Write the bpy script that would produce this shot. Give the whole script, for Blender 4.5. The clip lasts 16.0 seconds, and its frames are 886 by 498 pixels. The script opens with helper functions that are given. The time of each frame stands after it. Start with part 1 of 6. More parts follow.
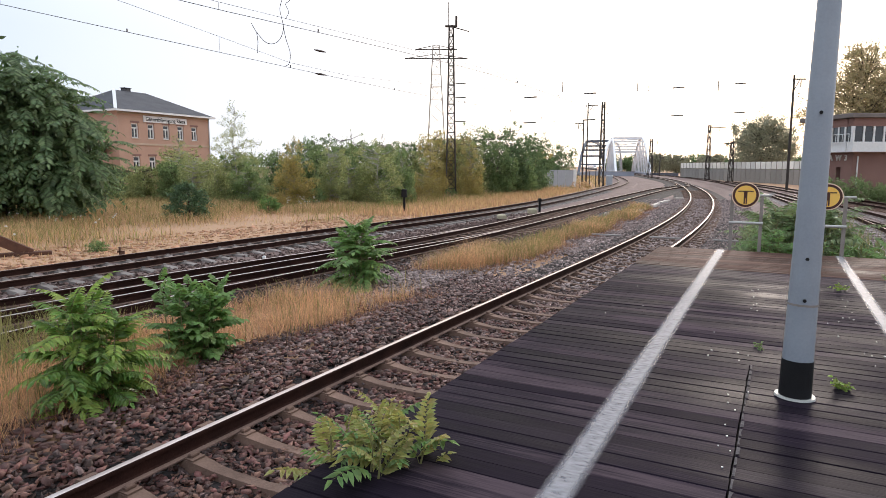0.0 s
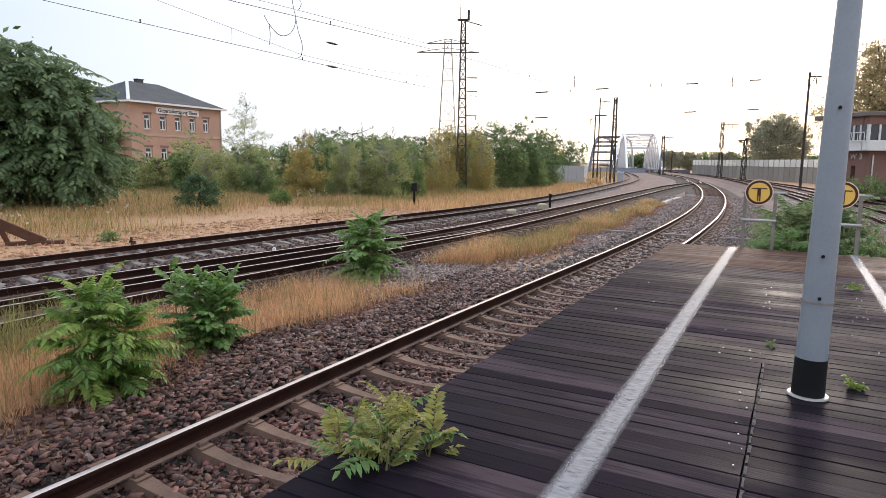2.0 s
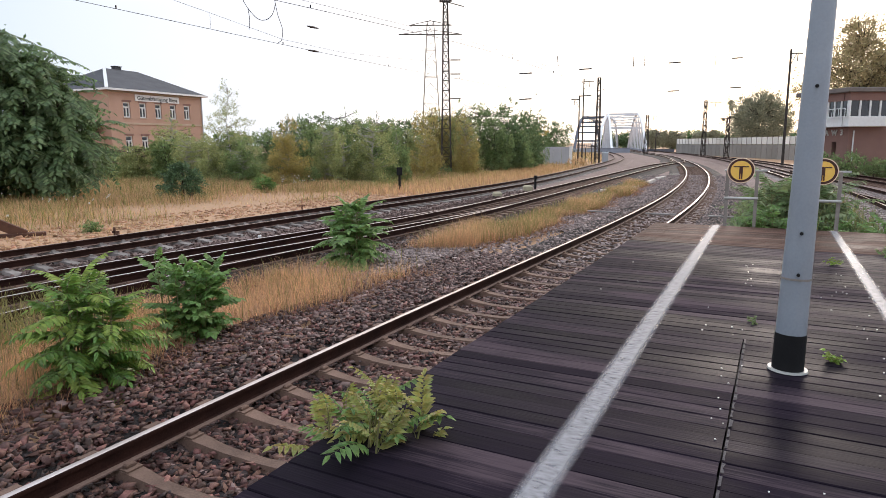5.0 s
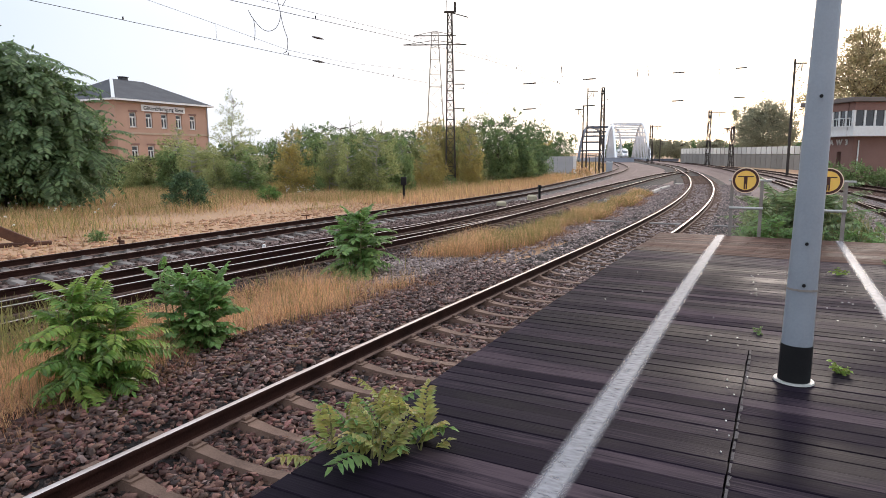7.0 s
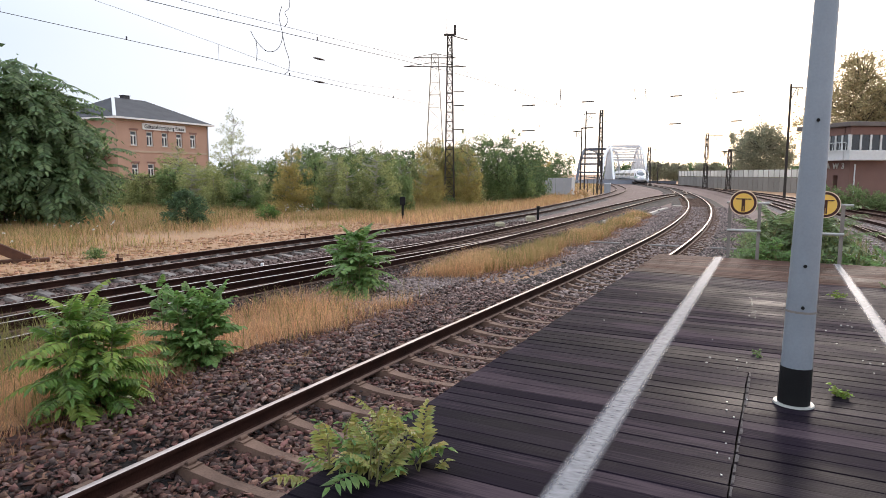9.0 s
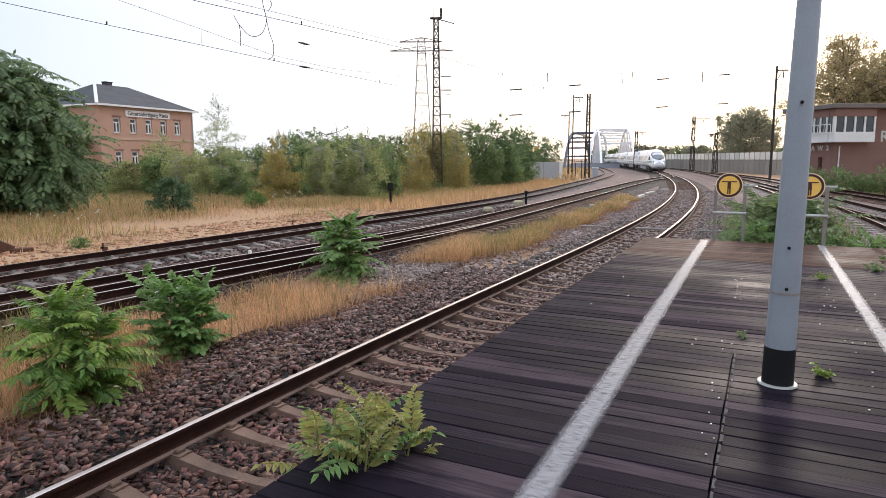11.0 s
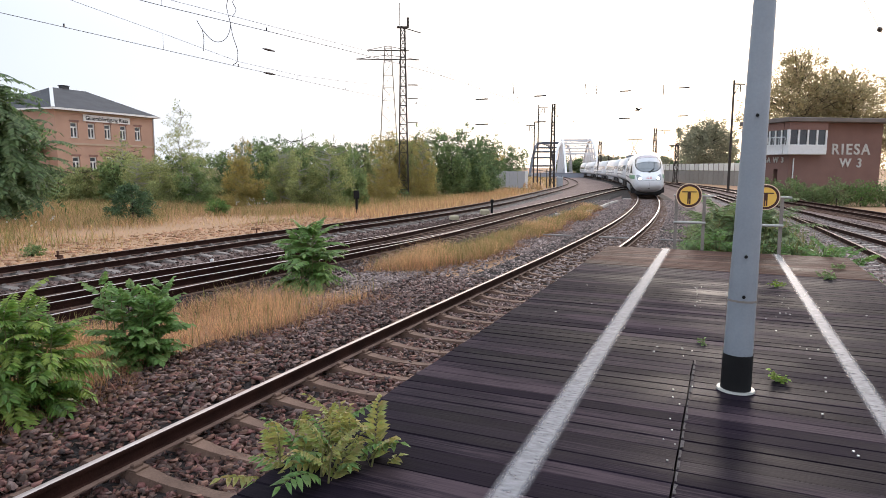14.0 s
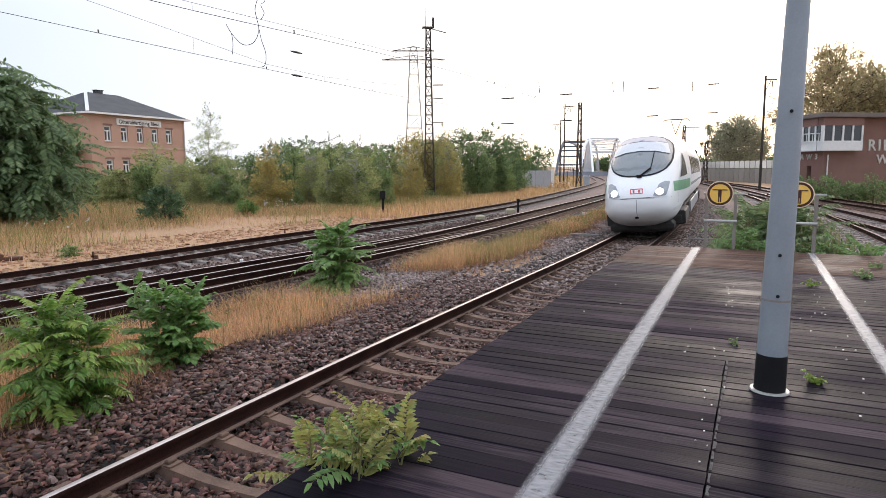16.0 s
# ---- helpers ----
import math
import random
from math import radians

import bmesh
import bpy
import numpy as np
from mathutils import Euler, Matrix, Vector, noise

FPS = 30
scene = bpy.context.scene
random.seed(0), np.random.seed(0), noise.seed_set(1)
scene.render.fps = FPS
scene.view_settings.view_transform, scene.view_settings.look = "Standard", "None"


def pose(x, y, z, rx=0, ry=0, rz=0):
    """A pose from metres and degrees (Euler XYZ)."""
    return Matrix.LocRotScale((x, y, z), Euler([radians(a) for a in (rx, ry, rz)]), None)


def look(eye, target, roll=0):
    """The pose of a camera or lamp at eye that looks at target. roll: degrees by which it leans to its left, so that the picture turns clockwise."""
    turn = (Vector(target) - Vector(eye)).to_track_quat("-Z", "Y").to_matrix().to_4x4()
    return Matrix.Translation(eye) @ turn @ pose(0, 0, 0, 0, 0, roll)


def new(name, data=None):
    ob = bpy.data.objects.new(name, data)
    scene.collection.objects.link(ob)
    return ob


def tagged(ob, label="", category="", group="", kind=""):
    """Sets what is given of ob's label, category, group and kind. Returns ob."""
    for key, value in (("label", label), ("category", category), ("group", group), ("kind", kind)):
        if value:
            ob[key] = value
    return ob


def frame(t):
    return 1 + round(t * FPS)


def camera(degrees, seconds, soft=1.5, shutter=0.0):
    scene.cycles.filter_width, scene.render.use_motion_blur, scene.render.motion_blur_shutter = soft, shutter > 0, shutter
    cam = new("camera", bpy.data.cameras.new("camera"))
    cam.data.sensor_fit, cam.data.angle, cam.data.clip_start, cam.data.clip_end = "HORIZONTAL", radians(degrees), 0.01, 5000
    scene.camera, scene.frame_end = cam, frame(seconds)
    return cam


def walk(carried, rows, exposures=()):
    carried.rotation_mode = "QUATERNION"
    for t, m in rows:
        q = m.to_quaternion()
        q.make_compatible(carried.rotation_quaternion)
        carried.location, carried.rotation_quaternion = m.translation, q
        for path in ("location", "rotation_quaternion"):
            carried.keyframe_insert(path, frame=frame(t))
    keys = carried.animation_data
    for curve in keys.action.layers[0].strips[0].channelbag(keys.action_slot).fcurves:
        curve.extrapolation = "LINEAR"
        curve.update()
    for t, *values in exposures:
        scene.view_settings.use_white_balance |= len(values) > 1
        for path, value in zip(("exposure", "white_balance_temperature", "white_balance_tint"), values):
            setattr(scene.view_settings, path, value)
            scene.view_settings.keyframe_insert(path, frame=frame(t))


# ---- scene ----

EYE_Z = 2.4
PATH = [  # seconds, yaw, pitch, roll, and the small sway of the eye
    (0, -0.17, -7.45, 0.01, 0.005, 0.006, 0.004),
    (0.5, 0.01, -7.13, -0.11, 0.011, 0.019, -0.001),
    (1, -0.01, -6.89, -0.35, 0.007, 0.024, -0.003),
    (1.5, 0.58, -7.53, -0.25, 0.004, 0.033, -0.006),
    (2, 0.76, -7.95, -0.61, -0.004, 0.028, -0.013),
    (2.5, -0.03, -8.34, -0.59, 0.008, 0.016, -0.002),
    (3, -0.51, -8.69, -0.62, 0.007, 0.007, -0.005),
    (3.5, -0.22, -8.86, 0.20, 0.014, 0.008, -0.003),
    (4, -0.61, -9.72, 0.52, 0.016, 0.008, -0.007),
    (6.3, -0.55, -8.93, 0.24, 0.001, 0.003, 0.005),
    (6.5, -0.26, -8.91, 0.65, 0.019, 0.016, 0.001),
    (7, -0.21, -8.58, 0.40, 0.014, 0.012, 0.001),
    (7.5, -0.52, -7.57, 0.01, 0.008, 0.005, 0.001),
    (8, -0.00, -7.27, -0.00, -0.000, 0.000, -0.000),
    (8.5, -0.19, -6.59, -0.00, -0.001, -0.010, 0.006),
    (9, -0.31, -6.76, -0.07, 0.004, 0.004, -0.002),
    (9.5, -0.68, -7.35, 0.08, 0.006, 0.007, -0.003),
    (10, -1.00, -7.81, 0.33, 0.015, 0.013, -0.002),
    (12.5, -1.99, -8.17, 0.04, 0.019, 0.004, -0.002),
    (13, -2.22, -8.19, 0.02, 0.013, 0.015, -0.005),
    (13.5, -2.34, -7.89, 0.19, 0.014, 0.010, -0.005),
    (14, -4.40, -7.33, -0.07, 0.027, 0.017, -0.002),
    (14.5, -5.20, -7.69, 0.29, 0.022, 0.015, -0.004),
    (15, -3.77, -7.05, 0.24, 0.015, 0.005, -0.001),
    (15.5, -3.05, -7.41, 0.33, 0.012, 0.011, -0.004),
    (16, -2.10, -7.34, 0.39, 0.011, 0.008, -0.004),
]
cam = camera(70.0, 16.0, soft=0.75)
walk(cam, [(t, pose(dx, dy, EYE_Z + dz, 90 + p, r, y)) for t, y, p, r, dx, dy, dz in PATH])

# ---- sky and sun ----
SUN_AZ, SUN_EL = 30.1, 11.0
world = bpy.data.worlds.new("world")
scene.world = world
world.use_nodes = True
wn, wl = world.node_tree.nodes, world.node_tree.links
sky = wn.new("ShaderNodeTexSky")
sky.sky_type, sky.sun_disc = "NISHITA", False
sky.sun_elevation, sky.sun_rotation = radians(SUN_EL), radians(SUN_AZ)
sky.dust_density, sky.air_density = 2.0, 1.0
# thin high cloud: pale blue away from the sun, white haze round it
SUN_DIR = (math.sin(radians(SUN_AZ)) * math.cos(radians(SUN_EL)), math.cos(radians(SUN_AZ)) * math.cos(radians(SUN_EL)), math.sin(radians(SUN_EL)))
wco = wn.new("ShaderNodeTexCoord")
dot = wn.new("ShaderNodeVectorMath")
dot.operation = "DOT_PRODUCT"
wl.new(wco.outputs["Generated"], dot.inputs[0])
dot.inputs[1].default_value = SUN_DIR
cloud = wn.new("ShaderNodeTexNoise")
cloud.inputs["Scale"].default_value, cloud.inputs["Detail"].default_value = 2.2, 5
wl.new(wco.outputs["Generated"], cloud.inputs["Vector"])
mixc = wn.new("ShaderNodeMath")
mixc.operation = "MULTIPLY_ADD"
mixc.inputs[1].default_value = 0.22
wl.new(cloud.outputs["Fac"], mixc.inputs[0])
wl.new(dot.outputs["Value"], mixc.inputs[2])
haze = wn.new("ShaderNodeValToRGB")
haze.color_ramp.elements[0].position, haze.color_ramp.elements[1].position = 0.0, 1.0
haze.color_ramp.elements[0].color, haze.color_ramp.elements[1].color = (0.66, 0.73, 0.82, 1), (1.45, 1.36, 1.24, 1)
for pos, col in ((0.5, (0.66, 0.78, 0.9, 1)), (0.86, (0.93, 0.97, 1.02, 1))):
    el = haze.color_ramp.elements.new(pos)
    el.color = col
wl.new(mixc.outputs[0], haze.inputs["Fac"])
skymix = wn.new("ShaderNodeMix")
skymix.data_type, skymix.blend_type = "RGBA", "ADD"
skymix.inputs["Factor"].default_value = 0.015
wl.new(haze.outputs["Color"], skymix.inputs[6])
wl.new(sky.outputs["Color"], skymix.inputs[7])
wl.new(skymix.outputs[2], wn["Background"].inputs["Color"])
# an overcast sky brightens towards the zenith
sep = wn.new("ShaderNodeSeparateXYZ")
wl.new(wco.outputs["Generated"], sep.inputs[0])
zen = wn.new("ShaderNodeMapRange")
zen.inputs["From Min"].default_value, zen.inputs["From Max"].default_value = 0.18, 1.0
zen.inputs["To Min"].default_value, zen.inputs["To Max"].default_value = 1.0, 1.85
wl.new(sep.outputs["Z"], zen.inputs["Value"])
wl.new(zen.outputs[0], wn["Background"].inputs["Strength"])
sun = new("sun", bpy.data.lights.new("sun", "SUN"))
sun.data.energy, sun.data.angle, sun.data.color = 1.4, radians(9), (1.0, 0.89, 0.78)
d = Vector((math.sin(radians(SUN_AZ)) * math.cos(radians(SUN_EL)), math.cos(radians(SUN_AZ)) * math.cos(radians(SUN_EL)), math.sin(radians(SUN_EL))))
sun.matrix_world = look((0, 0, 60), Vector((0, 0, 60)) - d)
scene.view_settings.exposure = 0.1
scene.view_settings.use_white_balance = True
scene.view_settings.white_balance_temperature, scene.view_settings.white_balance_tint = 6500, 15


# ---- materials ----
def mat(name, c1, c2=None, rough=0.8, metal=0.0, scale=4.0, fine=60.0, bump=0.3, fine_mix=0.35, island=0.0, rand=0.0, stretch=(1, 1, 1), spec=0.5, trans=0.0, hue=0.0):
    """Two-scale noise between two colours, fine relief, optional change from piece to piece."""
    m = bpy.data.materials.new(name)
    m.use_nodes = True
    n, l = m.node_tree.nodes, m.node_tree.links
    b = n["Principled BSDF"]
    b.inputs["Metallic"].default_value = metal
    b.inputs["Specular IOR Level"].default_value = spec
    c2 = c2 or [c * 0.7 for c in c1]
    co = n.new("ShaderNodeTexCoord")
    mp = n.new("ShaderNodeMapping")
    mp.inputs["Scale"].default_value = stretch
    l.new(co.outputs["Object"], mp.inputs["Vector"])
    big = n.new("ShaderNodeTexNoise")
    big.inputs["Scale"].default_value, big.inputs["Detail"].default_value = scale, 5
    small = n.new("ShaderNodeTexNoise")
    small.inputs["Scale"].default_value, small.inputs["Detail"].default_value = fine, 4
    l.new(mp.outputs[0], big.inputs["Vector"])
    l.new(mp.outputs[0], small.inputs["Vector"])
    ramp = n.new("ShaderNodeValToRGB")
    ramp.color_ramp.elements[0].position, ramp.color_ramp.elements[1].position = 0.32, 0.68
    ramp.color_ramp.elements[0].color, ramp.color_ramp.elements[1].color = (*c1, 1), (*c2, 1)
    mixf = n.new("ShaderNodeMath")
    mixf.operation = "MULTIPLY_ADD"
    l.new(small.outputs["Fac"], mixf.inputs[0])
    mixf.inputs[1].default_value = fine_mix
    sub = n.new("ShaderNodeMath")
    sub.operation = "MULTIPLY_ADD"
    l.new(big.outputs["Fac"], sub.inputs[0])
    sub.inputs[1].default_value, sub.inputs[2].default_value = 1 - fine_mix, 0
    l.new(sub.outputs[0], mixf.inputs[2])
    l.new(mixf.outputs[0], ramp.inputs["Fac"])
    col = ramp.outputs["Color"]
    if island or rand:
        hs = n.new("ShaderNodeHueSaturation")
        src = n.new("ShaderNodeNewGeometry").outputs["Random Per Island"] if island else n.new("ShaderNodeObjectInfo").outputs["Random"]
        k = island or rand
        mr = n.new("ShaderNodeMapRange")
        mr.inputs["To Min"].default_value, mr.inputs["To Max"].default_value = 1 - k, 1 + k
        l.new(src, mr.inputs["Value"])
        l.new(mr.outputs[0], hs.inputs["Value"])
        if hue:
            mh = n.new("ShaderNodeMapRange")
            mh.inputs["To Min"].default_value, mh.inputs["To Max"].default_value = 0.5 - hue, 0.5 + hue
            wv = n.new("ShaderNodeMath")
            wv.operation = "FRACT"
            mu = n.new("ShaderNodeMath")
            mu.operation = "MULTIPLY"
            mu.inputs[1].default_value = 7.31
            l.new(src, mu.inputs[0])
            l.new(mu.outputs[0], wv.inputs[0])
            l.new(wv.outputs[0], mh.inputs["Value"])
            l.new(mh.outputs[0], hs.inputs["Hue"])
        l.new(col, hs.inputs["Color"])
        col = hs.outputs["Color"]
    l.new(col, b.inputs["Base Color"])
    rr = n.new("ShaderNodeMapRange")
    rr.inputs["To Min"].default_value, rr.inputs["To Max"].default_value = max(0.02, rough - 0.12), min(1, rough + 0.12)
    l.new(mixf.outputs[0], rr.inputs["Value"])
    l.new(rr.outputs[0], b.inputs["Roughness"])
    if bump:
        bp = n.new("ShaderNodeBump")
        bp.inputs["Strength"].default_value, bp.inputs["Distance"].default_value = bump, 0.02
        l.new(small.outputs["Fac"], bp.inputs["Height"])
        l.new(bp.outputs[0], b.inputs["Normal"])
    if trans:
        tr = n.new("ShaderNodeBsdfTranslucent")
        l.new(col, tr.inputs["Color"])
        mx = n.new("ShaderNodeMixShader")
        mx.inputs[0].default_value = trans
        l.new(b.outputs[0], mx.inputs[1])
        l.new(tr.outputs[0], mx.inputs[2])
        l.new(mx.outputs[0], n["Material Output"].inputs["Surface"])
    return m


M = {}
M["soil"] = mat("soil", (0.48, 0.27, 0.16), (0.33, 0.215, 0.115), 0.95, scale=0.12, fine=3.0, bump=0.6, fine_mix=0.45)
# near-black bed: the shade between the stones is put into its colour
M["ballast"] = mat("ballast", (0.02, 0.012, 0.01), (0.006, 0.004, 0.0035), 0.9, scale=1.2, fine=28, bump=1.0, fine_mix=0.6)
M["stone"] = mat("stone", (0.165, 0.076, 0.056), (0.052, 0.021, 0.0155), 0.72, scale=8, fine=90, bump=0.3, island=0.8, hue=0.015)
# grey stones, paler by the sunlight on that stretch put into the colour
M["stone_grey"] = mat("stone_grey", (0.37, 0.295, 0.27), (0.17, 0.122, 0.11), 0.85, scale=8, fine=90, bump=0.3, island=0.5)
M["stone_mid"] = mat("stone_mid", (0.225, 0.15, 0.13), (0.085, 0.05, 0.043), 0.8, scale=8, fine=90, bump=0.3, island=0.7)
M["stone_dark"] = mat("stone_dark", (0.12, 0.075, 0.062), (0.05, 0.028, 0.023), 0.85, scale=8, fine=90, bump=0.3, island=0.6)
M["rail_foot"] = mat("rail_foot", (0.2, 0.135, 0.11), (0.11, 0.068, 0.054), 0.85, scale=3, fine=60, spec=0.2)
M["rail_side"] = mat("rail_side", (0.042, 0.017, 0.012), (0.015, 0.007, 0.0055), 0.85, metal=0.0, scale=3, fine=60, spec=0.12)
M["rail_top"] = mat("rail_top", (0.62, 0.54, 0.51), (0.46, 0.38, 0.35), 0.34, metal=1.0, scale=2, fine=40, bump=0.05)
M["rail_top_rusty"] = mat("rail_top_rusty", (0.36, 0.28, 0.23), (0.24, 0.17, 0.13), 0.55, metal=0.6, scale=2, fine=40, bump=0.05)
M["sleeper"] = mat("sleeper", (0.21, 0.13, 0.094), (0.1, 0.058, 0.041), 0.9, scale=3, fine=50, rand=0.2)
M["sleeper_pale"] = mat("sleeper_pale", (0.42, 0.37, 0.34), (0.3, 0.26, 0.24), 0.9, scale=3, fine=50, rand=0.2)
M["steel_pale"] = mat("steel_pale", (0.48, 0.48, 0.45), (0.36, 0.36, 0.34), 0.55, metal=0.3, scale=5, fine=60, bump=0.1)
M["sleeper_mid"] = mat("sleeper_mid", (0.27, 0.24, 0.22), (0.18, 0.16, 0.145), 0.9, scale=3, fine=50, rand=0.25)
# grey-brown gravel, with the sun's brightness on it put into the colour
M["yard"] = mat("yard", (0.27, 0.2, 0.178), (0.12, 0.083, 0.073), 0.95, scale=0.7, fine=16, bump=1.0, fine_mix=0.65, spec=0.15)


def deck_coords(n, l, scale):
    """World place turned so that x runs along a deck board and y along the platform."""
    geo = n.new("ShaderNodeNewGeometry")
    turn, size = n.new("ShaderNodeMapping"), n.new("ShaderNodeMapping")
    turn.inputs["Rotation"].default_value = (0, 0, radians(28.3))
    size.inputs["Scale"].default_value = scale
    l.new(geo.outputs["Position"], turn.inputs["Vector"])
    l.new(turn.outputs[0], size.inputs["Vector"])
    return turn.outputs[0], size.outputs[0]


def deck_mat(name, dark, mid, pale, spec):
    """Tarred planks: grain along the board, worn and damp patches that run over several boards."""
    m = bpy.data.materials.new(name)
    m.use_nodes = True
    n, l = m.node_tree.nodes, m.node_tree.links
    b = n["Principled BSDF"]
    _, patch_co = deck_coords(n, l, (0.55, 1.5, 1))
    _, grain_co = deck_coords(n, l, (2.2, 75, 75))
    patch, grain = n.new("ShaderNodeTexNoise"), n.new("ShaderNodeTexNoise")
    patch.inputs["Scale"].default_value, patch.inputs["Detail"].default_value, patch.inputs["Roughness"].default_value = 1.0, 6, 0.6
    grain.inputs["Scale"].default_value, grain.inputs["Detail"].default_value = 1.0, 5
    l.new(patch_co, patch.inputs["Vector"])
    l.new(grain_co, grain.inputs["Vector"])
    info = n.new("ShaderNodeObjectInfo")
    a, c = n.new("ShaderNodeMath"), n.new("ShaderNodeMath")
    a.operation = c.operation = "MULTIPLY_ADD"
    a.inputs[1].default_value, c.inputs[1].default_value = 0.32, 0.26
    l.new(grain.outputs["Fac"], a.inputs[0])
    l.new(info.outputs["Random"], c.inputs[0])
    l.new(patch.outputs["Fac"], a.inputs[2])
    l.new(a.outputs[0], c.inputs[2])
    ramp = n.new("ShaderNodeValToRGB")
    e = ramp.color_ramp.elements
    e[0].position, e[0].color, e[1].position, e[1].color = 0.6, (*dark, 1), 1.0, (*pale, 1)
    k = e.new(0.84)
    k.color = (*mid, 1)
    l.new(c.outputs[0], ramp.inputs["Fac"])
    l.new(ramp.outputs["Color"], b.inputs["Base Color"])
    for socket, lo, hi in (("Roughness", 0.5, 0.75), ("Specular IOR Level", spec * 1.8, spec * 0.3)):
        r = n.new("ShaderNodeMapRange")
        r.inputs["From Min"].default_value, r.inputs["From Max"].default_value = 0.3, 0.68
        r.inputs["To Min"].default_value, r.inputs["To Max"].default_value = lo, hi
        l.new(patch.outputs["Fac"], r.inputs["Value"])
        l.new(r.outputs[0], b.inputs[socket])
    bp = n.new("ShaderNodeBump")
    bp.inputs["Strength"].default_value, bp.inputs["Distance"].default_value = 0.35, 0.006
    l.new(grain.outputs["Fac"], bp.inputs["Height"])
    l.new(bp.outputs[0], b.inputs["Normal"])
    return m


def line_mat(name, v0, slope, wid):
    """White road paint, worn through to the planks, most of all towards its edges."""
    m = bpy.data.materials.new(name)
    m.use_nodes = True
    n, l = m.node_tree.nodes, m.node_tree.links
    b = n["Principled BSDF"]
    co, fine_co = deck_coords(n, l, (16, 40, 1))
    sep = n.new("ShaderNodeSeparateXYZ")
    l.new(co, sep.inputs[0])

    def math_node(op, x, y, z=None):
        q = n.new("ShaderNodeMath")
        q.operation = op
        for i, val in enumerate((x, y, z)):
            if val is None:
                continue
            if isinstance(val, (int, float)):
                q.inputs[i].default_value = val
            else:
                l.new(val, q.inputs[i])
        return q.outputs[0]
    off = math_node("MULTIPLY_ADD", sep.outputs["Y"], -slope, sep.outputs["X"])
    off = math_node("ABSOLUTE", math_node("MULTIPLY_ADD", off, 2 / wid, -2 * v0 / wid), 0)
    wear = n.new("ShaderNodeTexNoise")
    wear.inputs["Scale"].default_value, wear.inputs["Detail"].default_value = 1.0, 5
    l.new(fine_co, wear.inputs["Vector"])
    edge, thin = n.new("ShaderNodeMapRange"), n.new("ShaderNodeMapRange")
    edge.inputs["From Min"].default_value, edge.inputs["From Max"].default_value = 1.0, 0.45
    l.new(math_node("MULTIPLY_ADD", wear.outputs["Fac"], 0.3, math_node("ADD", off, -0.15)), edge.inputs["Value"])
    thin.inputs["From Min"].default_value, thin.inputs["From Max"].default_value = 0.34, 0.66
    thin.inputs["To Min"].default_value, thin.inputs["To Max"].default_value = 0.42, 0.68
    l.new(wear.outputs["Fac"], thin.inputs["Value"])
    cover = math_node("MULTIPLY", edge.outputs[0], thin.outputs[0])
    b.inputs["Base Color"].default_value = (0.34, 0.35, 0.38, 1)
    b.inputs["Roughness"].default_value = 0.42
    bp = n.new("ShaderNodeBump")
    bp.inputs["Strength"].default_value, bp.inputs["Distance"].default_value = 0.5, 0.01
    l.new(wear.outputs["Fac"], bp.inputs["Height"])
    l.new(bp.outputs[0], b.inputs["Normal"])
    clear, mix = n.new("ShaderNodeBsdfTransparent"), n.new("ShaderNodeMixShader")
    l.new(cover, mix.inputs[0])
    l.new(clear.outputs[0], mix.inputs[1])
    l.new(b.outputs[0], mix.inputs[2])
    l.new(mix.outputs[0], n["Material Output"].inputs["Surface"])
    return m


# blue-purple tint and lift put the sky's sheen into the board colour
M["board"] = deck_mat("board", (0.0075, 0.0056, 0.0095), (0.018, 0.0133, 0.0205), (0.07, 0.051, 0.06), 0.022)
M["board_old"] = deck_mat("board_old", (0.038, 0.02, 0.016), (0.08, 0.045, 0.035), (0.16, 0.1, 0.08), 0.03)
M["scuff"] = mat("scuff", (0.13, 0.12, 0.122), (0.04, 0.036, 0.038), 0.8, scale=22, fine=90, bump=0.2, fine_mix=0.5, spec=0.05)
M["gap"] = mat("gap", (0.02, 0.018, 0.018), (0.012, 0.011, 0.011), 0.95)
M["concrete"] = mat("concrete", (0.36, 0.34, 0.32), (0.25, 0.235, 0.22), 0.9, scale=1.5, fine=40)
M["galv"] = mat("galv", (0.3, 0.34, 0.38), (0.245, 0.28, 0.315), 0.5, metal=0.25, scale=3, fine=60, bump=0.1)
M["black"] = mat("black", (0.01, 0.01, 0.011), (0.016, 0.016, 0.016), 0.6, scale=6, fine=80, bump=0.1, spec=0.15)
M["white"] = mat("white", (0.78, 0.78, 0.76), (0.68, 0.68, 0.66), 0.5, scale=5, fine=60, bump=0.08)
M["post_grey"] = mat("post_grey", (0.3, 0.27, 0.24), (0.19, 0.165, 0.145), 0.7, metal=0.1, scale=4, fine=60, bump=0.15)
M["mast_steel"] = mat("mast_steel", (0.07, 0.058, 0.05), (0.045, 0.036, 0.03), 0.8, metal=0.2, scale=2, fine=30, bump=0.2)


# ---- building helpers ----
def mesh(name, verts, faces, mats, idx=None, smooth=False):
    me = bpy.data.meshes.new(name)
    me.from_pydata([tuple(v) for v in verts], [], faces)
    for m in mats:
        me.materials.append(M[m] if isinstance(m, str) else m)
    if idx is not None:
        me.polygons.foreach_set("material_index", idx)
    if smooth:
        me.polygons.foreach_set("use_smooth", [True] * len(me.polygons))
    me.update()
    return me


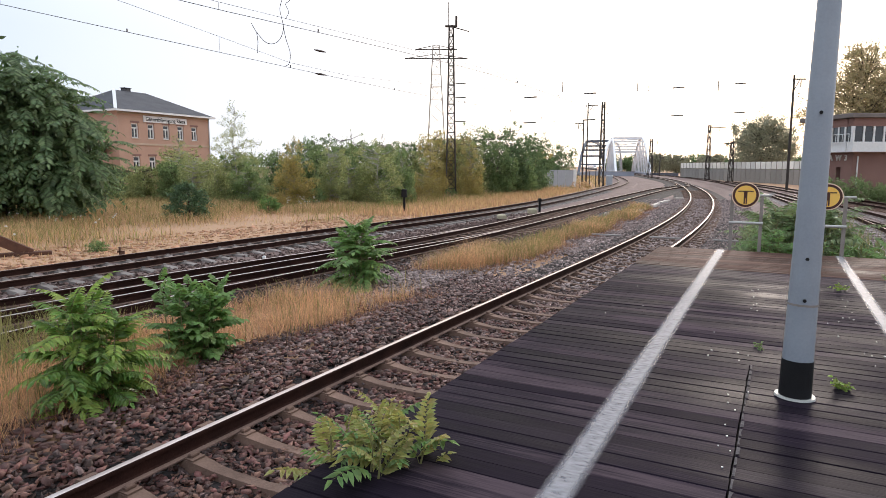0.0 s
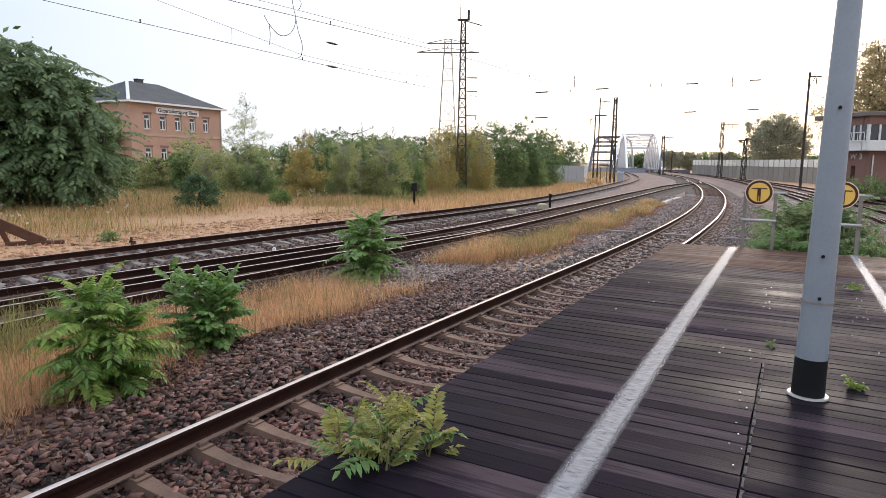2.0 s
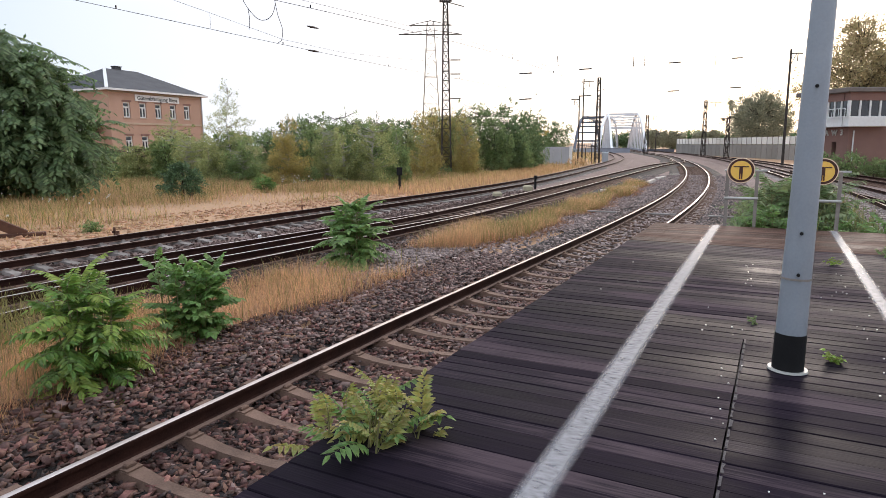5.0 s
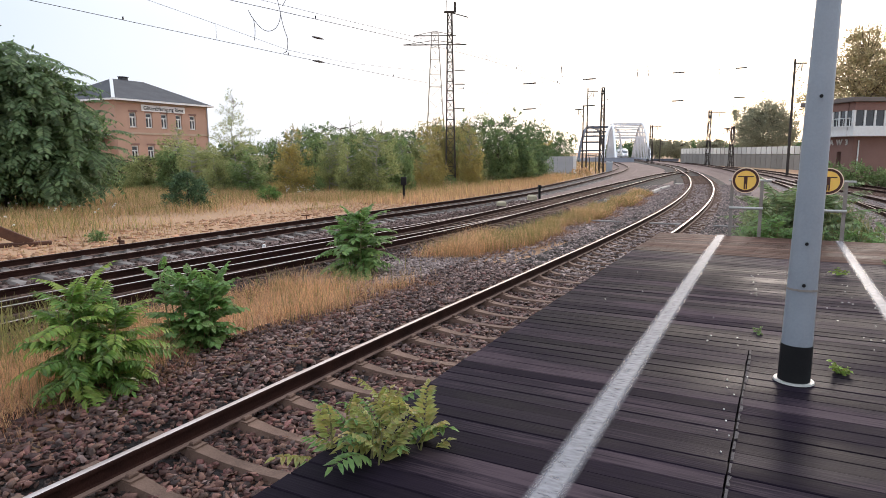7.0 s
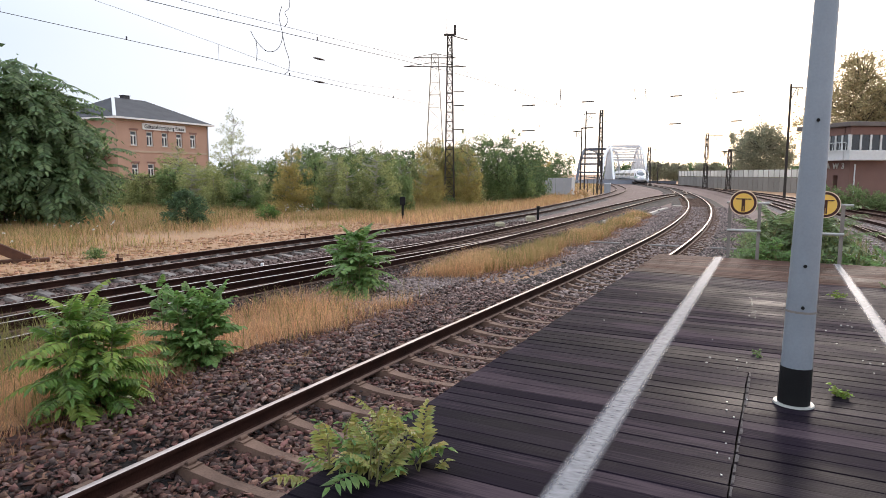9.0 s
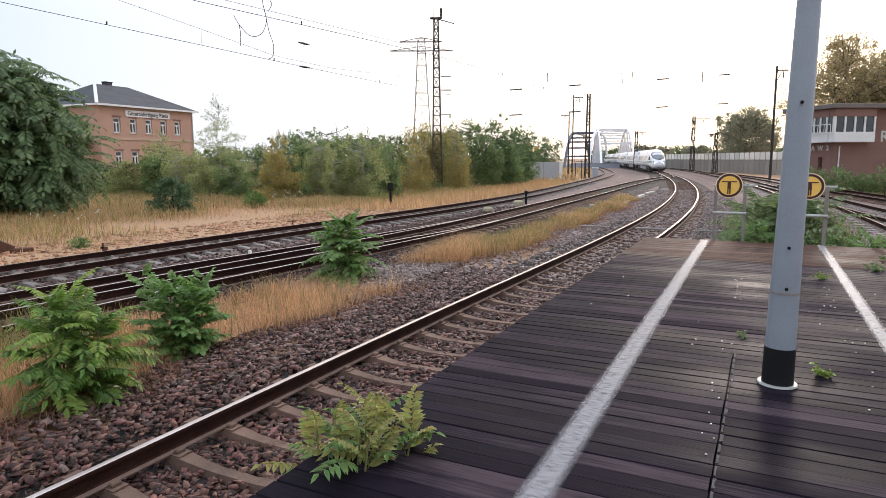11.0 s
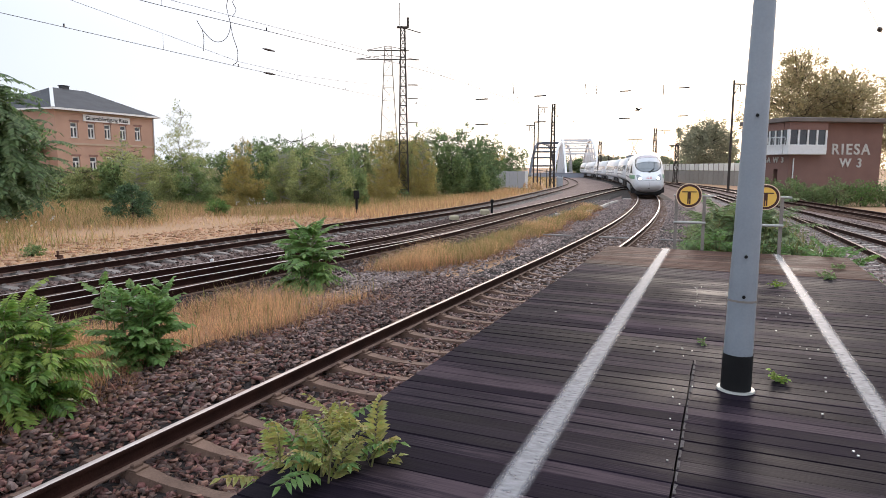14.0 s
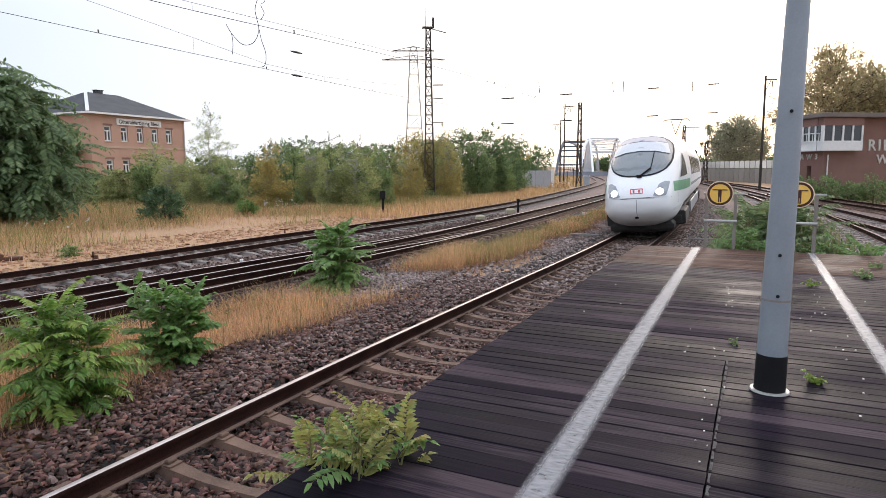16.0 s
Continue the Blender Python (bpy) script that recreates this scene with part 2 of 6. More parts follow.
class Build:
    """Gathers verts and faces of one mesh."""

    def __init__(self):
        self.v, self.f, self.i = [], [], []

    def add(self, vs, fs, mi=0):
        o = len(self.v)
        self.v += [tuple(v) for v in vs]
        self.f += [tuple(k + o for k in f) for f in fs]
        self.i += [mi] * len(fs)
        return self

    def box(self, c, s, mi=0, rz=0.0, bev=0.0, m=None):
        """A box round c of size s, its edges cut by bev."""
        x, y, z = [k / 2 for k in s]
        if bev:
            b = min(bev, x * 0.9, y * 0.9, z * 0.9)
            vs, fs = [], []
            ring = lambda xx, yy, zz: [(-xx + 0, -yy, zz), (xx, -yy, zz), (xx, yy, zz), (-xx, yy, zz)]
            lv = [ring(x - b, y - b, -z), ring(x, y, -z + b), ring(x, y, z - b), ring(x - b, y - b, z)]
            vs = [p for r in lv for p in r]
            fs = [(3, 2, 1, 0), (12, 13, 14, 15)]
            for k in range(3):
                fs += [(4 * k + a, 4 * k + (a + 1) % 4, 4 * k + 4 + (a + 1) % 4, 4 * k + 4 + a) for a in range(4)]
        else:
            vs = [(sx * x, sy * y, sz * z) for sz in (-1, 1) for sx, sy in ((-1, -1), (1, -1), (1, 1), (-1, 1))]
            fs = [(3, 2, 1, 0), (4, 5, 6, 7), (0, 1, 5, 4), (1, 2, 6, 5), (2, 3, 7, 6), (3, 0, 4, 7)]
        if m is None:
            m = Matrix.Translation(c) @ Matrix.Rotation(rz, 4, "Z")
        else:
            m = m @ Matrix.Translation(c)
        return self.add([m @ Vector(p) for p in vs], fs, mi)

    def tube(self, pts, r, n=8, mi=0, cap=True):
        """A round bar through pts; r a number or one for each point."""
        pts = [Vector(p) for p in pts]
        rs = r if isinstance(r, (list, tuple)) else [r] * len(pts)
        vs, fs = [], []
        for k, p in enumerate(pts):
            t = (pts[min(k + 1, len(pts) - 1)] - pts[max(k - 1, 0)]).normalized()
            a = t.orthogonal().normalized() if abs(t.z) > 0.9 else t.cross(Vector((0, 0, 1))).normalized()
            b = t.cross(a)
            vs += [p + rs[k] * (math.cos(2 * math.pi * j / n) * a + math.sin(2 * math.pi * j / n) * b) for j in range(n)]
        for k in range(len(pts) - 1):
            fs += [(k * n + j, k * n + (j + 1) % n, (k + 1) * n + (j + 1) % n, (k + 1) * n + j) for j in range(n)]
        if cap:
            fs += [tuple(range(n))[::-1], tuple((len(pts) - 1) * n + j for j in range(n))]
        return self.add(vs, fs, mi)

    def bar(self, a, b, w, h=None, mi=0):
        """A square bar from a to b."""
        a, b = Vector(a), Vector(b)
        t = b - a
        q = t.to_track_quat("Z", "Y").to_matrix().to_4x4()
        return self.box((0, 0, t.length / 2), (w, h or w, t.length), mi, m=Matrix.Translation(a) @ q)

    def sweep(self, pts, prof, mi=0, close=True):
        """A profile [(across to the right, up)] drawn along level points."""
        n = len(prof)
        vs, fs = [], []
        for k, p in enumerate(pts):
            a, b = pts[max(k - 1, 0)], pts[min(k + 1, len(pts) - 1)]
            dx, dy = b[0] - a[0], b[1] - a[1]
            l = math.hypot(dx, dy)
            rx, ry = dy / l, -dx / l
            vs += [(p[0] + rx * u, p[1] + ry * u, (p[2] if len(p) > 2 else 0) + w) for u, w in prof]
        m = n if close else n - 1
        for k in range(len(pts) - 1):
            fs += [(k * n + j, (k + 1) * n + j, (k + 1) * n + (j + 1) % n, k * n + (j + 1) % n) for j in range(m)]
        return self.add(vs, fs, mi)

    def done(self, name, mats, parent=None, label="", smooth=False):
        ob = new(name, mesh(name, self.v, self.f, mats, self.i, smooth))
        if parent:
            ob.parent = parent
        if label:
            ob["label"] = label
        return ob


def part(name, b, mats, parent, label="", smooth=False):
    return b.done(name, mats if isinstance(mats, (list, tuple)) else [mats], parent, label, smooth)


def thing(name, label, category, group="", at=None):
    e = new(name)
    e.empty_display_size = 0.2
    if at is not None:
        e.matrix_world = at
    return tagged(e, label, category, group)


def spline(ctrl, step=0.5):
    """Points every step metres on a smooth line through the control points."""
    P = [Vector((*c[:2], 0)) for c in ctrl]
    P = [2 * P[0] - P[1], *P, 2 * P[-1] - P[-2]]
    raw = []
    for k in range(1, len(P) - 2):
        p0, p1, p2, p3 = P[k - 1:k + 3]
        t1, t2 = (p2 - p0), (p3 - p1)
        l = (p2 - p1).length
        t1, t2 = t1.normalized() * l, t2.normalized() * l
        n = max(4, int(l / step * 2))
        for j in range(n):
            s = j / n
            raw.append((2 * s**3 - 3 * s**2 + 1) * p1 + (s**3 - 2 * s**2 + s) * t1 + (-2 * s**3 + 3 * s**2) * p2 + (s**3 - s**2) * t2)
    raw.append(P[-2])
    cum = [0.0]
    for a, b in zip(raw, raw[1:]):
        cum.append(cum[-1] + (b - a).length)
    xs = np.arange(0, cum[-1], step)
    return np.stack([np.interp(xs, cum, [p.x for p in raw]), np.interp(xs, cum, [p.y for p in raw])], 1)


def smooth_line(p, k=12):
    """Evens out the bends of a sampled line."""
    q = np.vstack([np.repeat(p[:1], k, 0), p, np.repeat(p[-1:], k, 0)])
    ker = np.ones(2 * k + 1) / (2 * k + 1)
    out = np.stack([np.convolve(q[:, i], ker, "valid") for i in (0, 1)], 1)
    out[:k], out[-k:] = p[:k], p[-k:]
    return out


# ---- plan: u runs along the platform away from the camera, v to its right ----
PH = radians(28.3)
def uv(u, v, z=0.0):
    return Vector((u * math.sin(PH) + v * math.cos(PH), u * math.cos(PH) - v * math.sin(PH), z))


PLAT_Z, HALF, END = 0.76, 2.16, 13.6
MAIN = [tuple(uv(u, -3.84)[:2]) for u in (-30, -20, -10, 0)] + [(0.69, 9.38), (3.35, 13.97), (5.79, 18.3), (8.0, 22.4), (11.09, 28.4), (15.68, 38.29), (20.69, 50.38), (26.78, 67.08), (32.3, 84.05), (38.5, 104), (43.2, 122), (47.3, 140), (54.2, 171), (62.6, 207), (72, 250), (83, 302), (102, 400), (126, 530), (150, 660), (176, 800)]
TRACK_FAR = [(-24, -12), (-17, 0), (-9.8, 13.8), (-8.3, 16.4), (-6.7, 19.4), (-4, 24.0), (0.4, 30.9), (6.6, 42.7), (17.5, 69), (24, 86), (31, 108), (41, 150), (52, 205), (70, 290)]
TRACK_MID = [(-17, -6), (-12, 2.5), (-7.7, 10.9), (-6.5, 12.4), (-5.0, 14.5), (-2.9, 17.8), (0.4, 21.9), (2.9, 26.6), (6.8, 34.4), (14.0, 49), (25.0, 71), (30.5, 80), (34.5, 92)]
TRACK_MERGE = [(-12, -2), (-9, 4), (-7.0, 9.9), (-6.0, 11.45), (-4.7, 13.65), (-2.7, 16.8), (0.3, 21.6), (2.7, 26.2)]
TRACK_RIGHT = [tuple(uv(u, 3.6)[:2]) for u in (-30, -20, -10, 0, 8)] + [(12.0, 15.15), (15.7, 22.8), (21.5, 35.7), (28, 52), (36, 75), (44, 100), (52, 130), (58, 160), (66, 205), (80, 290)]
TRACK_SIDE = [(8.5, -2), (12.5, 8), (17.3, 20.4), (19.5, 26.8), (24, 39.0), (29.5, 54.5)]
TRACK_OUTER = [(17, 6), (21.5, 19), (25.2, 30.5), (28.2, 41), (31.5, 52), (36, 65), (40.5, 80), (44.5, 97), (46.5, 106)]


# ---- ground and tracks ----
def ground():
    b = Build()
    R = [0, 40, 80, 140, 220, 350, 600, 1200, 2500, 4500]
    n = 48
    vs = [(0, 60, -0.42)]
    for r in R[1:]:
        vs += [(r * math.cos(2 * math.pi * k / n), 60 + r * math.sin(2 * math.pi * k / n), -0.42) for k in range(n)]
    fs = [(0, 1 + k, 1 + (k + 1) % n) for k in range(n)]
    for i in range(len(R) - 2):
        a, c = 1 + i * n, 1 + (i + 1) * n
        fs += [(a + k, c + k, c + (k + 1) % n, a + (k + 1) % n) for k in range(n)]
    b.add(vs, fs)
    tagged(b.done("ground", ["soil"]), "dry sandy ground with straw-coloured grass", "ground", kind="structure")


RAIL = [(-0.036, -0.014), (-0.031, -0.003), (-0.02, 0), (0.018, 0), (0.031, -0.003), (0.036, -0.014), (0.036, -0.037), (0.009, -0.05), (0.009, -0.138), (0.03, -0.15), (0.07, -0.16), (0.07, -0.172), (-0.07, -0.172), (-0.07, -0.16), (-0.03, -0.15), (-0.009, -0.138), (-0.009, -0.05), (-0.036, -0.037)]
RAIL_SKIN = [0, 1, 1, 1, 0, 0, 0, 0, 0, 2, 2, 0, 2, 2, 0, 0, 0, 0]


def rail(line, side, top, parent):
    """One rail at side metres to the right of a track's middle: bright running band, rusty web, dusty foot."""
    line = np.concatenate([line[:340], line[340::6]])
    d = np.gradient(line, axis=0)
    d /= np.linalg.norm(d, axis=1)[:, None]
    off = line + side * np.stack([d[:, 1], -d[:, 0]], 1)
    b = Build()
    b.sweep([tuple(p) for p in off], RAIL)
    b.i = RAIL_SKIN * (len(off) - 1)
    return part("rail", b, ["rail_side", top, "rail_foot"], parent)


def sleeper_mesh(w=0.26, half=1.3, material="sleeper"):
    """A concrete sleeper, dipped and slimmer in the middle."""
    b = Build()
    xs = [-half, -half + 0.06, -0.92, -0.62, -0.5, -0.38, -0.2, 0.2, 0.38, 0.5, 0.62, 0.92, half - 0.06, half]
    zs = [-0.25, -0.2, -0.184, -0.184, -0.196, -0.212, -0.226, -0.226, -0.212, -0.196, -0.184, -0.184, -0.2, -0.25]
    ws = [0.9, 1, 1, 1, 0.94, 0.86, 0.8, 0.8, 0.86, 0.94, 1, 1, 1, 0.9]
    vs = []
    for x, z, q in zip(xs, zs, ws):
        vs += [(x, -w * q / 2, -0.36), (x, -w * q / 2 + 0.035, z), (x, w * q / 2 - 0.035, z), (x, w * q / 2, -0.36)]
    m = len(xs)
    fs = [(0, 3, 2, 1), tuple(4 * (m - 1) + k for k in range(4))]
    for k in range(m - 1):
        fs += [(4 * k + j, 4 * k + j + 1, 4 * k + 5 + j, 4 * k + 4 + j) for j in range(3)]
    for s in (-1, 1):
        b.box((s * 0.7525, 0, -0.18), (0.34, 0.14, 0.02))
        for q in (-1, 1):
            b.box((s * 0.7525 + q * 0.1, 0, -0.155), (0.05, 0.09, 0.04), bev=0.01)
    b.add(vs, fs)
    return mesh("sleeper", b.v, b.f, [material])


def track(name, ctrl, label, top="rail_top", bed=1.9, sleepers=(0, 120), wide=0.26, base=-0.235, smooth=10, ballast="ballast", wood="sleeper"):
    line = smooth_line(spline(ctrl), smooth)
    e = thing(name, label, "railway track")
    b = Build()
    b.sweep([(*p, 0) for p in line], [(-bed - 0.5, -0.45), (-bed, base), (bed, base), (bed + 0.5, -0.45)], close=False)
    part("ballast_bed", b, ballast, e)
    for s in (-0.7525, 0.7525):
        rail(line, s, top, e)
    me = sleeper_mesh(wide, 1.3, wood)
    step = 0.63
    cum = np.arange(len(line)) * 0.5
    for s in np.arange(0.3, cum[-1] - 0.5, step):
        x, y = np.interp(s, cum, line[:, 0]), np.interp(s, cum, line[:, 1])
        if not sleepers[0] < math.hypot(x, y) < sleepers[1] or y < -7:
            continue
        k = min(int(s * 2), len(line) - 2)
        dx, dy = line[k + 1] - line[k]
        o = new("sleeper", me)
        o.parent = e
        o.matrix_basis = pose(x, y, random.uniform(-0.006, 0.004), 0, 0, math.degrees(math.atan2(-dx, dy)) + random.uniform(-0.6, 0.6))
    return line


ground()
LINE_MAIN = track("main_track", MAIN, "curved railway track with worn bright rails on concrete sleepers", sleepers=(0, 75), base=-0.285, wide=0.225)
LINE_FAR = track("far_track", TRACK_FAR, "older railway track with dull rails beside dry grass", top="rail_top_rusty", sleepers=(0, 70), base=-0.25, wood="sleeper_mid", ballast="yard")
LINE_MID = track("middle_track", TRACK_MID, "dark greasy track running into a turnout", sleepers=(0, 50), base=-0.27)
LINE_RIGHT = track("right_track", TRACK_RIGHT, "railway track with pale concrete sleepers beside the platform", top="rail_top_rusty", sleepers=(0, 70), wood="sleeper_pale", ballast="yard")
LINE_SIDE = track("side_track", TRACK_SIDE, "railway track joining the next one at a turnout", top="rail_top_rusty", sleepers=(0, 50), base=-0.27, wood="sleeper_pale", ballast="yard")
LINE_OUTER = track("outer_track", TRACK_OUTER, "outer railway track near the signal box", top="rail_top_rusty", sleepers=(0, 60), base=-0.28, ballast="yard")


def merge_rails():
    line = smooth_line(spline(TRACK_MERGE), 6)
    e = thing("turnout_rails", "pair of dark rails laid inside the middle track", "turnout")
    for s in (-0.7525, 0.7525):
        rail(line, s, "rail_top", e)


merge_rails()


def yard_ballast():
    """Old flattened ballast between the tracks."""
    fo, ro, oo = np.argsort(LINE_FAR[:, 1]), np.argsort(LINE_RIGHT[:, 1]), np.argsort(LINE_OUTER[:, 1])
    b = Build()
    ys = np.arange(20, 200, 3.0)
    rows = []
    for y in ys:
        xl = float(np.interp(y, LINE_FAR[fo, 1], LINE_FAR[fo, 0])) - 1.2
        xr = max(float(np.interp(y, LINE_RIGHT[ro, 1], LINE_RIGHT[ro, 0])), float(np.interp(y, LINE_OUTER[oo, 1], LINE_OUTER[oo, 0])) if y < 104 else 0) + 2.4
        rows += [(xl, y, -0.36), (xr, y, -0.36)]
    b.add(rows, [(2 * k, 2 * k + 1, 2 * k + 3, 2 * k + 2) for k in range(len(ys) - 1)])
    tagged(b.done("yard_ballast", ["yard"]), "flattened grey-brown gravel between the tracks", "gravel", kind="structure")


yard_ballast()


# ---- platform ----
def board_mesh(length, w=0.138):
    """A deck board along x with rounded edges."""
    h = w / 2
    prof = [(-h, -0.045), (-h, -0.006), (-h + 0.006, 0.0), (h - 0.006, 0.0), (h, -0.006), (h, -0.045)]
    vs = [(x, y, z) for x in (0, length) for y, z in prof]
    m = len(prof)
    fs = [(k, m + k, m + k + 1, k + 1) for k in range(m - 1)] + [tuple(range(m)), tuple(range(m, 2 * m))[::-1]]
    return Build().add(vs, fs)


def platform():
    e = tagged(new("platform"), "dark weathered wooden platform deck with painted white lines", "platform", kind="structure")
    b = Build()
    m = Matrix.Rotation(-PH, 4, "Z")
    for u0, u1 in ((-12, END - 0.03),):
        b.box((0, (u0 + u1) / 2, 0.1), (2 * HALF - 0.12, u1 - u0, 1.2), m=m)
    part("platform_base", b, "gap", e)
    pitch, joint = 0.146, -0.15
    shapes = {}
    for key, length in (("l", HALF + joint - 0.004), ("r", HALF - joint - 0.004), ("f", 2 * HALF)):
        for mm in ("board", "board_old"):
            for w in (0.137, 0.1435, 0.1457):
                bb = board_mesh(length, w)
                shapes[key, mm, w] = mesh("board", bb.v, bb.f, [mm])
    rng = random.Random(4)
    u, level, left = END - pitch / 2, 0.0, 0
    scuffs = Build()
    while u > -6:
        old = "board_old" if u > 11.0 else "board"
        left -= 1
        if left < 0:  # planks lie level in groups, with a wider gap between groups
            left, level = rng.choice((1, 1, 2, 3)), rng.uniform(-0.004, 0.003)
        w = 0.137 if left == 0 and rng.random() < 0.8 else rng.choice((0.1435, 0.1457, 0.1457))
        for key, x0 in ((("f", -HALF),) if u > 5.65 else (("l", -HALF), ("r", joint + 0.004))):
            rot = Matrix.Rotation(-PH, 4, "Z") @ Matrix.Translation((x0 + rng.uniform(-0.004, 0.001) * (key != "r"), u, PLAT_Z + level)) @ Matrix.Rotation(rng.uniform(-0.0016, 0.0016), 4, "Z") @ Matrix.Rotation(rng.uniform(-0.004, 0.004), 4, "X")
            o = new("board", shapes[key, old, w])
            o.parent = e
            o.matrix_basis = rot
        if u < 5.65:  # dusty scuffed board ends along the joint
            w = rng.uniform(0.01, 0.022)
            c = [(joint + 0.006, -0.055), (joint + 0.006 + w, -0.06 + rng.uniform(0, 0.02)), (joint + 0.006 + w * rng.uniform(0.5, 1.1), 0.0), (joint + 0.006 + w * rng.uniform(0.7, 1.1), 0.055), (joint + 0.006, 0.06)]
            scuffs.add([uv(u + dy, v, PLAT_Z + 0.0055) for v, dy in c], [(0, 1, 2, 3, 4)])
        u -= pitch
    part("scuffed_ends", scuffs, "scuff", e, "dusty grey scuffed board ends")
    for k, (v, slope, wid) in enumerate(((-0.885, -0.0087, 0.2), (1.1, -0.008, 0.16))):
        M["line_paint", k] = line_mat("line_paint", v, slope, wid)
        rows = [(uv(u, v + slope * u - wid / 2, PLAT_Z + 0.006), uv(u, v + slope * u + wid / 2, PLAT_Z + 0.006)) for u in (-5.5, END - 0.01)]
        part("painted_line", Build().add([*rows[0], *rows[1]], [(0, 1, 3, 2)]), [M["line_paint", k]], e, "worn white painted safety line")


platform()


def lamp_pole():
    e = thing("lamp_pole", "grey conical metal lamp post with a black foot band", "lamp post", at=pose(2.55, 4.38, PLAT_Z, 0, 0.8, 0))
    b = Build()
    n = 40
    b.tube([(0, 0, 0.02 + 5.2 * k / 12) for k in range(13)], [0.103 - 0.0085 * 5.2 * k / 12 * 1.3 for k in range(13)], n, cap=False)
    part("pole", b, "galv", e, smooth=True)
    b = Build().tube([(0, 0, 0.01), (0, 0, 0.28)], [0.1062, 0.1035], n, cap=False)
    part("foot_band", b, "black", e, "black foot band", smooth=True)
    b = Build().tube([(0, 0, 0.002), (0, 0, 0.014)], [0.134, 0.13], n)
    part("base_flange", b, "steel_pale", e, "pale metal base flange")
    part("weld_seam", Build().tube([(0, 0, 0.675), (0, 0, 0.69)], [0.1015, 0.1015], n, cap=False), "post_grey", e)
    for z, a in ((0.72, -2.0), (1.01, -2.05), (2.0, -2.0)):
        r = 0.105 - 0.011 * z
        b = Build().tube([(r * math.cos(a), r * math.sin(a), z), ((r + 0.018) * math.cos(a), (r + 0.014) * math.sin(a), z)], 0.012, 8)
        part("bolt", b, "black", e)


lamp_pole()


# ---- vegetation ----
M["leaf_dark"] = mat("leaf_dark", (0.2, 0.28, 0.125), (0.1, 0.165, 0.068), 0.55, scale=2, fine=30, bump=0, island=0.5, hue=0.02, trans=0.54)
M["leaf_mid"] = mat("leaf_mid", (0.27, 0.35, 0.14), (0.16, 0.235, 0.09), 0.6, scale=1, fine=20, bump=0, island=0.45, hue=0.025, trans=0.55)
M["leaf_olive"] = mat("leaf_olive", (0.41, 0.42, 0.175), (0.27, 0.32, 0.13), 0.6, scale=1, fine=20, bump=0, island=0.4, hue=0.02, trans=0.58)
M["leaf_yellow"] = mat("leaf_yellow", (0.52, 0.4, 0.135), (0.35, 0.32, 0.115), 0.6, scale=1, fine=20, bump=0, island=0.4, hue=0.02, trans=0.58)
# leaves greyed and lightened: distance haze is put into their colour
M["leaf_haze_grey"] = mat("leaf_haze_grey", (0.46, 0.45, 0.32), (0.32, 0.32, 0.21), 0.7, scale=1, fine=20, bump=0, island=0.35, hue=0.02, trans=0.5)
# browner and lighter than the leaves: sun-glare haze is put into the colour
M["leaf_haze_brown"] = mat("leaf_haze_brown", (0.56, 0.46, 0.26), (0.38, 0.33, 0.18), 0.6, scale=1, fine=20, bump=0, island=0.35, hue=0.02, trans=0.6)
M["leaf_fresh"] = mat("leaf_fresh", (0.34, 0.43, 0.085), (0.19, 0.295, 0.055), 0.5, scale=9, fine=60, bump=0, island=0.3, hue=0.02, trans=0.45)
M["leaf_green"] = mat("leaf_green", (0.2, 0.32, 0.09), (0.12, 0.215, 0.06), 0.5, scale=9, fine=60, bump=0, island=0.35, hue=0.02, trans=0.45)
M["leaf_weed"] = mat("leaf_weed", (0.24, 0.3, 0.14), (0.14, 0.195, 0.085), 0.6, scale=1, fine=20, bump=0, island=0.5, hue=0.025, trans=0.4)
M["leaf_sapling"] = mat("leaf_sapling", (0.2, 0.31, 0.06), (0.085, 0.17, 0.034), 0.45, scale=7, fine=60, bump=0, island=0.4, hue=0.02, trans=0.4)
M["leaf_autumn"] = mat("leaf_autumn", (0.22, 0.32, 0.075), (0.4, 0.25, 0.1), 0.5, scale=6, fine=60, bump=0, island=0.3, hue=0.03, trans=0.45)
M["conifer"] = mat("conifer", (0.15, 0.24, 0.11), (0.07, 0.125, 0.06), 0.6, scale=2, fine=30, bump=0, island=0.5, trans=0.25)
M["stem"] = mat("stem", (0.2, 0.2, 0.07), (0.13, 0.11, 0.05), 0.7, scale=9, fine=60)
M["bark"] = mat("bark", (0.09, 0.07, 0.055), (0.05, 0.04, 0.03), 0.9, scale=4, fine=25, bump=0.6, stretch=(1, 1, 0.3))
M["birch"] = mat("birch", (0.5, 0.48, 0.44), (0.2, 0.18, 0.16), 0.8, scale=5, fine=25, bump=0.3, stretch=(1, 1, 2))
M["dry_grass"] = mat("dry_grass", (0.77, 0.47, 0.25), (0.53, 0.31, 0.16), 0.8, scale=0.6, fine=8, bump=0, island=0.4, hue=0.015, trans=0.42)
M["straw_red"] = mat("straw_red", (0.42, 0.22, 0.12), (0.25, 0.125, 0.07), 0.85, scale=0.8, fine=9, bump=0, island=0.45, hue=0.015, trans=0.35)
M["field_grass"] = mat("field_grass", (0.62, 0.395, 0.21), (0.41, 0.295, 0.14), 0.85, scale=0.15, fine=1.5, bump=0, island=0.35, hue=0.02, trans=0.4)
M["green_grass"] = mat("green_grass", (0.2, 0.22, 0.07), (0.3, 0.24, 0.09), 0.8, scale=0.5, fine=5, bump=0, island=0.35, hue=0.02, trans=0.42)
M["petal"] = mat("petal", (0.75, 0.75, 0.7), (0.6, 0.6, 0.55), 0.7, bump=0, trans=0.42)


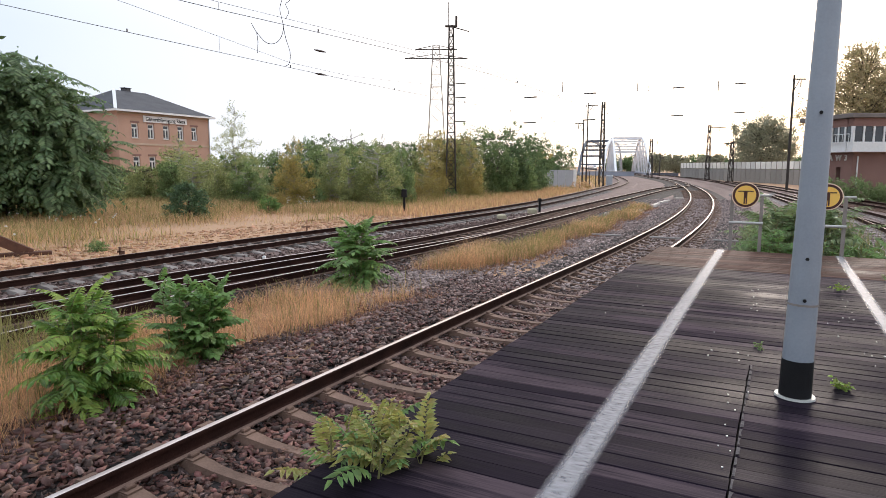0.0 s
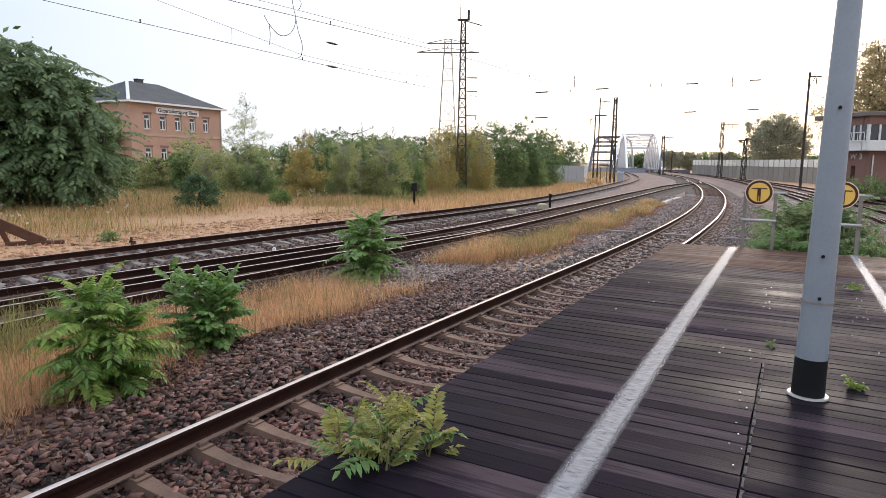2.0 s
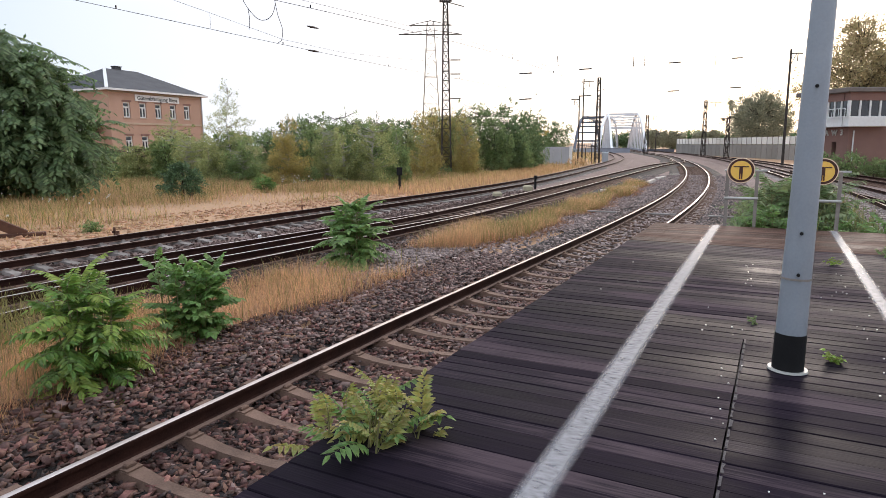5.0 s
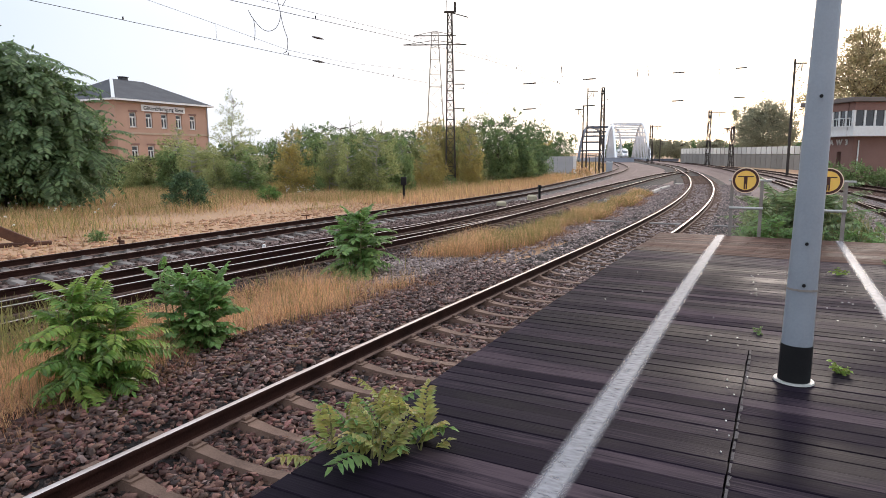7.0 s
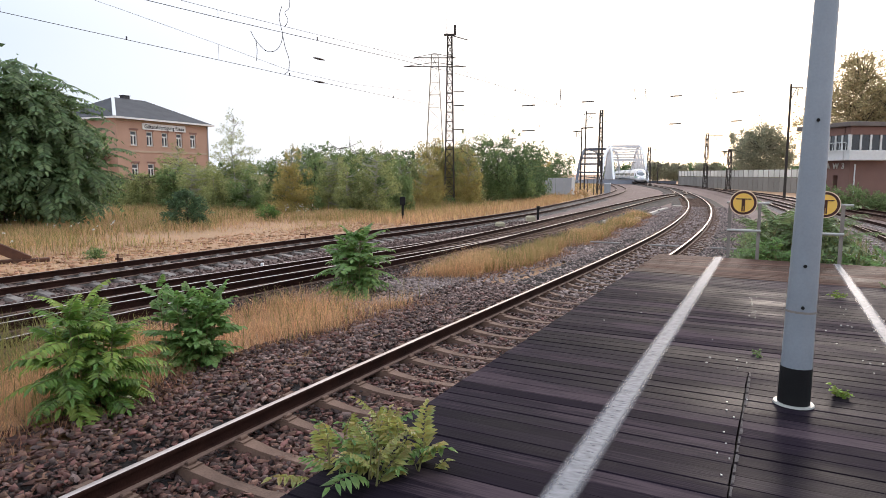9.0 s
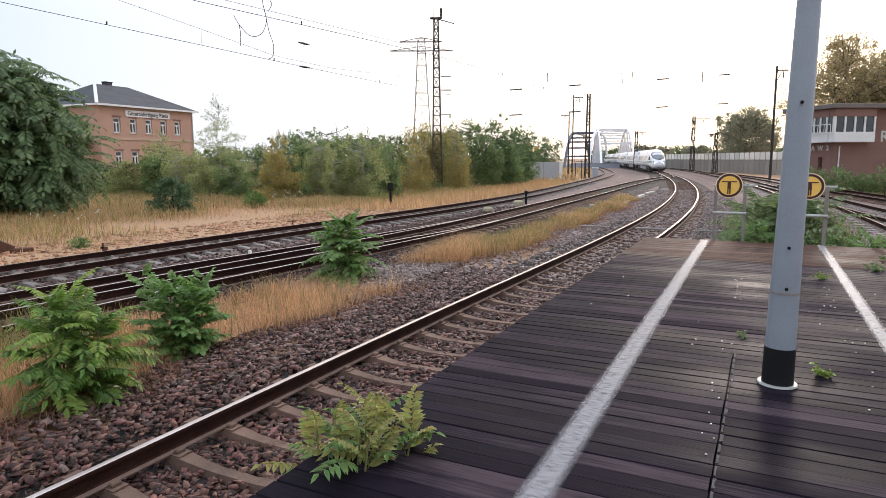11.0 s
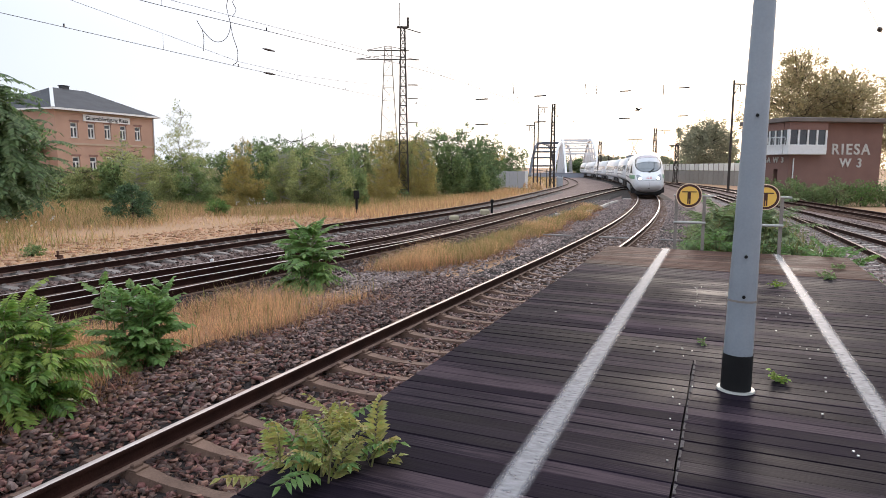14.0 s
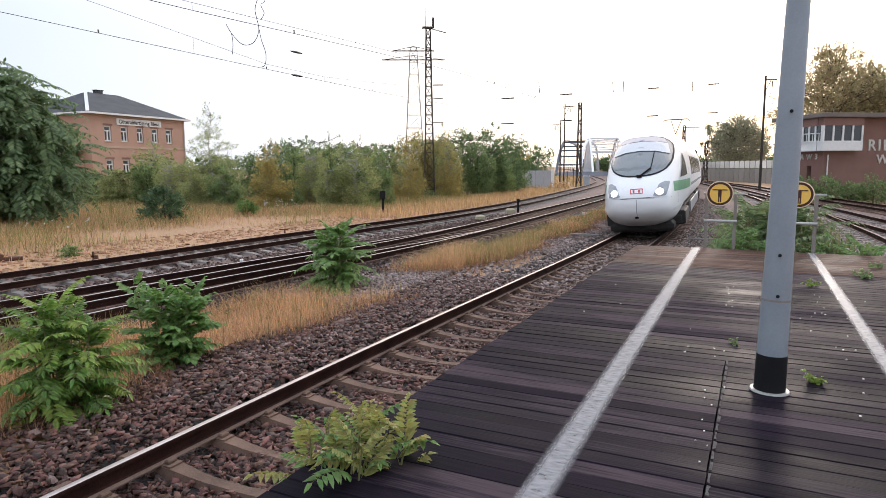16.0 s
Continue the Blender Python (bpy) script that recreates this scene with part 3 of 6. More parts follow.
def fast_mesh(name, v, f, mats, smooth=False):
    """A mesh from arrays: v (n, 3), f (m, k), all faces of k corners."""
    v, f = np.asarray(v, np.float32), np.asarray(f, np.int32)
    me = bpy.data.meshes.new(name)
    k = f.shape[1]
    me.vertices.add(len(v))
    me.vertices.foreach_set("co", v.ravel())
    me.loops.add(f.size)
    me.loops.foreach_set("vertex_index", f.ravel())
    me.polygons.add(len(f))
    me.polygons.foreach_set("loop_start", np.arange(0, f.size, k, dtype=np.int32))
    me.polygons.foreach_set("loop_total", np.full(len(f), k, np.int32))
    for m in mats:
        me.materials.append(M[m])
    me.update(calc_edges=True)
    return me


def unit(a):
    return a / np.maximum(np.linalg.norm(a, axis=-1, keepdims=True), 1e-9)


def leaves(pos, along, size, rng, wid=0.45, curl=0.25):
    """Rhombic folded leaves at pos that point along; quads."""
    n = len(pos)
    along = unit(along)
    side = unit(np.cross(along, rng.normal(0, 1, (n, 3))))
    nor = np.cross(side, along)
    s = size[:, None]
    base = pos
    tip = pos + along * s - nor * s * curl
    a = pos + along * s * 0.45 + side * s * wid * 0.5
    b = pos + along * s * 0.45 - side * s * wid * 0.5
    v = np.stack([base, a, tip, b], 1).reshape(-1, 3)
    return v, np.arange(4 * n).reshape(n, 4)


def crown(rng, blobs, n, size, per=24, spread=0.3, up=0.1):
    """Leaf clumps through a set of ellipsoids (cx, cy, cz, rx, ry, rz), thicker towards the outside."""
    bl = np.array(blobs, float)
    vol = bl[:, 3] * bl[:, 4] * bl[:, 5]
    m = max(1, n // per)
    pick = rng.choice(len(bl), m, p=vol / vol.sum())
    d = unit(rng.normal(0, 1, (m, 3)))
    r = rng.uniform(0.15, 1.08, (m, 1)) ** 0.45
    c = bl[pick, :3] + d * r * bl[pick, 3:]
    clump_r = spread * bl[pick, 3:].min(1)[:, None] * rng.uniform(0.5, 1.3, (m, 1))
    cc, rr, dd = np.repeat(c, per, 0), np.repeat(clump_r, per, 0), np.repeat(d, per, 0)
    pos = cc + rng.normal(0, 0.55, (m * per, 3)) * rr
    along = dd * 0.6 + rng.normal(0, 0.6, (m * per, 3)) + [0, 0, up]
    return leaves(pos, along, size * rng.uniform(0.6, 1.4, m * per), rng)


def tree(name, label, at, height, blobs, n, size, material, trunk="bark", seed=1, trunk_r=0.12, category="tree", per=24, spread=0.3, group="", bare=0.5):
    """A tree with a tapered trunk, limbs that run to the crown's parts, and a crown of leaf clumps; blobs are in the tree's own space."""
    rng = np.random.default_rng(seed)
    e = thing(name, label, category, group, at=pose(*at))
    b = Build()
    top = height * 0.88
    pts = [(0.02 * height * math.sin(k * 1.7 + seed) * k / 6, 0.02 * height * math.cos(k * 1.3 + seed) * k / 6, -0.2 + (top + 0.2) * k / 6) for k in range(7)]
    b.tube(pts, [trunk_r * (1 - 0.85 * k / 6) for k in range(7)], 7)
    for (cx, cy, cz, rx, ry, rz) in blobs:
        for q in range(3):
            z0 = max(0.15 * height, cz - rz * rng.uniform(0.4, 1.1))
            k = min(5.99, max(0, (z0 + 0.2) / (top + 0.2) * 6))
            p0 = Vector(pts[int(k)]).lerp(Vector(pts[int(k) + 1]), k % 1)
            p2 = Vector((cx + rng.uniform(-0.7, 0.7) * rx, cy + rng.uniform(-0.7, 0.7) * ry, cz + rng.uniform(0, 0.8) * rz))
            mid = p0.lerp(p2, 0.5) + Vector((0, 0, -0.06 * (p2 - p0).length))
            b.tube([p0, mid, p2], [trunk_r * 0.4, trunk_r * 0.25, trunk_r * 0.07], 5)
    part("trunk", b, trunk, e, smooth=True)
    v, f = crown(rng, blobs, n, size, per, spread)
    o = new("crown", fast_mesh("crown", v, f, [material]))
    o.parent = e
    return e


def frond(length, pairs, leaf_len, leaf_w, droop=0.5, seed=0, lift=0.25):
    """A feathered leaf along +y: stalk and paired leaflets."""
    rng = random.Random(seed)
    b = Build()
    def at(s):
        return Vector((0, length * s * (1 - 0.12 * droop * s), length * (lift * s - droop * s * s)))
    b.tube([at(k / 6) for k in range(7)], [0.006 * (1 - 0.8 * k / 6) * max(length, 0.4) for k in range(7)], 4, mi=1)
    for k in range(pairs + 1):
        s = 0.22 + 0.76 * k / pairs
        p = at(s)
        fwd = (at(min(1, s + 0.05)) - at(s - 0.05)).normalized()
        up = Vector((1, 0, 0)).cross(fwd)
        size = leaf_len * (1 - 0.55 * max(0, s - 0.45)) * (0.7 + 0.3 * min(1, s * 2.5))
        for sd in ((-1, 1) if k < pairs else (0,)):
            a = (Vector((sd, 0, 0)) * 0.88 + fwd * (0.42 if sd else 1) - up * 0.22 + Vector((rng.uniform(-0.12, 0.12), rng.uniform(-0.12, 0.12), rng.uniform(-0.15, 0.1)))).normalized()
            w = a.cross(up).normalized()
            n = w.cross(a)
            L, W = size * rng.uniform(0.85, 1.12), leaf_w * rng.uniform(0.85, 1.15)
            v = [p, p + a * L * 0.3 + w * W * 0.5 + n * 0.006, p + a * L * 0.65 + w * W * 0.38 - n * L * 0.03, p + a * L - n * L * 0.16, p + a * L * 0.65 - w * W * 0.38 - n * L * 0.03, p + a * L * 0.3 - w * W * 0.5 + n * 0.006, p + a * L * 0.34 - n * 0.008, p + a * L * 0.67 - n * (L * 0.05)]
            b.add(v, [(0, 1, 6), (1, 2, 7, 6), (2, 3, 7), (0, 6, 5), (6, 7, 4, 5), (7, 3, 4)])
    return b


def feather_plant(name, label, at, height, stems, fronds, length, leaf, material, seed=1, spread=0.3, droop=0.5, pairs=9, lean=(0, 0), second=None, rise=0.0):
    """A young feather-leaved shrub: stems with whorls of fronds, each frond a part."""
    rng = random.Random(seed)
    e = thing(name, label, "plant", "young feather-leaved shrubs", at=pose(*at))
    shapes = []
    for k in range(4):
        b = frond(length * (0.8 + 0.15 * k), pairs + k % 2, leaf[0], leaf[1], droop * (0.8 + 0.15 * k), seed * 7 + k)
        shapes.append(mesh("frond", b.v, b.f, [second if second and k == 3 else material, "stem"], b.i))
    for s in range(stems):
        a = rng.uniform(0, 6.28)
        bx, by = spread * math.cos(a) * rng.uniform(0.1, 1), spread * math.sin(a) * rng.uniform(0.1, 1)
        h = height * rng.uniform(0.6, 0.86)
        tx, ty = bx * 1.5 + lean[0] * h, by * 1.5 + lean[1] * h
        pts = [Vector((bx + (tx - bx) * k / 5, by + (ty - by) * k / 5, -0.15 + (h + 0.15) * k / 5)) for k in range(6)]
        part("stem", Build().tube(pts, [0.014 * (1 - 0.7 * k / 5) for k in range(6)], 5), "stem", e)
        for k in range(fronds):
            q = 0.18 + 0.82 * (k + rng.uniform(0, 0.8)) / fronds
            q = min(q, 1)
            p = pts[0].lerp(pts[-1], q)
            az = k * 137.5 + rng.uniform(-25, 25) + s * 60
            o = new("frond", rng.choice(shapes))
            o.parent = e
            sc = (0.65 + 0.5 * math.sin(math.pi * min(1, q * 0.85 + 0.1))) * rng.uniform(0.85, 1.1)
            o.matrix_basis = pose(*p, -8 + 62 * q**2 + rng.uniform(-12, 12), 0, 0)
            o.matrix_basis = Matrix.Translation(p) @ Matrix.Rotation(radians(az), 4, "Z") @ Matrix.Rotation(radians(rise - 5 + 60 * q**2 + rng.uniform(-14, 14)), 4, "X") @ Matrix.Rotation(radians(rng.uniform(-15, 15)), 4, "Y") @ Matrix.Scale(sc, 4)
    return e


def grass(name, label, pts, height, width, material, seed=1, lean=0.35, category="grass"):
    """Bent blades at the points; one object."""
    rng = np.random.default_rng(seed)
    n = len(pts)
    h = height * rng.uniform(0.45, 1.25, n) if np.isscalar(height) else height * rng.uniform(0.6, 1.2, n)
    az = rng.uniform(0, 2 * np.pi, n)
    d = np.stack([np.cos(az), np.sin(az), 0 * az], 1)
    s = np.stack([-np.sin(az), np.cos(az), 0 * az], 1)
    bend = rng.uniform(0.05, lean, n) * h
    w = (width * rng.uniform(0.6, 1.4, n))[:, None]
    z = np.stack([0 * h, 0 * h, h], 1)
    p = np.asarray(pts)
    v = np.stack([p - s * w / 2, p + s * w / 2, p + 0.6 * z + d * bend[:, None] * 0.4 + s * w * 0.35, p + 0.6 * z + d * bend[:, None] * 0.4 - s * w * 0.35, p + z * 0.97 + d * bend[:, None] + s * w * 0.1, p + z * 0.97 + d * bend[:, None] - s * w * 0.1], 1).reshape(-1, 3)
    base = np.arange(n)[:, None] * 6
    f = np.concatenate([base + [0, 1, 2, 3], base + [3, 2, 4, 5]])
    return tagged(new(name, fast_mesh(name, v, f, [material])), label, category, kind="stuff")


def off_line(line, s_lo, s_hi, o_lo, o_hi, n, rng, z):
    """Random points beside a track: arc lengths from the point nearest the camera, offsets to the right."""
    i0 = int(np.argmin(np.hypot(line[:, 0], line[:, 1])))
    d = unit(np.gradient(line, axis=0))
    s = rng.uniform(s_lo, s_hi, n) * 2 + i0
    i = np.clip(s.astype(int), 0, len(line) - 1)
    o = rng.uniform(o_lo, o_hi, n)
    j = rng.uniform(0, 0.5, n)
    p = line[i] + d[i] * j[:, None] + np.stack([d[i, 1], -d[i, 0]], 1) * o[:, None]
    return np.concatenate([p, np.full((n, 1), z)], 1)


def dist_to(line, p):
    """Each point's distance to a sampled line."""
    out = np.full(len(p), 1e9)
    for q in line[::2]:
        out = np.minimum(out, np.hypot(p[:, 0] - q[0], p[:, 1] - q[1]))
    return out


def stones(name, label, pts, size, material, seed=1):
    """Broken stones: jittered blocks, open underneath, one object."""
    rng = np.random.default_rng(seed)
    n = len(pts)
    cube = np.array([(-1, -1, -1), (1, -1, -1), (1, 1, -1), (-1, 1, -1), (-1, -1, 1), (1, -1, 1), (1, 1, 1), (-1, 1, 1)], float)
    v = cube[None] * rng.uniform(0.15, 1.15, (n, 8, 3)) * (size * rng.uniform(0.5, 1.45, (n, 1, 1))) * rng.uniform([0.9, 0.45, 0.3], [1.4, 0.85, 0.6], (n, 1, 3)) * 0.5
    a, b = rng.uniform(0, 2 * np.pi, n), rng.normal(0, 0.55, n)
    ca, sa, cb, sb = np.cos(a), np.sin(a), np.cos(b), np.sin(b)
    R = np.zeros((n, 3, 3))
    R[:, 0] = np.stack([ca, -sa * cb, sa * sb], 1)
    R[:, 1] = np.stack([sa, ca * cb, -ca * sb], 1)
    R[:, 2] = np.stack([0 * a, sb, cb], 1)
    v = np.einsum("nij,nkj->nki", R, v) + np.asarray(pts)[:, None]
    q = np.array([(4, 5, 6, 7), (0, 1, 5, 4), (1, 2, 6, 5), (2, 3, 7, 6), (3, 0, 4, 7)])
    f = (np.arange(n)[:, None, None] * 8 + q[None]).reshape(-1, 4)
    return tagged(new(name, fast_mesh(name, v.reshape(-1, 3), f, [material])), label, "gravel", kind="stuff")


# ---- ballast stones ----
RNG = np.random.default_rng(3)
BED = -0.235
near = np.concatenate([off_line(LINE_MAIN, -6, 14, -3.3, 1.6, 38000, RNG, BED), off_line(LINE_MAIN, -2, 14, -0.7, 0.9, 9000, RNG, BED)])
near[:, 2] += RNG.uniform(-0.035, 0.035, len(near)) - 0.07 * np.clip((dist_to(LINE_MAIN, near) - 1.9) / 1.4, 0, 1)
near[:, 2] -= 0.042 * (dist_to(LINE_MAIN, near) < 1.35)
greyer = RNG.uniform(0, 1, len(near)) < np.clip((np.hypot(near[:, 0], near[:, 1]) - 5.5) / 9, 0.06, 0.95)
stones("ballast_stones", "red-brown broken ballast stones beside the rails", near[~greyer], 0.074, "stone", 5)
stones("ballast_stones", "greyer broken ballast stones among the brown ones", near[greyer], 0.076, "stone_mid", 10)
gap_s = off_line(LINE_MAIN, 10, 19, -6.3, -3.2, 7000, RNG, -0.3)
gap_s[:, 2] += RNG.uniform(-0.01, 0.03, len(gap_s))
stones("ballast_stones", "grey-brown stones in a bare gap of the grass", gap_s, 0.08, "stone_grey", 9)
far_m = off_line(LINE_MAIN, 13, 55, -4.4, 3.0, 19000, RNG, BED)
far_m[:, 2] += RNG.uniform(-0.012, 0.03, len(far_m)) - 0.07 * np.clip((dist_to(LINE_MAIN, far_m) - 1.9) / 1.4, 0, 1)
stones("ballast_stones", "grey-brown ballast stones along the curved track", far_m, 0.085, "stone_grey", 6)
mid_s = np.concatenate([off_line(LINE_MID, -6, 30, -2.6, 2.4, 12000, RNG, -0.25), off_line(LINE_FAR, -8, 34, -1.4, 2.6, 7500, RNG, -0.235)])
mid_s[:, 2] += RNG.uniform(-0.01, 0.03, len(mid_s))
stones("ballast_stones", "dark grey ballast stones between the older tracks", mid_s, 0.08, "stone_dark", 7)
rt = np.concatenate([off_line(LINE_RIGHT, 8, 45, -1.8, 2.2, 6000, RNG, -0.225), off_line(LINE_SIDE, 12, 36, -1.8, 2.4, 4500, RNG, -0.25)])
rt[:, 2] += RNG.uniform(-0.01, 0.03, len(rt))
stones("ballast_stones", "grey ballast stones beside the pale sleepers", rt, 0.085, "stone_grey", 8)


# ---- grass ----
def strip_grass():
    """Tall straw between the main and the middle track."""
    rng = np.random.default_rng(11)
    p = off_line(LINE_MAIN, -2, 42, -6.2, -2.75, 130000, rng, -0.3)
    dm, dn = dist_to(LINE_MID, p), dist_to(LINE_MAIN, p)
    keep = (dm > 2.35) & (dn > 2.9 + 0.35 * np.sin(p[:, 1] * 0.9) + 0.2 * np.sin(p[:, 1] * 2.3))
    nz = np.array([noise.noise((x * 0.55, y * 0.4, 3)) for x, y in p[:, :2]])
    dens = np.where((p[:, 1] > 12.9) & (p[:, 1] < 16.2), 0.03, 1.0) * np.clip(0.65 + nz * 1.3, 0.05, 1)
    keep &= rng.uniform(0, 1, len(p)) < dens
    p = p[keep]
    h = np.where(p[:, 1] > 16, 0.5, 0.42) * np.clip(0.9 + 0.8 * nz[keep], 0.35, 1.3)
    grass("straw_grass", "tall straw-coloured dry grass between the tracks", p, h * 0.8, 0.005, "dry_grass", 12, 1.6)
    q = off_line(LINE_MAIN, -2, 42, -6.3, -2.3, 60000, rng, -0.3)
    edge = 2.45 + 0.4 * np.sin(q[:, 1] * 0.9) + 0.25 * np.sin(q[:, 1] * 2.3) + 0.35 * rng.uniform(0, 1, len(q)) ** 2
    q = q[(dist_to(LINE_MAIN, q) > edge) & (dist_to(LINE_MID, q) > 2.2) & ((q[:, 1] < 12.9) | (q[:, 1] > 16.2))]
    grass("low_straw", "low reddish-brown dead grass at the straw's foot", q, 0.16, 0.006, "straw_red", 15, 1.8)
    k = rng.uniform(0, 1, len(p)) < np.where(p[:, 1] > 17, 0.45, 0.07)
    grass("green_weeds", "thin greenish weeds in the dry grass", p[k] + [0, 0, 0.0], 0.42, 0.012, "green_grass", 13, 0.6)
    q = off_line(LINE_MAIN, 0, 6, -6.4, -4.3, 2600, rng, -0.3)
    grass("green_weeds", "tangle of dry and green stalks round the shrub", q, 0.62, 0.011, "green_grass", 14, 0.8)


def field_grass():
    rng = np.random.default_rng(21)
    p = off_line(LINE_FAR, -14, 60, -32, -3.2, 135000, rng, -0.42)
    d = dist_to(LINE_FAR, p)
    nz = np.array([noise.noise((x * 0.16, y * 0.16, 9)) for x, y in p[:, :2]])
    keep = rng.uniform(0, 1, len(p)) < np.clip((d - 2.6) / 7, 0.05, 1) * np.clip(0.75 + nz, 0.15, 1)
    p, nz, d = p[keep], nz[keep], d[keep]
    h = np.clip((d - 2) / 9, 0.18, 1) * 0.46 * np.clip(0.9 + nz * 0.9, 0.3, 1.6)
    grass("field_grass", "sandy dry meadow grass beyond the tracks", p, h, 0.022, "field_grass", 22, 1.5)
    g = (nz > -0.12) & (d > 6)
    grass("green_weeds", "greenish meadow weeds among dry grass", p[g][::3], 0.6, 0.025, "green_grass", 23, 0.9)
    q = off_line(LINE_FAR, 30, 75, -8, -2.6, 8000, rng, -0.42)
    grass("field_grass", "dry grass along the far bend", q, 0.4, 0.03, "field_grass", 24, 0.5)

    q = off_line(LINE_FAR, 70, 190, -22, -2.4, 12000, rng, -0.42)
    grass("field_grass", "dry grass and weeds before the bridges", q, 0.36, 0.045, "field_grass", 26, 1.2)
    grass("green_weeds", "greenish weeds before the bridges", q[::4] + [0.1, 0, 0], 0.5, 0.05, "green_grass", 27, 0.9)
    c = off_line(LINE_FAR, -12, 60, -7.5, -2.2, 7000, rng, -0.42)
    stones("earth_clods", "reddish sandy clods along the far track", c, 0.16, "soil_red", 25)


M["soil_red"] = mat("soil_red", (0.46, 0.25, 0.14), (0.3, 0.165, 0.09), 0.95, scale=2, fine=20, island=0.3, hue=0.01)
strip_grass()
field_grass()


def weeds_behind_platform():
    rng = np.random.default_rng(31)
    pts = []
    while len(pts) < 420:
        u, v = rng.uniform(END + 0.5, END + 13), rng.uniform(-1.0, 2.0)
        if v > -0.3 - 0.03 * (u - END) and v < 1.9 - 0.05 * (u - END):
            pts.append(tuple(uv(u, v, -0.35)))
    pts = np.array(pts)
    nz = np.array([noise.noise((x * 0.4, y * 0.4, 5)) for x, y in pts[:, :2]])
    blobs = [(x, y, z + 0.5 + 0.2 * k, 0.45, 0.45, 0.55 + 0.3 * k) for (x, y, z), k in zip(pts, nz)]
    v, f = crown(rng, blobs, 42000, 0.11, 20, 0.5, 0.3)
    tagged(new("weeds", fast_mesh("weeds", v, f, ["leaf_weed"])), "green weeds growing past the platform's end", "weeds", kind="stuff")
    top = pts[rng.choice(len(pts), 200)] + np.stack([rng.normal(0, 0.3, 200), rng.normal(0, 0.3, 200), rng.uniform(0.7, 1.15, 200)], 1)
    keep = (top[:, 0] * math.cos(PH) - top[:, 1] * math.sin(PH)) > 0.3
    v, f = leaves(np.repeat(top[keep], 5, 0), rng.normal(0, 1, (5 * keep.sum(), 3)), np.full(5 * keep.sum(), 0.035), rng, 0.9)
    tagged(new("white_blossoms", fast_mesh("white_blossoms", v, f, ["petal"])), "small white blossoms on the weeds", "flowers", kind="stuff")
    q = np.array([tuple(uv(rng.uniform(END + 0.4, END + 12), rng.uniform(-0.4, 1.9), -0.4)) for _ in range(6000)])
    grass("weed_stalks", "upright green stalks behind the platform barrier", q[::2], 1.25, 0.014, "green_grass", 33, 0.5)

    q = np.array([(rng.uniform(-22, -14), rng.uniform(22, 31), rng.uniform(-0.1, 0.25)) for _ in range(40)] + [(rng.uniform(-11, -8.5), rng.uniform(42, 46), rng.uniform(-0.1, 0.3)) for _ in range(30)])
    v, f = leaves(np.repeat(q, 5, 0), rng.normal(0, 1, (350, 3)), np.full(350, 0.07), rng, 0.9)
    tagged(new("white_blossoms", fast_mesh("white_blossoms", v, f, ["petal"])), "scattered white blossoms in the dry meadow", "flowers", kind="stuff")


weeds_behind_platform()
feather_plant("tree_of_heaven", "bright green feather-leaved young tree between tracks", (-4.0, 7.0, -0.35), 1.5, 10, 15, 0.46, (0.145, 0.04), "leaf_sapling", 3, 0.24, 0.5, 11, (0.03, 0.0), "leaf_fresh", 8)
feather_plant("tree_of_heaven", "small green sapling with dense leaves in straw", (-3.55, 8.75, -0.35), 1.42, 12, 16, 0.3, (0.125, 0.072), "leaf_green", 5, 0.32, 0.25, 5)
feather_plant("tree_of_heaven", "bushy green young tree beside the turnout rails", (-1.85, 14.1, -0.35), 1.62, 8, 13, 0.68, (0.19, 0.07), "leaf_green", 8, 0.36, 0.45, 9)
feather_plant("tree_of_heaven", "yellow-green and reddish seedling at the platform edge", (-0.46, 3.42, 0.26), 0.84, 13, 8, 0.3, (0.09, 0.029), "leaf_autumn", 16, 0.25, 0.5, 8, (0.1, -0.06), "leaf_green", 24)
feather_plant("tree_of_heaven", "dark green feathery shrub behind the barrier", tuple(uv(END + 1.9, 0.3, -0.4)), 2.45, 9, 13, 0.9, (0.24, 0.06), "leaf_weed", 12, 0.45, 0.35, 10)
feather_plant("tree_of_heaven", "low fern-like plant behind the barrier", tuple(uv(END + 0.7, -0.2, 0.0)), 1.25, 7, 10, 0.55, (0.15, 0.05), "leaf_green", 14, 0.4, 0.5, 8)
feather_plant("tree_of_heaven", "low leafy weed behind the second barrier", tuple(uv(END + 0.9, 1.1, -0.1)), 1.2, 8, 9, 0.45, (0.12, 0.05), "leaf_green", 15, 0.5, 0.5, 7)


def deck_weed(at, label, r, n, leaf, seed, material="leaf_fresh"):
    rng = random.Random(seed)
    e = thing("deck_weed", label, "weed", "weeds in the deck", at=pose(*at))
    b = frond(leaf, 2, leaf * 0.55, leaf * 0.34, 0.5, seed, 0.6)
    me = mesh("sprig", b.v, b.f, [material, "stem"], b.i)
    for k in range(n):
        o = new("sprig", me)
        o.parent = e
        o.matrix_basis = Matrix.Translation((rng.uniform(-r, r) * 0.4, rng.uniform(-r, r) * 0.4, -0.01)) @ Matrix.Rotation(k * 2.4, 4, "Z") @ Matrix.Rotation(rng.uniform(0.1, 1.2), 4, "X") @ Matrix.Scale(rng.uniform(0.7, 1.2), 4)


feather_plant("tree_of_heaven", "tall dark sumac-like plant behind the lamp post", tuple(uv(END + 2.6, 0.55, -0.4)), 2.3, 8, 12, 0.95, (0.24, 0.06), "leaf_weed", 17, 0.5, 0.4, 10)
feather_plant("tree_of_heaven", "dense green weed at the deck's far corner", tuple(uv(END + 0.8, 1.9, -0.3)), 1.35, 9, 11, 0.55, (0.16, 0.06), "leaf_green", 18, 0.55, 0.4, 8)


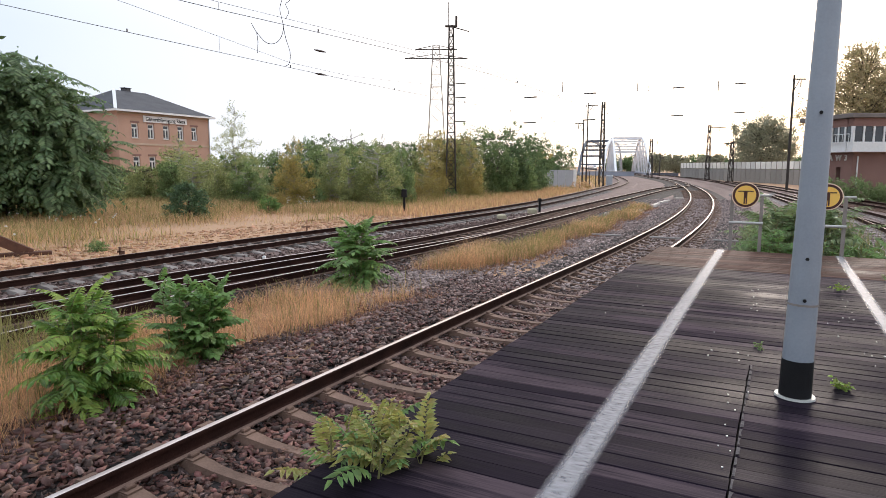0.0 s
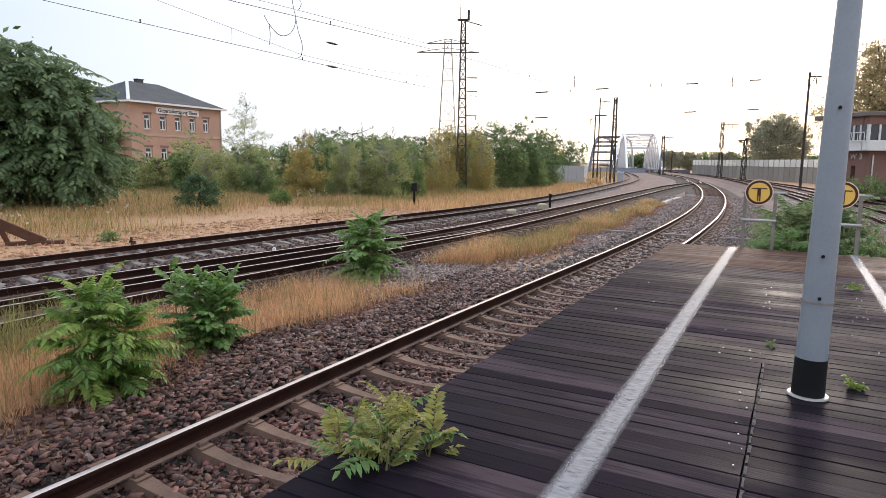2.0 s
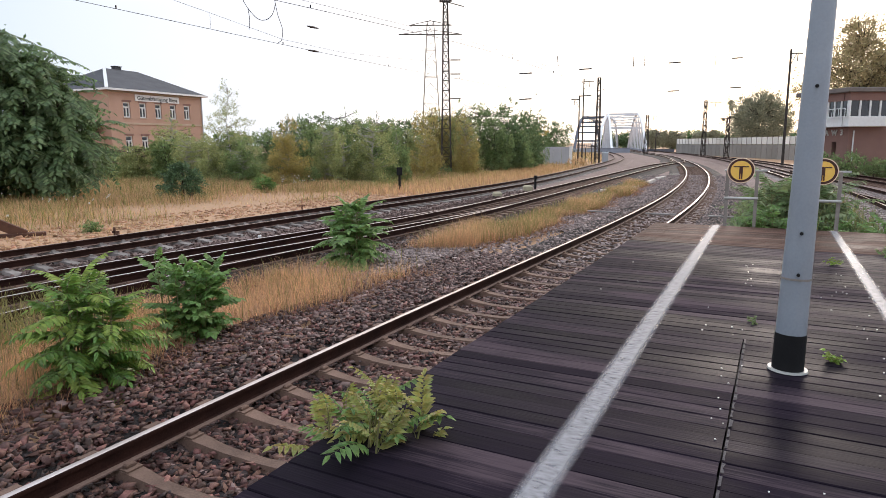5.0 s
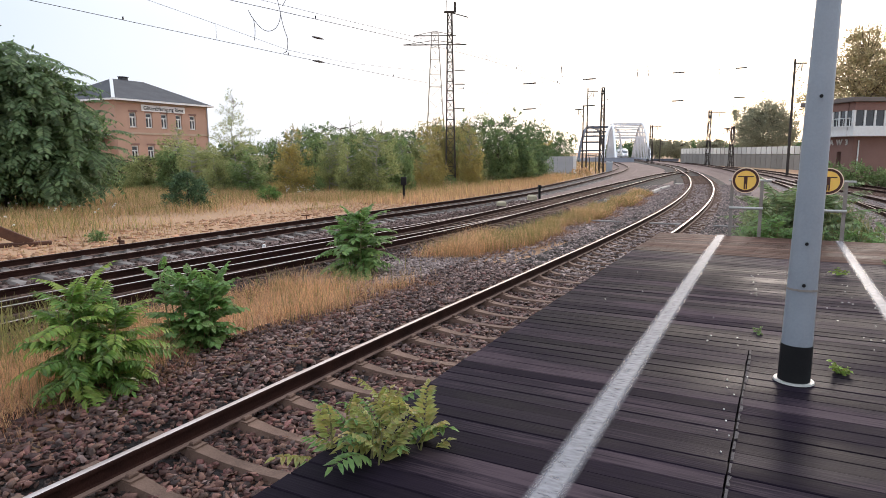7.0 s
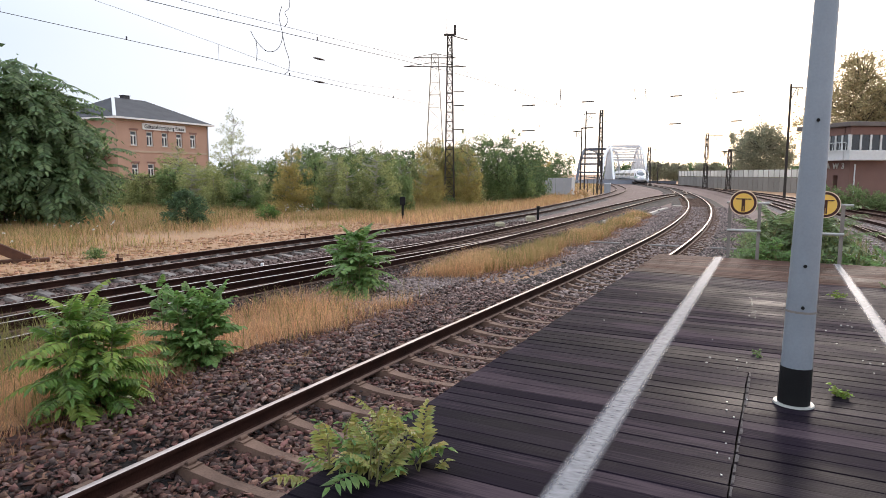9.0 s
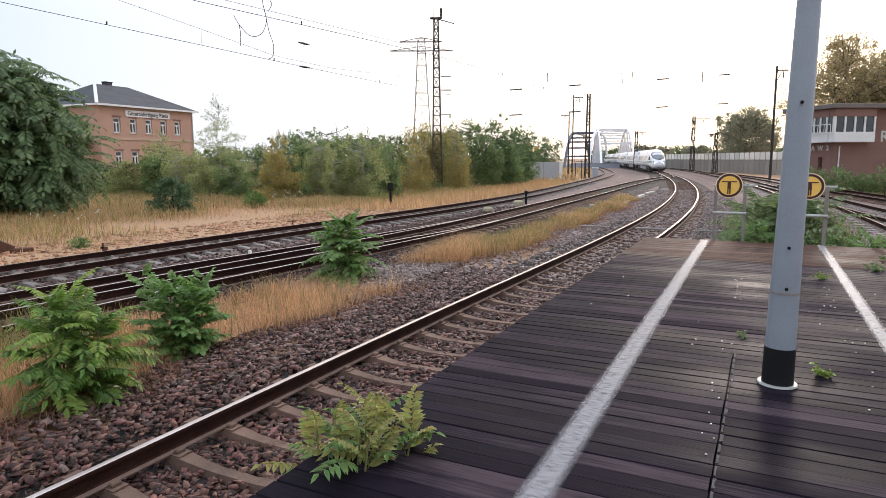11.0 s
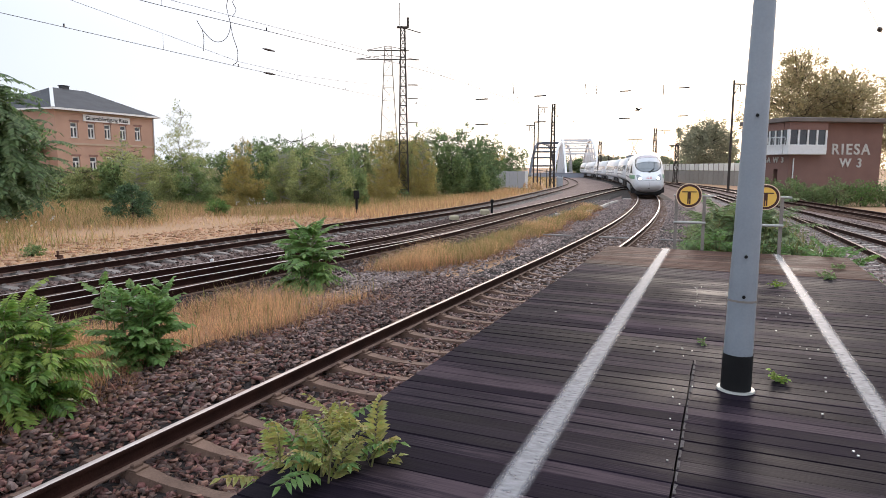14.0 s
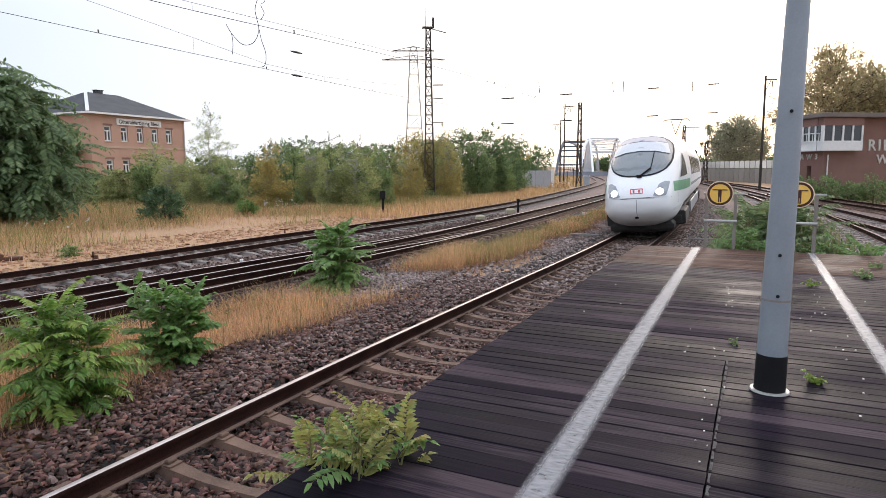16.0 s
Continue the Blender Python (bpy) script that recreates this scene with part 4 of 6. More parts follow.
deck_weed((2.98, 4.52, PLAT_Z), "lime-green sprig growing between deck boards", 0.05, 9, 0.1, 2)
deck_weed((2.92, 5.62, PLAT_Z), "thin sparse weed between deck boards", 0.08, 4, 0.07, 3, "leaf_mid")
deck_weed((5.35, 8.3, PLAT_Z), "small weed beside the second painted line", 0.1, 5, 0.11, 4)
deck_weed((6.5, 8.9, PLAT_Z), "low weed at the deck's far edge", 0.22, 9, 0.12, 5, "leaf_mid")
deck_weed((7.3, 9.7, PLAT_Z), "low weed at the deck's far edge", 0.22, 9, 0.12, 6, "leaf_mid")


# ---- trees and shrubs beyond the tracks ----
def left_tree():
    """Broad dark tree whose twigs end in drooping feathered leaves."""
    rng = np.random.default_rng(41)
    e = thing("tree", "broad dark green tree with drooping feathered leaves", "tree", at=pose(-21.9, 33.0, -0.42))
    b = Build()
    for k in range(5):
        a = k * 1.3 + 0.4
        p = [(0.5 * math.cos(a), 0.5 * math.sin(a), -0.1), (1.4 * math.cos(a), 1.2 * math.sin(a), 2.4), (2.6 * math.cos(a), 2.2 * math.sin(a), 5.2)]
        b.tube(p, [0.14, 0.09, 0.03], 7)
    part("trunk", b, "bark", e, smooth=True)
    blobs = np.array([(0, 0, 4.6, 3.0, 3.0, 3.6), (2.4, 0, 3.3, 2.3, 2.4, 2.6), (-2.5, -0.5, 4.6, 3, 2.6, 3.6), (0.6, -1, 2.2, 3.4, 2.4, 1.9), (-2.5, -1, 2.0, 3, 2.4, 1.9), (1.2, 0, 6.0, 1.8, 2, 1.7), (-1.5, 0, 7.0, 2.6, 2, 2.0), (-3.5, 0, 7.2, 2.4, 2, 2.2), (2.8, -0.3, 2.2, 1.6, 1.8, 1.5)])
    fr = frond(1.5, 12, 0.4, 0.1, 0.75, 5)
    fv, ff = np.array(fr.v), fr.f
    o = 0
    m = 1700
    pick = rng.choice(len(blobs), m, p=(blobs[:, 3] * blobs[:, 4] * blobs[:, 5]) / (blobs[:, 3] * blobs[:, 4] * blobs[:, 5]).sum())
    n = len(fv)
    verts, faces = [], []
    for k in range(m):
        bl = blobs[pick[k]]
        d = unit(rng.normal(0, 1, 3) + [0, 0, 0.15])
        p = bl[:3] + d * bl[3:] * rng.uniform(0.3, 1.0) ** 0.4
        mat4 = Matrix.Translation(p) @ Matrix.Rotation(math.atan2(-d[0], d[1]) + rng.normal(0, 0.5), 4, "Z") @ Matrix.Rotation(rng.uniform(-0.3, 0.6), 4, "X") @ Matrix.Scale(rng.uniform(0.7, 1.25), 4)
        A = np.array(mat4)
        verts.append(fv @ A[:3, :3].T + A[:3, 3])
        faces.append([[i + o for i in f] for f in ff])
        o += n
    vs = np.concatenate(verts)
    fs = [f for g in faces for f in g]
    me = bpy.data.meshes.new("crown")
    me.from_pydata(vs.tolist(), [], fs)
    me.materials.append(M["leaf_dark"])
    ob = new("crown", me)
    ob.parent = e
    v, f = crown(rng, blobs * [1, 1, 1, 0.8, 0.8, 0.85], 14000, 0.34, 24, 0.35)
    ob = new("inner_leaves", fast_mesh("inner_leaves", v, f, ["leaf_dark"]))
    ob.parent = e


left_tree()


def hedge():
    """A belt of saplings and bushes behind the meadow."""
    rng = random.Random(51)
    row = [  # x, y, height, half width, leaf colour
        (-31, 52, 3.6, 2.6, "leaf_olive"), (-27.5, 55, 3.2, 2.3, "leaf_mid"), (-23.5, 58, 4.0, 2.2, "leaf_olive"), (-21, 57, 3.9, 2.3, "leaf_olive"), (-18.5, 58, 4.4, 2.2, "leaf_mid"),
        (-16.3, 63, 4.7, 2.3, "leaf_mid"), (-14.2, 60, 3.9, 1.9, "leaf_dark"), (-11.8, 60.5, 5.3, 2.2, "leaf_mid"), (-9.2, 60, 5.2, 2.2, "leaf_mid"), (-7.2, 59, 5.0, 1.8, "leaf_mid"), (-5.0, 58.5, 5.1, 1.9, "leaf_mid"), (-2.8, 60, 5.0, 1.9, "leaf_olive"), (-0.6, 63, 5.7, 2.0, "leaf_yellow"), (1.7, 64, 5.9, 2.1, "leaf_yellow"),
        (4.3, 65, 6.5, 2.5, "leaf_mid"), (7.0, 67, 6.2, 2.6, "leaf_dark"), (9.6, 71, 5.6, 2.6, "leaf_dark"), (11.0, 76, 4.9, 2.4, "leaf_dark"), (13.6, 88, 4.6, 1.6, "leaf_yellow"), (15.5, 98, 6.8, 3.4, "leaf_dark"), (18.8, 102, 6.3, 3.2, "leaf_dark"),
        (-23.6, 50.5, 2.5, 1.6, "leaf_olive"), (-21.0, 49.8, 3.2, 1.2, "leaf_mid"), (-14, 69, 5.3, 3.2, "leaf_dark"), (-8.5, 70, 5.6, 3.4, "leaf_dark"), (-3.0, 71, 6.0, 3.4, "leaf_dark"), (2.5, 72, 6.4, 3.2, "leaf_dark"), (-20, 68, 4.8, 3, "leaf_mid"), (-25.5, 62, 4.2, 2.6, "leaf_olive"), (3.0, 61.5, 5.2, 1.7, "leaf_olive"), (5.8, 63.5, 4.8, 2.0, "leaf_mid"), (8.4, 67, 4.6, 2.0, "leaf_mid"), (0.2, 66, 5.4, 2.2, "leaf_mid"), (-6, 65, 5.2, 2.4, "leaf_mid"), (-11, 66, 5.3, 2.4, "leaf_olive"),
    ]
    words = {"leaf_olive": "olive-green", "leaf_mid": "green", "leaf_dark": "dark green", "leaf_yellow": "yellowing"}
    for k, (x, y, h, w, m) in enumerate(row):
        h *= rng.uniform(0.9, 1.17)
        blobs = [(0, 0, h * 0.45, w * 0.62, w * 0.62, h * 0.48), (0, -w * 0.3, h * 0.2, w * 0.8, w * 0.7, h * 0.22)]
        for q in range(11):
            a, g = rng.uniform(0, 6.28), rng.uniform(0.6, 1.3)
            blobs.append((w * 0.75 * math.cos(a), w * 0.5 * math.sin(a), h * rng.uniform(0.15, 0.8), w * 0.3 * g, w * 0.3 * g, h * rng.uniform(0.1, 0.2)))
        for q in range(7):
            blobs.append((w * rng.uniform(-0.9, 0.9), w * rng.uniform(-0.3, 0.3), h * rng.uniform(0.7, 0.95), w * rng.uniform(0.12, 0.26), w * 0.18, h * rng.uniform(0.05, 0.12)))
        tree("bush", f"{words[m]} bushy sapling in the thicket behind the meadow", (x, y, -0.42), h * 1.04, blobs, 8000, 0.22 if m == "leaf_dark" else 0.165, m, seed=100 + k, trunk_r=0.06, category="bush", group="thicket")

    # wispy birch-like saplings that stand out in front of the belt
    front = [(-18.3, 47, 3.7, 1.9, "leaf_olive"), (-16.0, 45, 3.5, 1.5, "leaf_olive"), (-13.9, 46, 3.3, 1.3, "leaf_mid"), (-10.6, 46, 4.7, 2.0, "leaf_yellow"), (-8.3, 47.5, 4.3, 1.6, "leaf_olive"), (-6.4, 44, 3.2, 1.2, "leaf_olive"), (-4.4, 44.5, 4.6, 1.7, "leaf_olive"), (-2.9, 47.5, 4.0, 1.3, "leaf_mid"), (-0.9, 53, 4.9, 1.6, "leaf_yellow"), (2.6, 57, 5.0, 1.6, "leaf_yellow")]
    for k, (x, y, h, w, m) in enumerate(front):
        stems = [(rng.uniform(-0.75, 0.75) * w, rng.uniform(-0.5, 0.5) * w, h * rng.uniform(0.55, 1.0)) for _ in range(4)] + [(0, 0, h)]
        blobs = []
        for sx, sy, sh in stems:  # several thin leaders, each with loose tufts that grow smaller upwards
            for q in range(9):
                z = 0.1 + 0.88 * q / 8
                r = w * 0.4 * (1.05 - z) ** 0.7 + 0.1
                a = rng.uniform(0, 6.28)
                blobs.append((sx * (0.5 + 0.5 * z) + r * math.cos(a), sy + r * math.sin(a), sh * z, r * rng.uniform(0.4, 0.8) + 0.08, r * rng.uniform(0.4, 0.8) + 0.08, h * rng.uniform(0.05, 0.1)))
        tree("bush", f"wispy {words[m]} sapling at the meadow's edge", (x, y, -0.42), h * 1.04, blobs, 11000, 0.12, m, "birch", seed=150 + k, trunk_r=0.04, category="bush", group="thicket", per=12, spread=0.7)


hedge()


def birch(at, h, w, label, n, seed, size=0.11):
    blobs = []
    for k in range(16):
        z = h * (0.12 + 0.84 * k / 15)
        r = w * (1 - 0.85 * (k / 15) ** 1.3) * 0.55
        a = k * 2.4
        blobs.append((r * math.cos(a), r * math.sin(a), z, r * 0.85 + 0.12, r * 0.85 + 0.12, h * 0.05))
    tree("birch", label, at, h, blobs, n, size, "leaf_olive", "birch", seed, 0.07, per=10, spread=0.45)


birch((-18.2, 56.5, -0.42), 8.4, 3.4, "slender young birch rising above the thicket", 12000, 61)
birch((-21.5, 52.5, -0.42), 5.4, 2.8, "slim young birch with pale trunk", 5000, 62)
birch((-8.6, 62, -0.42), 6.3, 1.0, "thin bare-topped sapling above the thicket", 700, 63)
birch((-5.6, 62, -0.42), 6.2, 0.8, "thin bare-topped sapling above the thicket", 500, 64)


def spruce(at, h, w, label, seed, n=6000, size=0.16):
    """Dense low conifer: tiers of bristly boughs."""
    rng = np.random.default_rng(seed)
    e = thing("conifer", label, "shrub", at=pose(*at))
    part("trunk", Build().tube([(0, 0, -0.1), (0, 0, h * 0.9)], [0.07, 0.01], 6), "bark", e)
    m = n // 30
    z = rng.uniform(0.05, 1, m) ** 1.1
    a = rng.uniform(0, 2 * np.pi, m)
    r = w * np.sqrt(np.clip(1 - z**1.7, 0.03, 1))
    tipp = np.stack([r * np.cos(a), r * np.sin(a), z * h], 1)
    t = np.repeat(rng.uniform(0.45, 1.05, m), 30) * rng.uniform(0.8, 1.05, m * 30)
    base = np.repeat(np.stack([0 * z, 0 * z, z * h * 0.82], 1), 30, 0)
    pos = base + (np.repeat(tipp, 30, 0) - base) * t[:, None] + rng.normal(0, 0.06, (m * 30, 3))
    al = np.repeat(tipp * [1, 1, 0] + [0, 0, 0.15], 30, 0) + rng.normal(0, 0.45, (m * 30, 3))
    v, f = leaves(pos, al, size * rng.uniform(0.7, 1.3, m * 30), rng, 0.3)
    o = new("foliage", fast_mesh("foliage", v, f, ["conifer"]))
    o.parent = e


spruce((-13.6, 34.2, -0.42), 1.95, 1.25, "low dark blue-green conifer in the meadow", 71)
for k, (x, y, h, w, m, lab) in enumerate([(-10.4, 38.2, 0.95, 0.75, "leaf_green", "light green low shrub in dry grass"), (-9.3, 46, 1.2, 1.0, "leaf_mid", "low green shrub at the meadow's edge"), (-0.2, 56.5, 1.1, 2.0, "leaf_mid", "dense low bush at the lattice mast's foot"), (-11.5, 21.0, 0.35, 0.4, "leaf_mid", "small weed in the sandy strip"), (-27, 48, 2.0, 1.6, "leaf_olive", "yellow-green bush below the building"), (17, 78, 1.0, 1.5, "field_grass", "dry brown bush at the bend")]):
    tree("bush", lab, (x, y, -0.42), h, [(0, 0, h * 0.5, w * 0.8, w * 0.8, h * 0.5), (w * 0.4, 0, h * 0.4, w * 0.6, w * 0.6, h * 0.4)], 1200, 0.13 if h > 0.5 else 0.06, m, seed=80 + k, trunk_r=0.03, category="bush")


def right_trees():
    rng = random.Random(91)
    def big(at, h, w, label, n, m, seed, size=0.3):
        blobs = [(0, 0, h * 0.46, w * 0.74, w * 0.74, h * 0.4)]
        for q in range(16):
            a, rr = rng.uniform(0, 6.28), rng.uniform(0.1, 0.9) * w
            blobs.append((rr * math.cos(a), rr * math.sin(a), h * (0.93 - 0.4 * (rr / w) ** 2) * rng.uniform(0.85, 1.0), w * 0.17, w * 0.17, h * 0.06))
        for q in range(13):
            a, rr = rng.uniform(0, 6.28), rng.uniform(0.35, 0.75) * w
            blobs.append((rr * math.cos(a), rr * math.sin(a), h * rng.uniform(0.4, 0.85), w * 0.3, w * 0.3, h * 0.12))
        tree("tree", label, at, h, blobs, int(n * 2.4), size, m, seed=seed, trunk_r=0.3, per=50, spread=0.32)
    big((60.8, 121, -0.42), 13.0, 6.3, "round dark tree behind the noise barrier", 13000, "leaf_haze_grey", 92, 0.34)
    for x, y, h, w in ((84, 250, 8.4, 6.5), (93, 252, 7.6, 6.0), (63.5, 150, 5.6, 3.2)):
        big((x, y, -0.42), h, w, "grey-green tree in the distance", 5000, "leaf_haze_grey", int(x), 0.4)
    big((48, 73.5, -0.42), 16.8, 6.8, "tall backlit tree behind the signal box", 11000, "leaf_haze_brown", 93)
    big((53, 72, -0.42), 15.6, 6.8, "broad backlit tree behind the signal box", 11000, "leaf_haze_brown", 94)
    big((60, 66, -0.42), 13.0, 6, "broad backlit tree behind the signal box", 9000, "leaf_haze_brown", 95)
    big((56, 52, -0.42), 14.0, 4.6, "tall dark tree beside the signal box", 8000, "leaf_dark", 96)
    for k in range(12):
        x, y = 60 + k * 7.5, 285 - k * 4
        tree("tree", "distant dark tree on the horizon", (x + 18, y, -0.42), 6, [(0, 0, 3.6, 6, 5, rng.uniform(2.4, 4.2)), (4, 0, 3, 4, 4, 2.5)], 3000, 0.8, "leaf_dark", seed=200 + k, trunk_r=0.3, group="distant trees")
    for k in range(13):
        x, y = 28.2 + k * 1.55, 46.3 - k * 0.5
        h = rng.uniform(1.4, 2.1)
        tree("bush", "green bush in front of the signal box", (x, y, -0.42), h, [(0, 0, h * 0.5, 1.0, 0.9, h * 0.5), (0.7, 0.2, h * 0.42, 1.0, 0.8, h * 0.42)], 2400, 0.14, rng.choice(["leaf_mid", "leaf_green", "leaf_mid"]), seed=300 + k, trunk_r=0.04, category="bush", group="bushes by the signal box")


right_trees()


# ---- buildings ----
M["brick"] = mat("brick", (0.5, 0.315, 0.232), (0.41, 0.255, 0.186), 0.9, scale=0.6, fine=14, bump=0.25, fine_mix=0.4)
M["brick_dark"] = mat("brick_dark", (0.25, 0.14, 0.112), (0.19, 0.104, 0.085), 0.9, scale=0.8, fine=16, bump=0.3, fine_mix=0.4)
M["slate"] = mat("slate", (0.06, 0.062, 0.07), (0.042, 0.043, 0.05), 0.75, scale=0.8, fine=10, bump=0.4)
M["roof_felt"] = mat("roof_felt", (0.2, 0.17, 0.15), (0.14, 0.12, 0.11), 0.85, scale=1, fine=12)
M["sandstone"] = mat("sandstone", (0.5, 0.38, 0.28), (0.4, 0.3, 0.22), 0.9, scale=1, fine=20)
M["glass"] = mat("glass", (0.03, 0.035, 0.04), (0.02, 0.022, 0.026), 0.12, scale=1, fine=10, bump=0, spec=0.8)
M["letter"] = mat("letter", (0.62, 0.6, 0.55), (0.5, 0.48, 0.44), 0.7, bump=0)
M["grey_paint"] = mat("grey_paint", (0.42, 0.44, 0.46), (0.34, 0.36, 0.38), 0.6, scale=0.6, fine=9, bump=0.1)
# pale paint, lightened further so that distance haze sits in its colour
M["bridge_white"] = mat("bridge_white", (0.8, 0.81, 0.82), (0.7, 0.71, 0.73), 0.6, scale=0.3, fine=4, bump=0)
M["bridge_grey"] = mat("bridge_grey", (0.34, 0.37, 0.42), (0.26, 0.28, 0.33), 0.6, scale=0.3, fine=4, bump=0)
M["bridge_dark"] = mat("bridge_dark", (0.1, 0.115, 0.15), (0.07, 0.08, 0.1), 0.6, scale=0.3, fine=4, bump=0)
M["panel_pale"] = mat("panel_pale", (0.85, 0.85, 0.82), (0.74, 0.74, 0.71), 0.4, scale=0.7, fine=8, bump=0.05, rand=0.1, trans=0.55)
M["panel_grey"] = mat("panel_grey", (0.3, 0.28, 0.25), (0.22, 0.21, 0.19), 0.9, scale=0.7, fine=8, rand=0.12)
M["rust"] = mat("rust", (0.13, 0.055, 0.03), (0.07, 0.032, 0.02), 0.9, scale=5, fine=40)
M["yellow"] = mat("yellow", (0.95, 0.6, 0.13), (0.9, 0.54, 0.1), 0.45, scale=5, fine=50, bump=0.03)
M["sign_rim"] = mat("sign_rim", (0.92, 0.72, 0.55), (0.85, 0.64, 0.47), 0.5, bump=0.03)
M["sign_brown"] = mat("sign_brown", (0.075, 0.022, 0.012), (0.06, 0.018, 0.01), 0.5, bump=0.03)
M["tie_yellow"] = mat("tie_yellow", (0.45, 0.4, 0.27), (0.34, 0.3, 0.2), 0.8, scale=3, fine=30)
M["tie_pale"] = mat("tie_pale", (0.62, 0.56, 0.5), (0.46, 0.41, 0.36), 0.85, scale=3, fine=30)
M["insulator"] = mat("insulator", (0.05, 0.035, 0.03), (0.035, 0.025, 0.02), 0.35, bump=0)
M["wire"] = mat("wire", (0.06, 0.065, 0.075), (0.05, 0.05, 0.06), 0.6, metal=0.4, bump=0)


def text(name, words, size, m, parent, material, depth=0.02, label="", align="CENTER"):
    c = bpy.data.curves.new(name, "FONT")
    c.body, c.size, c.extrude, c.align_x, c.align_y = words, size, depth, align, "CENTER"
    c.offset = size * 0.018
    c.space_character = 1.25 if material == "letter" else 1.0
    ob = bpy.data.objects.new(name, c)
    scene.collection.objects.link(ob)
    dg = bpy.context.evaluated_depsgraph_get()
    me = bpy.data.meshes.new_from_object(ob.evaluated_get(dg))
    bpy.data.objects.remove(ob)
    me.materials.clear()
    me.materials.append(M[material])
    o = new(name, me)
    o.parent = parent
    o.matrix_basis = m
    if label:
        o["label"] = label
    return o


def wall_with_holes(b, length, z0, z1, t, holes, mi=0, m=Matrix()):
    """A wall along x from 0 to length, outer face at y = 0, with real openings (x0, x1, zlow, zhigh)."""
    xs = sorted({0, length, *[h[0] for h in holes], *[h[1] for h in holes]})
    for xa, xb in zip(xs, xs[1:]):
        cuts = sorted([(h[2], h[3]) for h in holes if h[0] <= xa + 1e-6 and h[1] >= xb - 1e-6])
        z = z0
        for lo, hi in cuts + [(z1, z1)]:
            if lo > z:
                b.box(((xa + xb) / 2, t / 2, (z + lo) / 2), (xb - xa, t, lo - z), mi, m=m)
            z = hi
    return b


def window(parent, m, w, h, cross=True):
    """White timber window in an opening: frame, sashes and panes."""
    e = part("window", Build().box((0, 0.1, h + 0.04), (w, 0.1, 0.05), m=Matrix()), "white", parent)
    e.matrix_basis = m
    b = Build()
    t = 0.13
    b.box((-w / 2 + t / 2, 0.1, h / 2), (t, 0.08, h)).box((w / 2 - t / 2, 0.1, h / 2), (t, 0.08, h)).box((0, 0.1, t / 2), (w - 2 * t, 0.08, t)).box((0, 0.1, h - t / 2), (w - 2 * t, 0.08, t))
    if cross:
        b.box((0, 0.09, h * 0.68), (w - 2 * t, 0.08, 0.13)).box((0, 0.085, h * 0.34), (0.13, 0.08, h * 0.68 - 0.1))
    part("frame", b, "white", e)
    part("pane", Build().box((0, 0.14, h / 2), (w - 0.1, 0.02, h - 0.1)), "glass", e)
    part("sill", Build().box((0, -0.02, -0.05), (w + 0.2, 0.26, 0.09), bev=0.01), "sandstone", e)
    return e


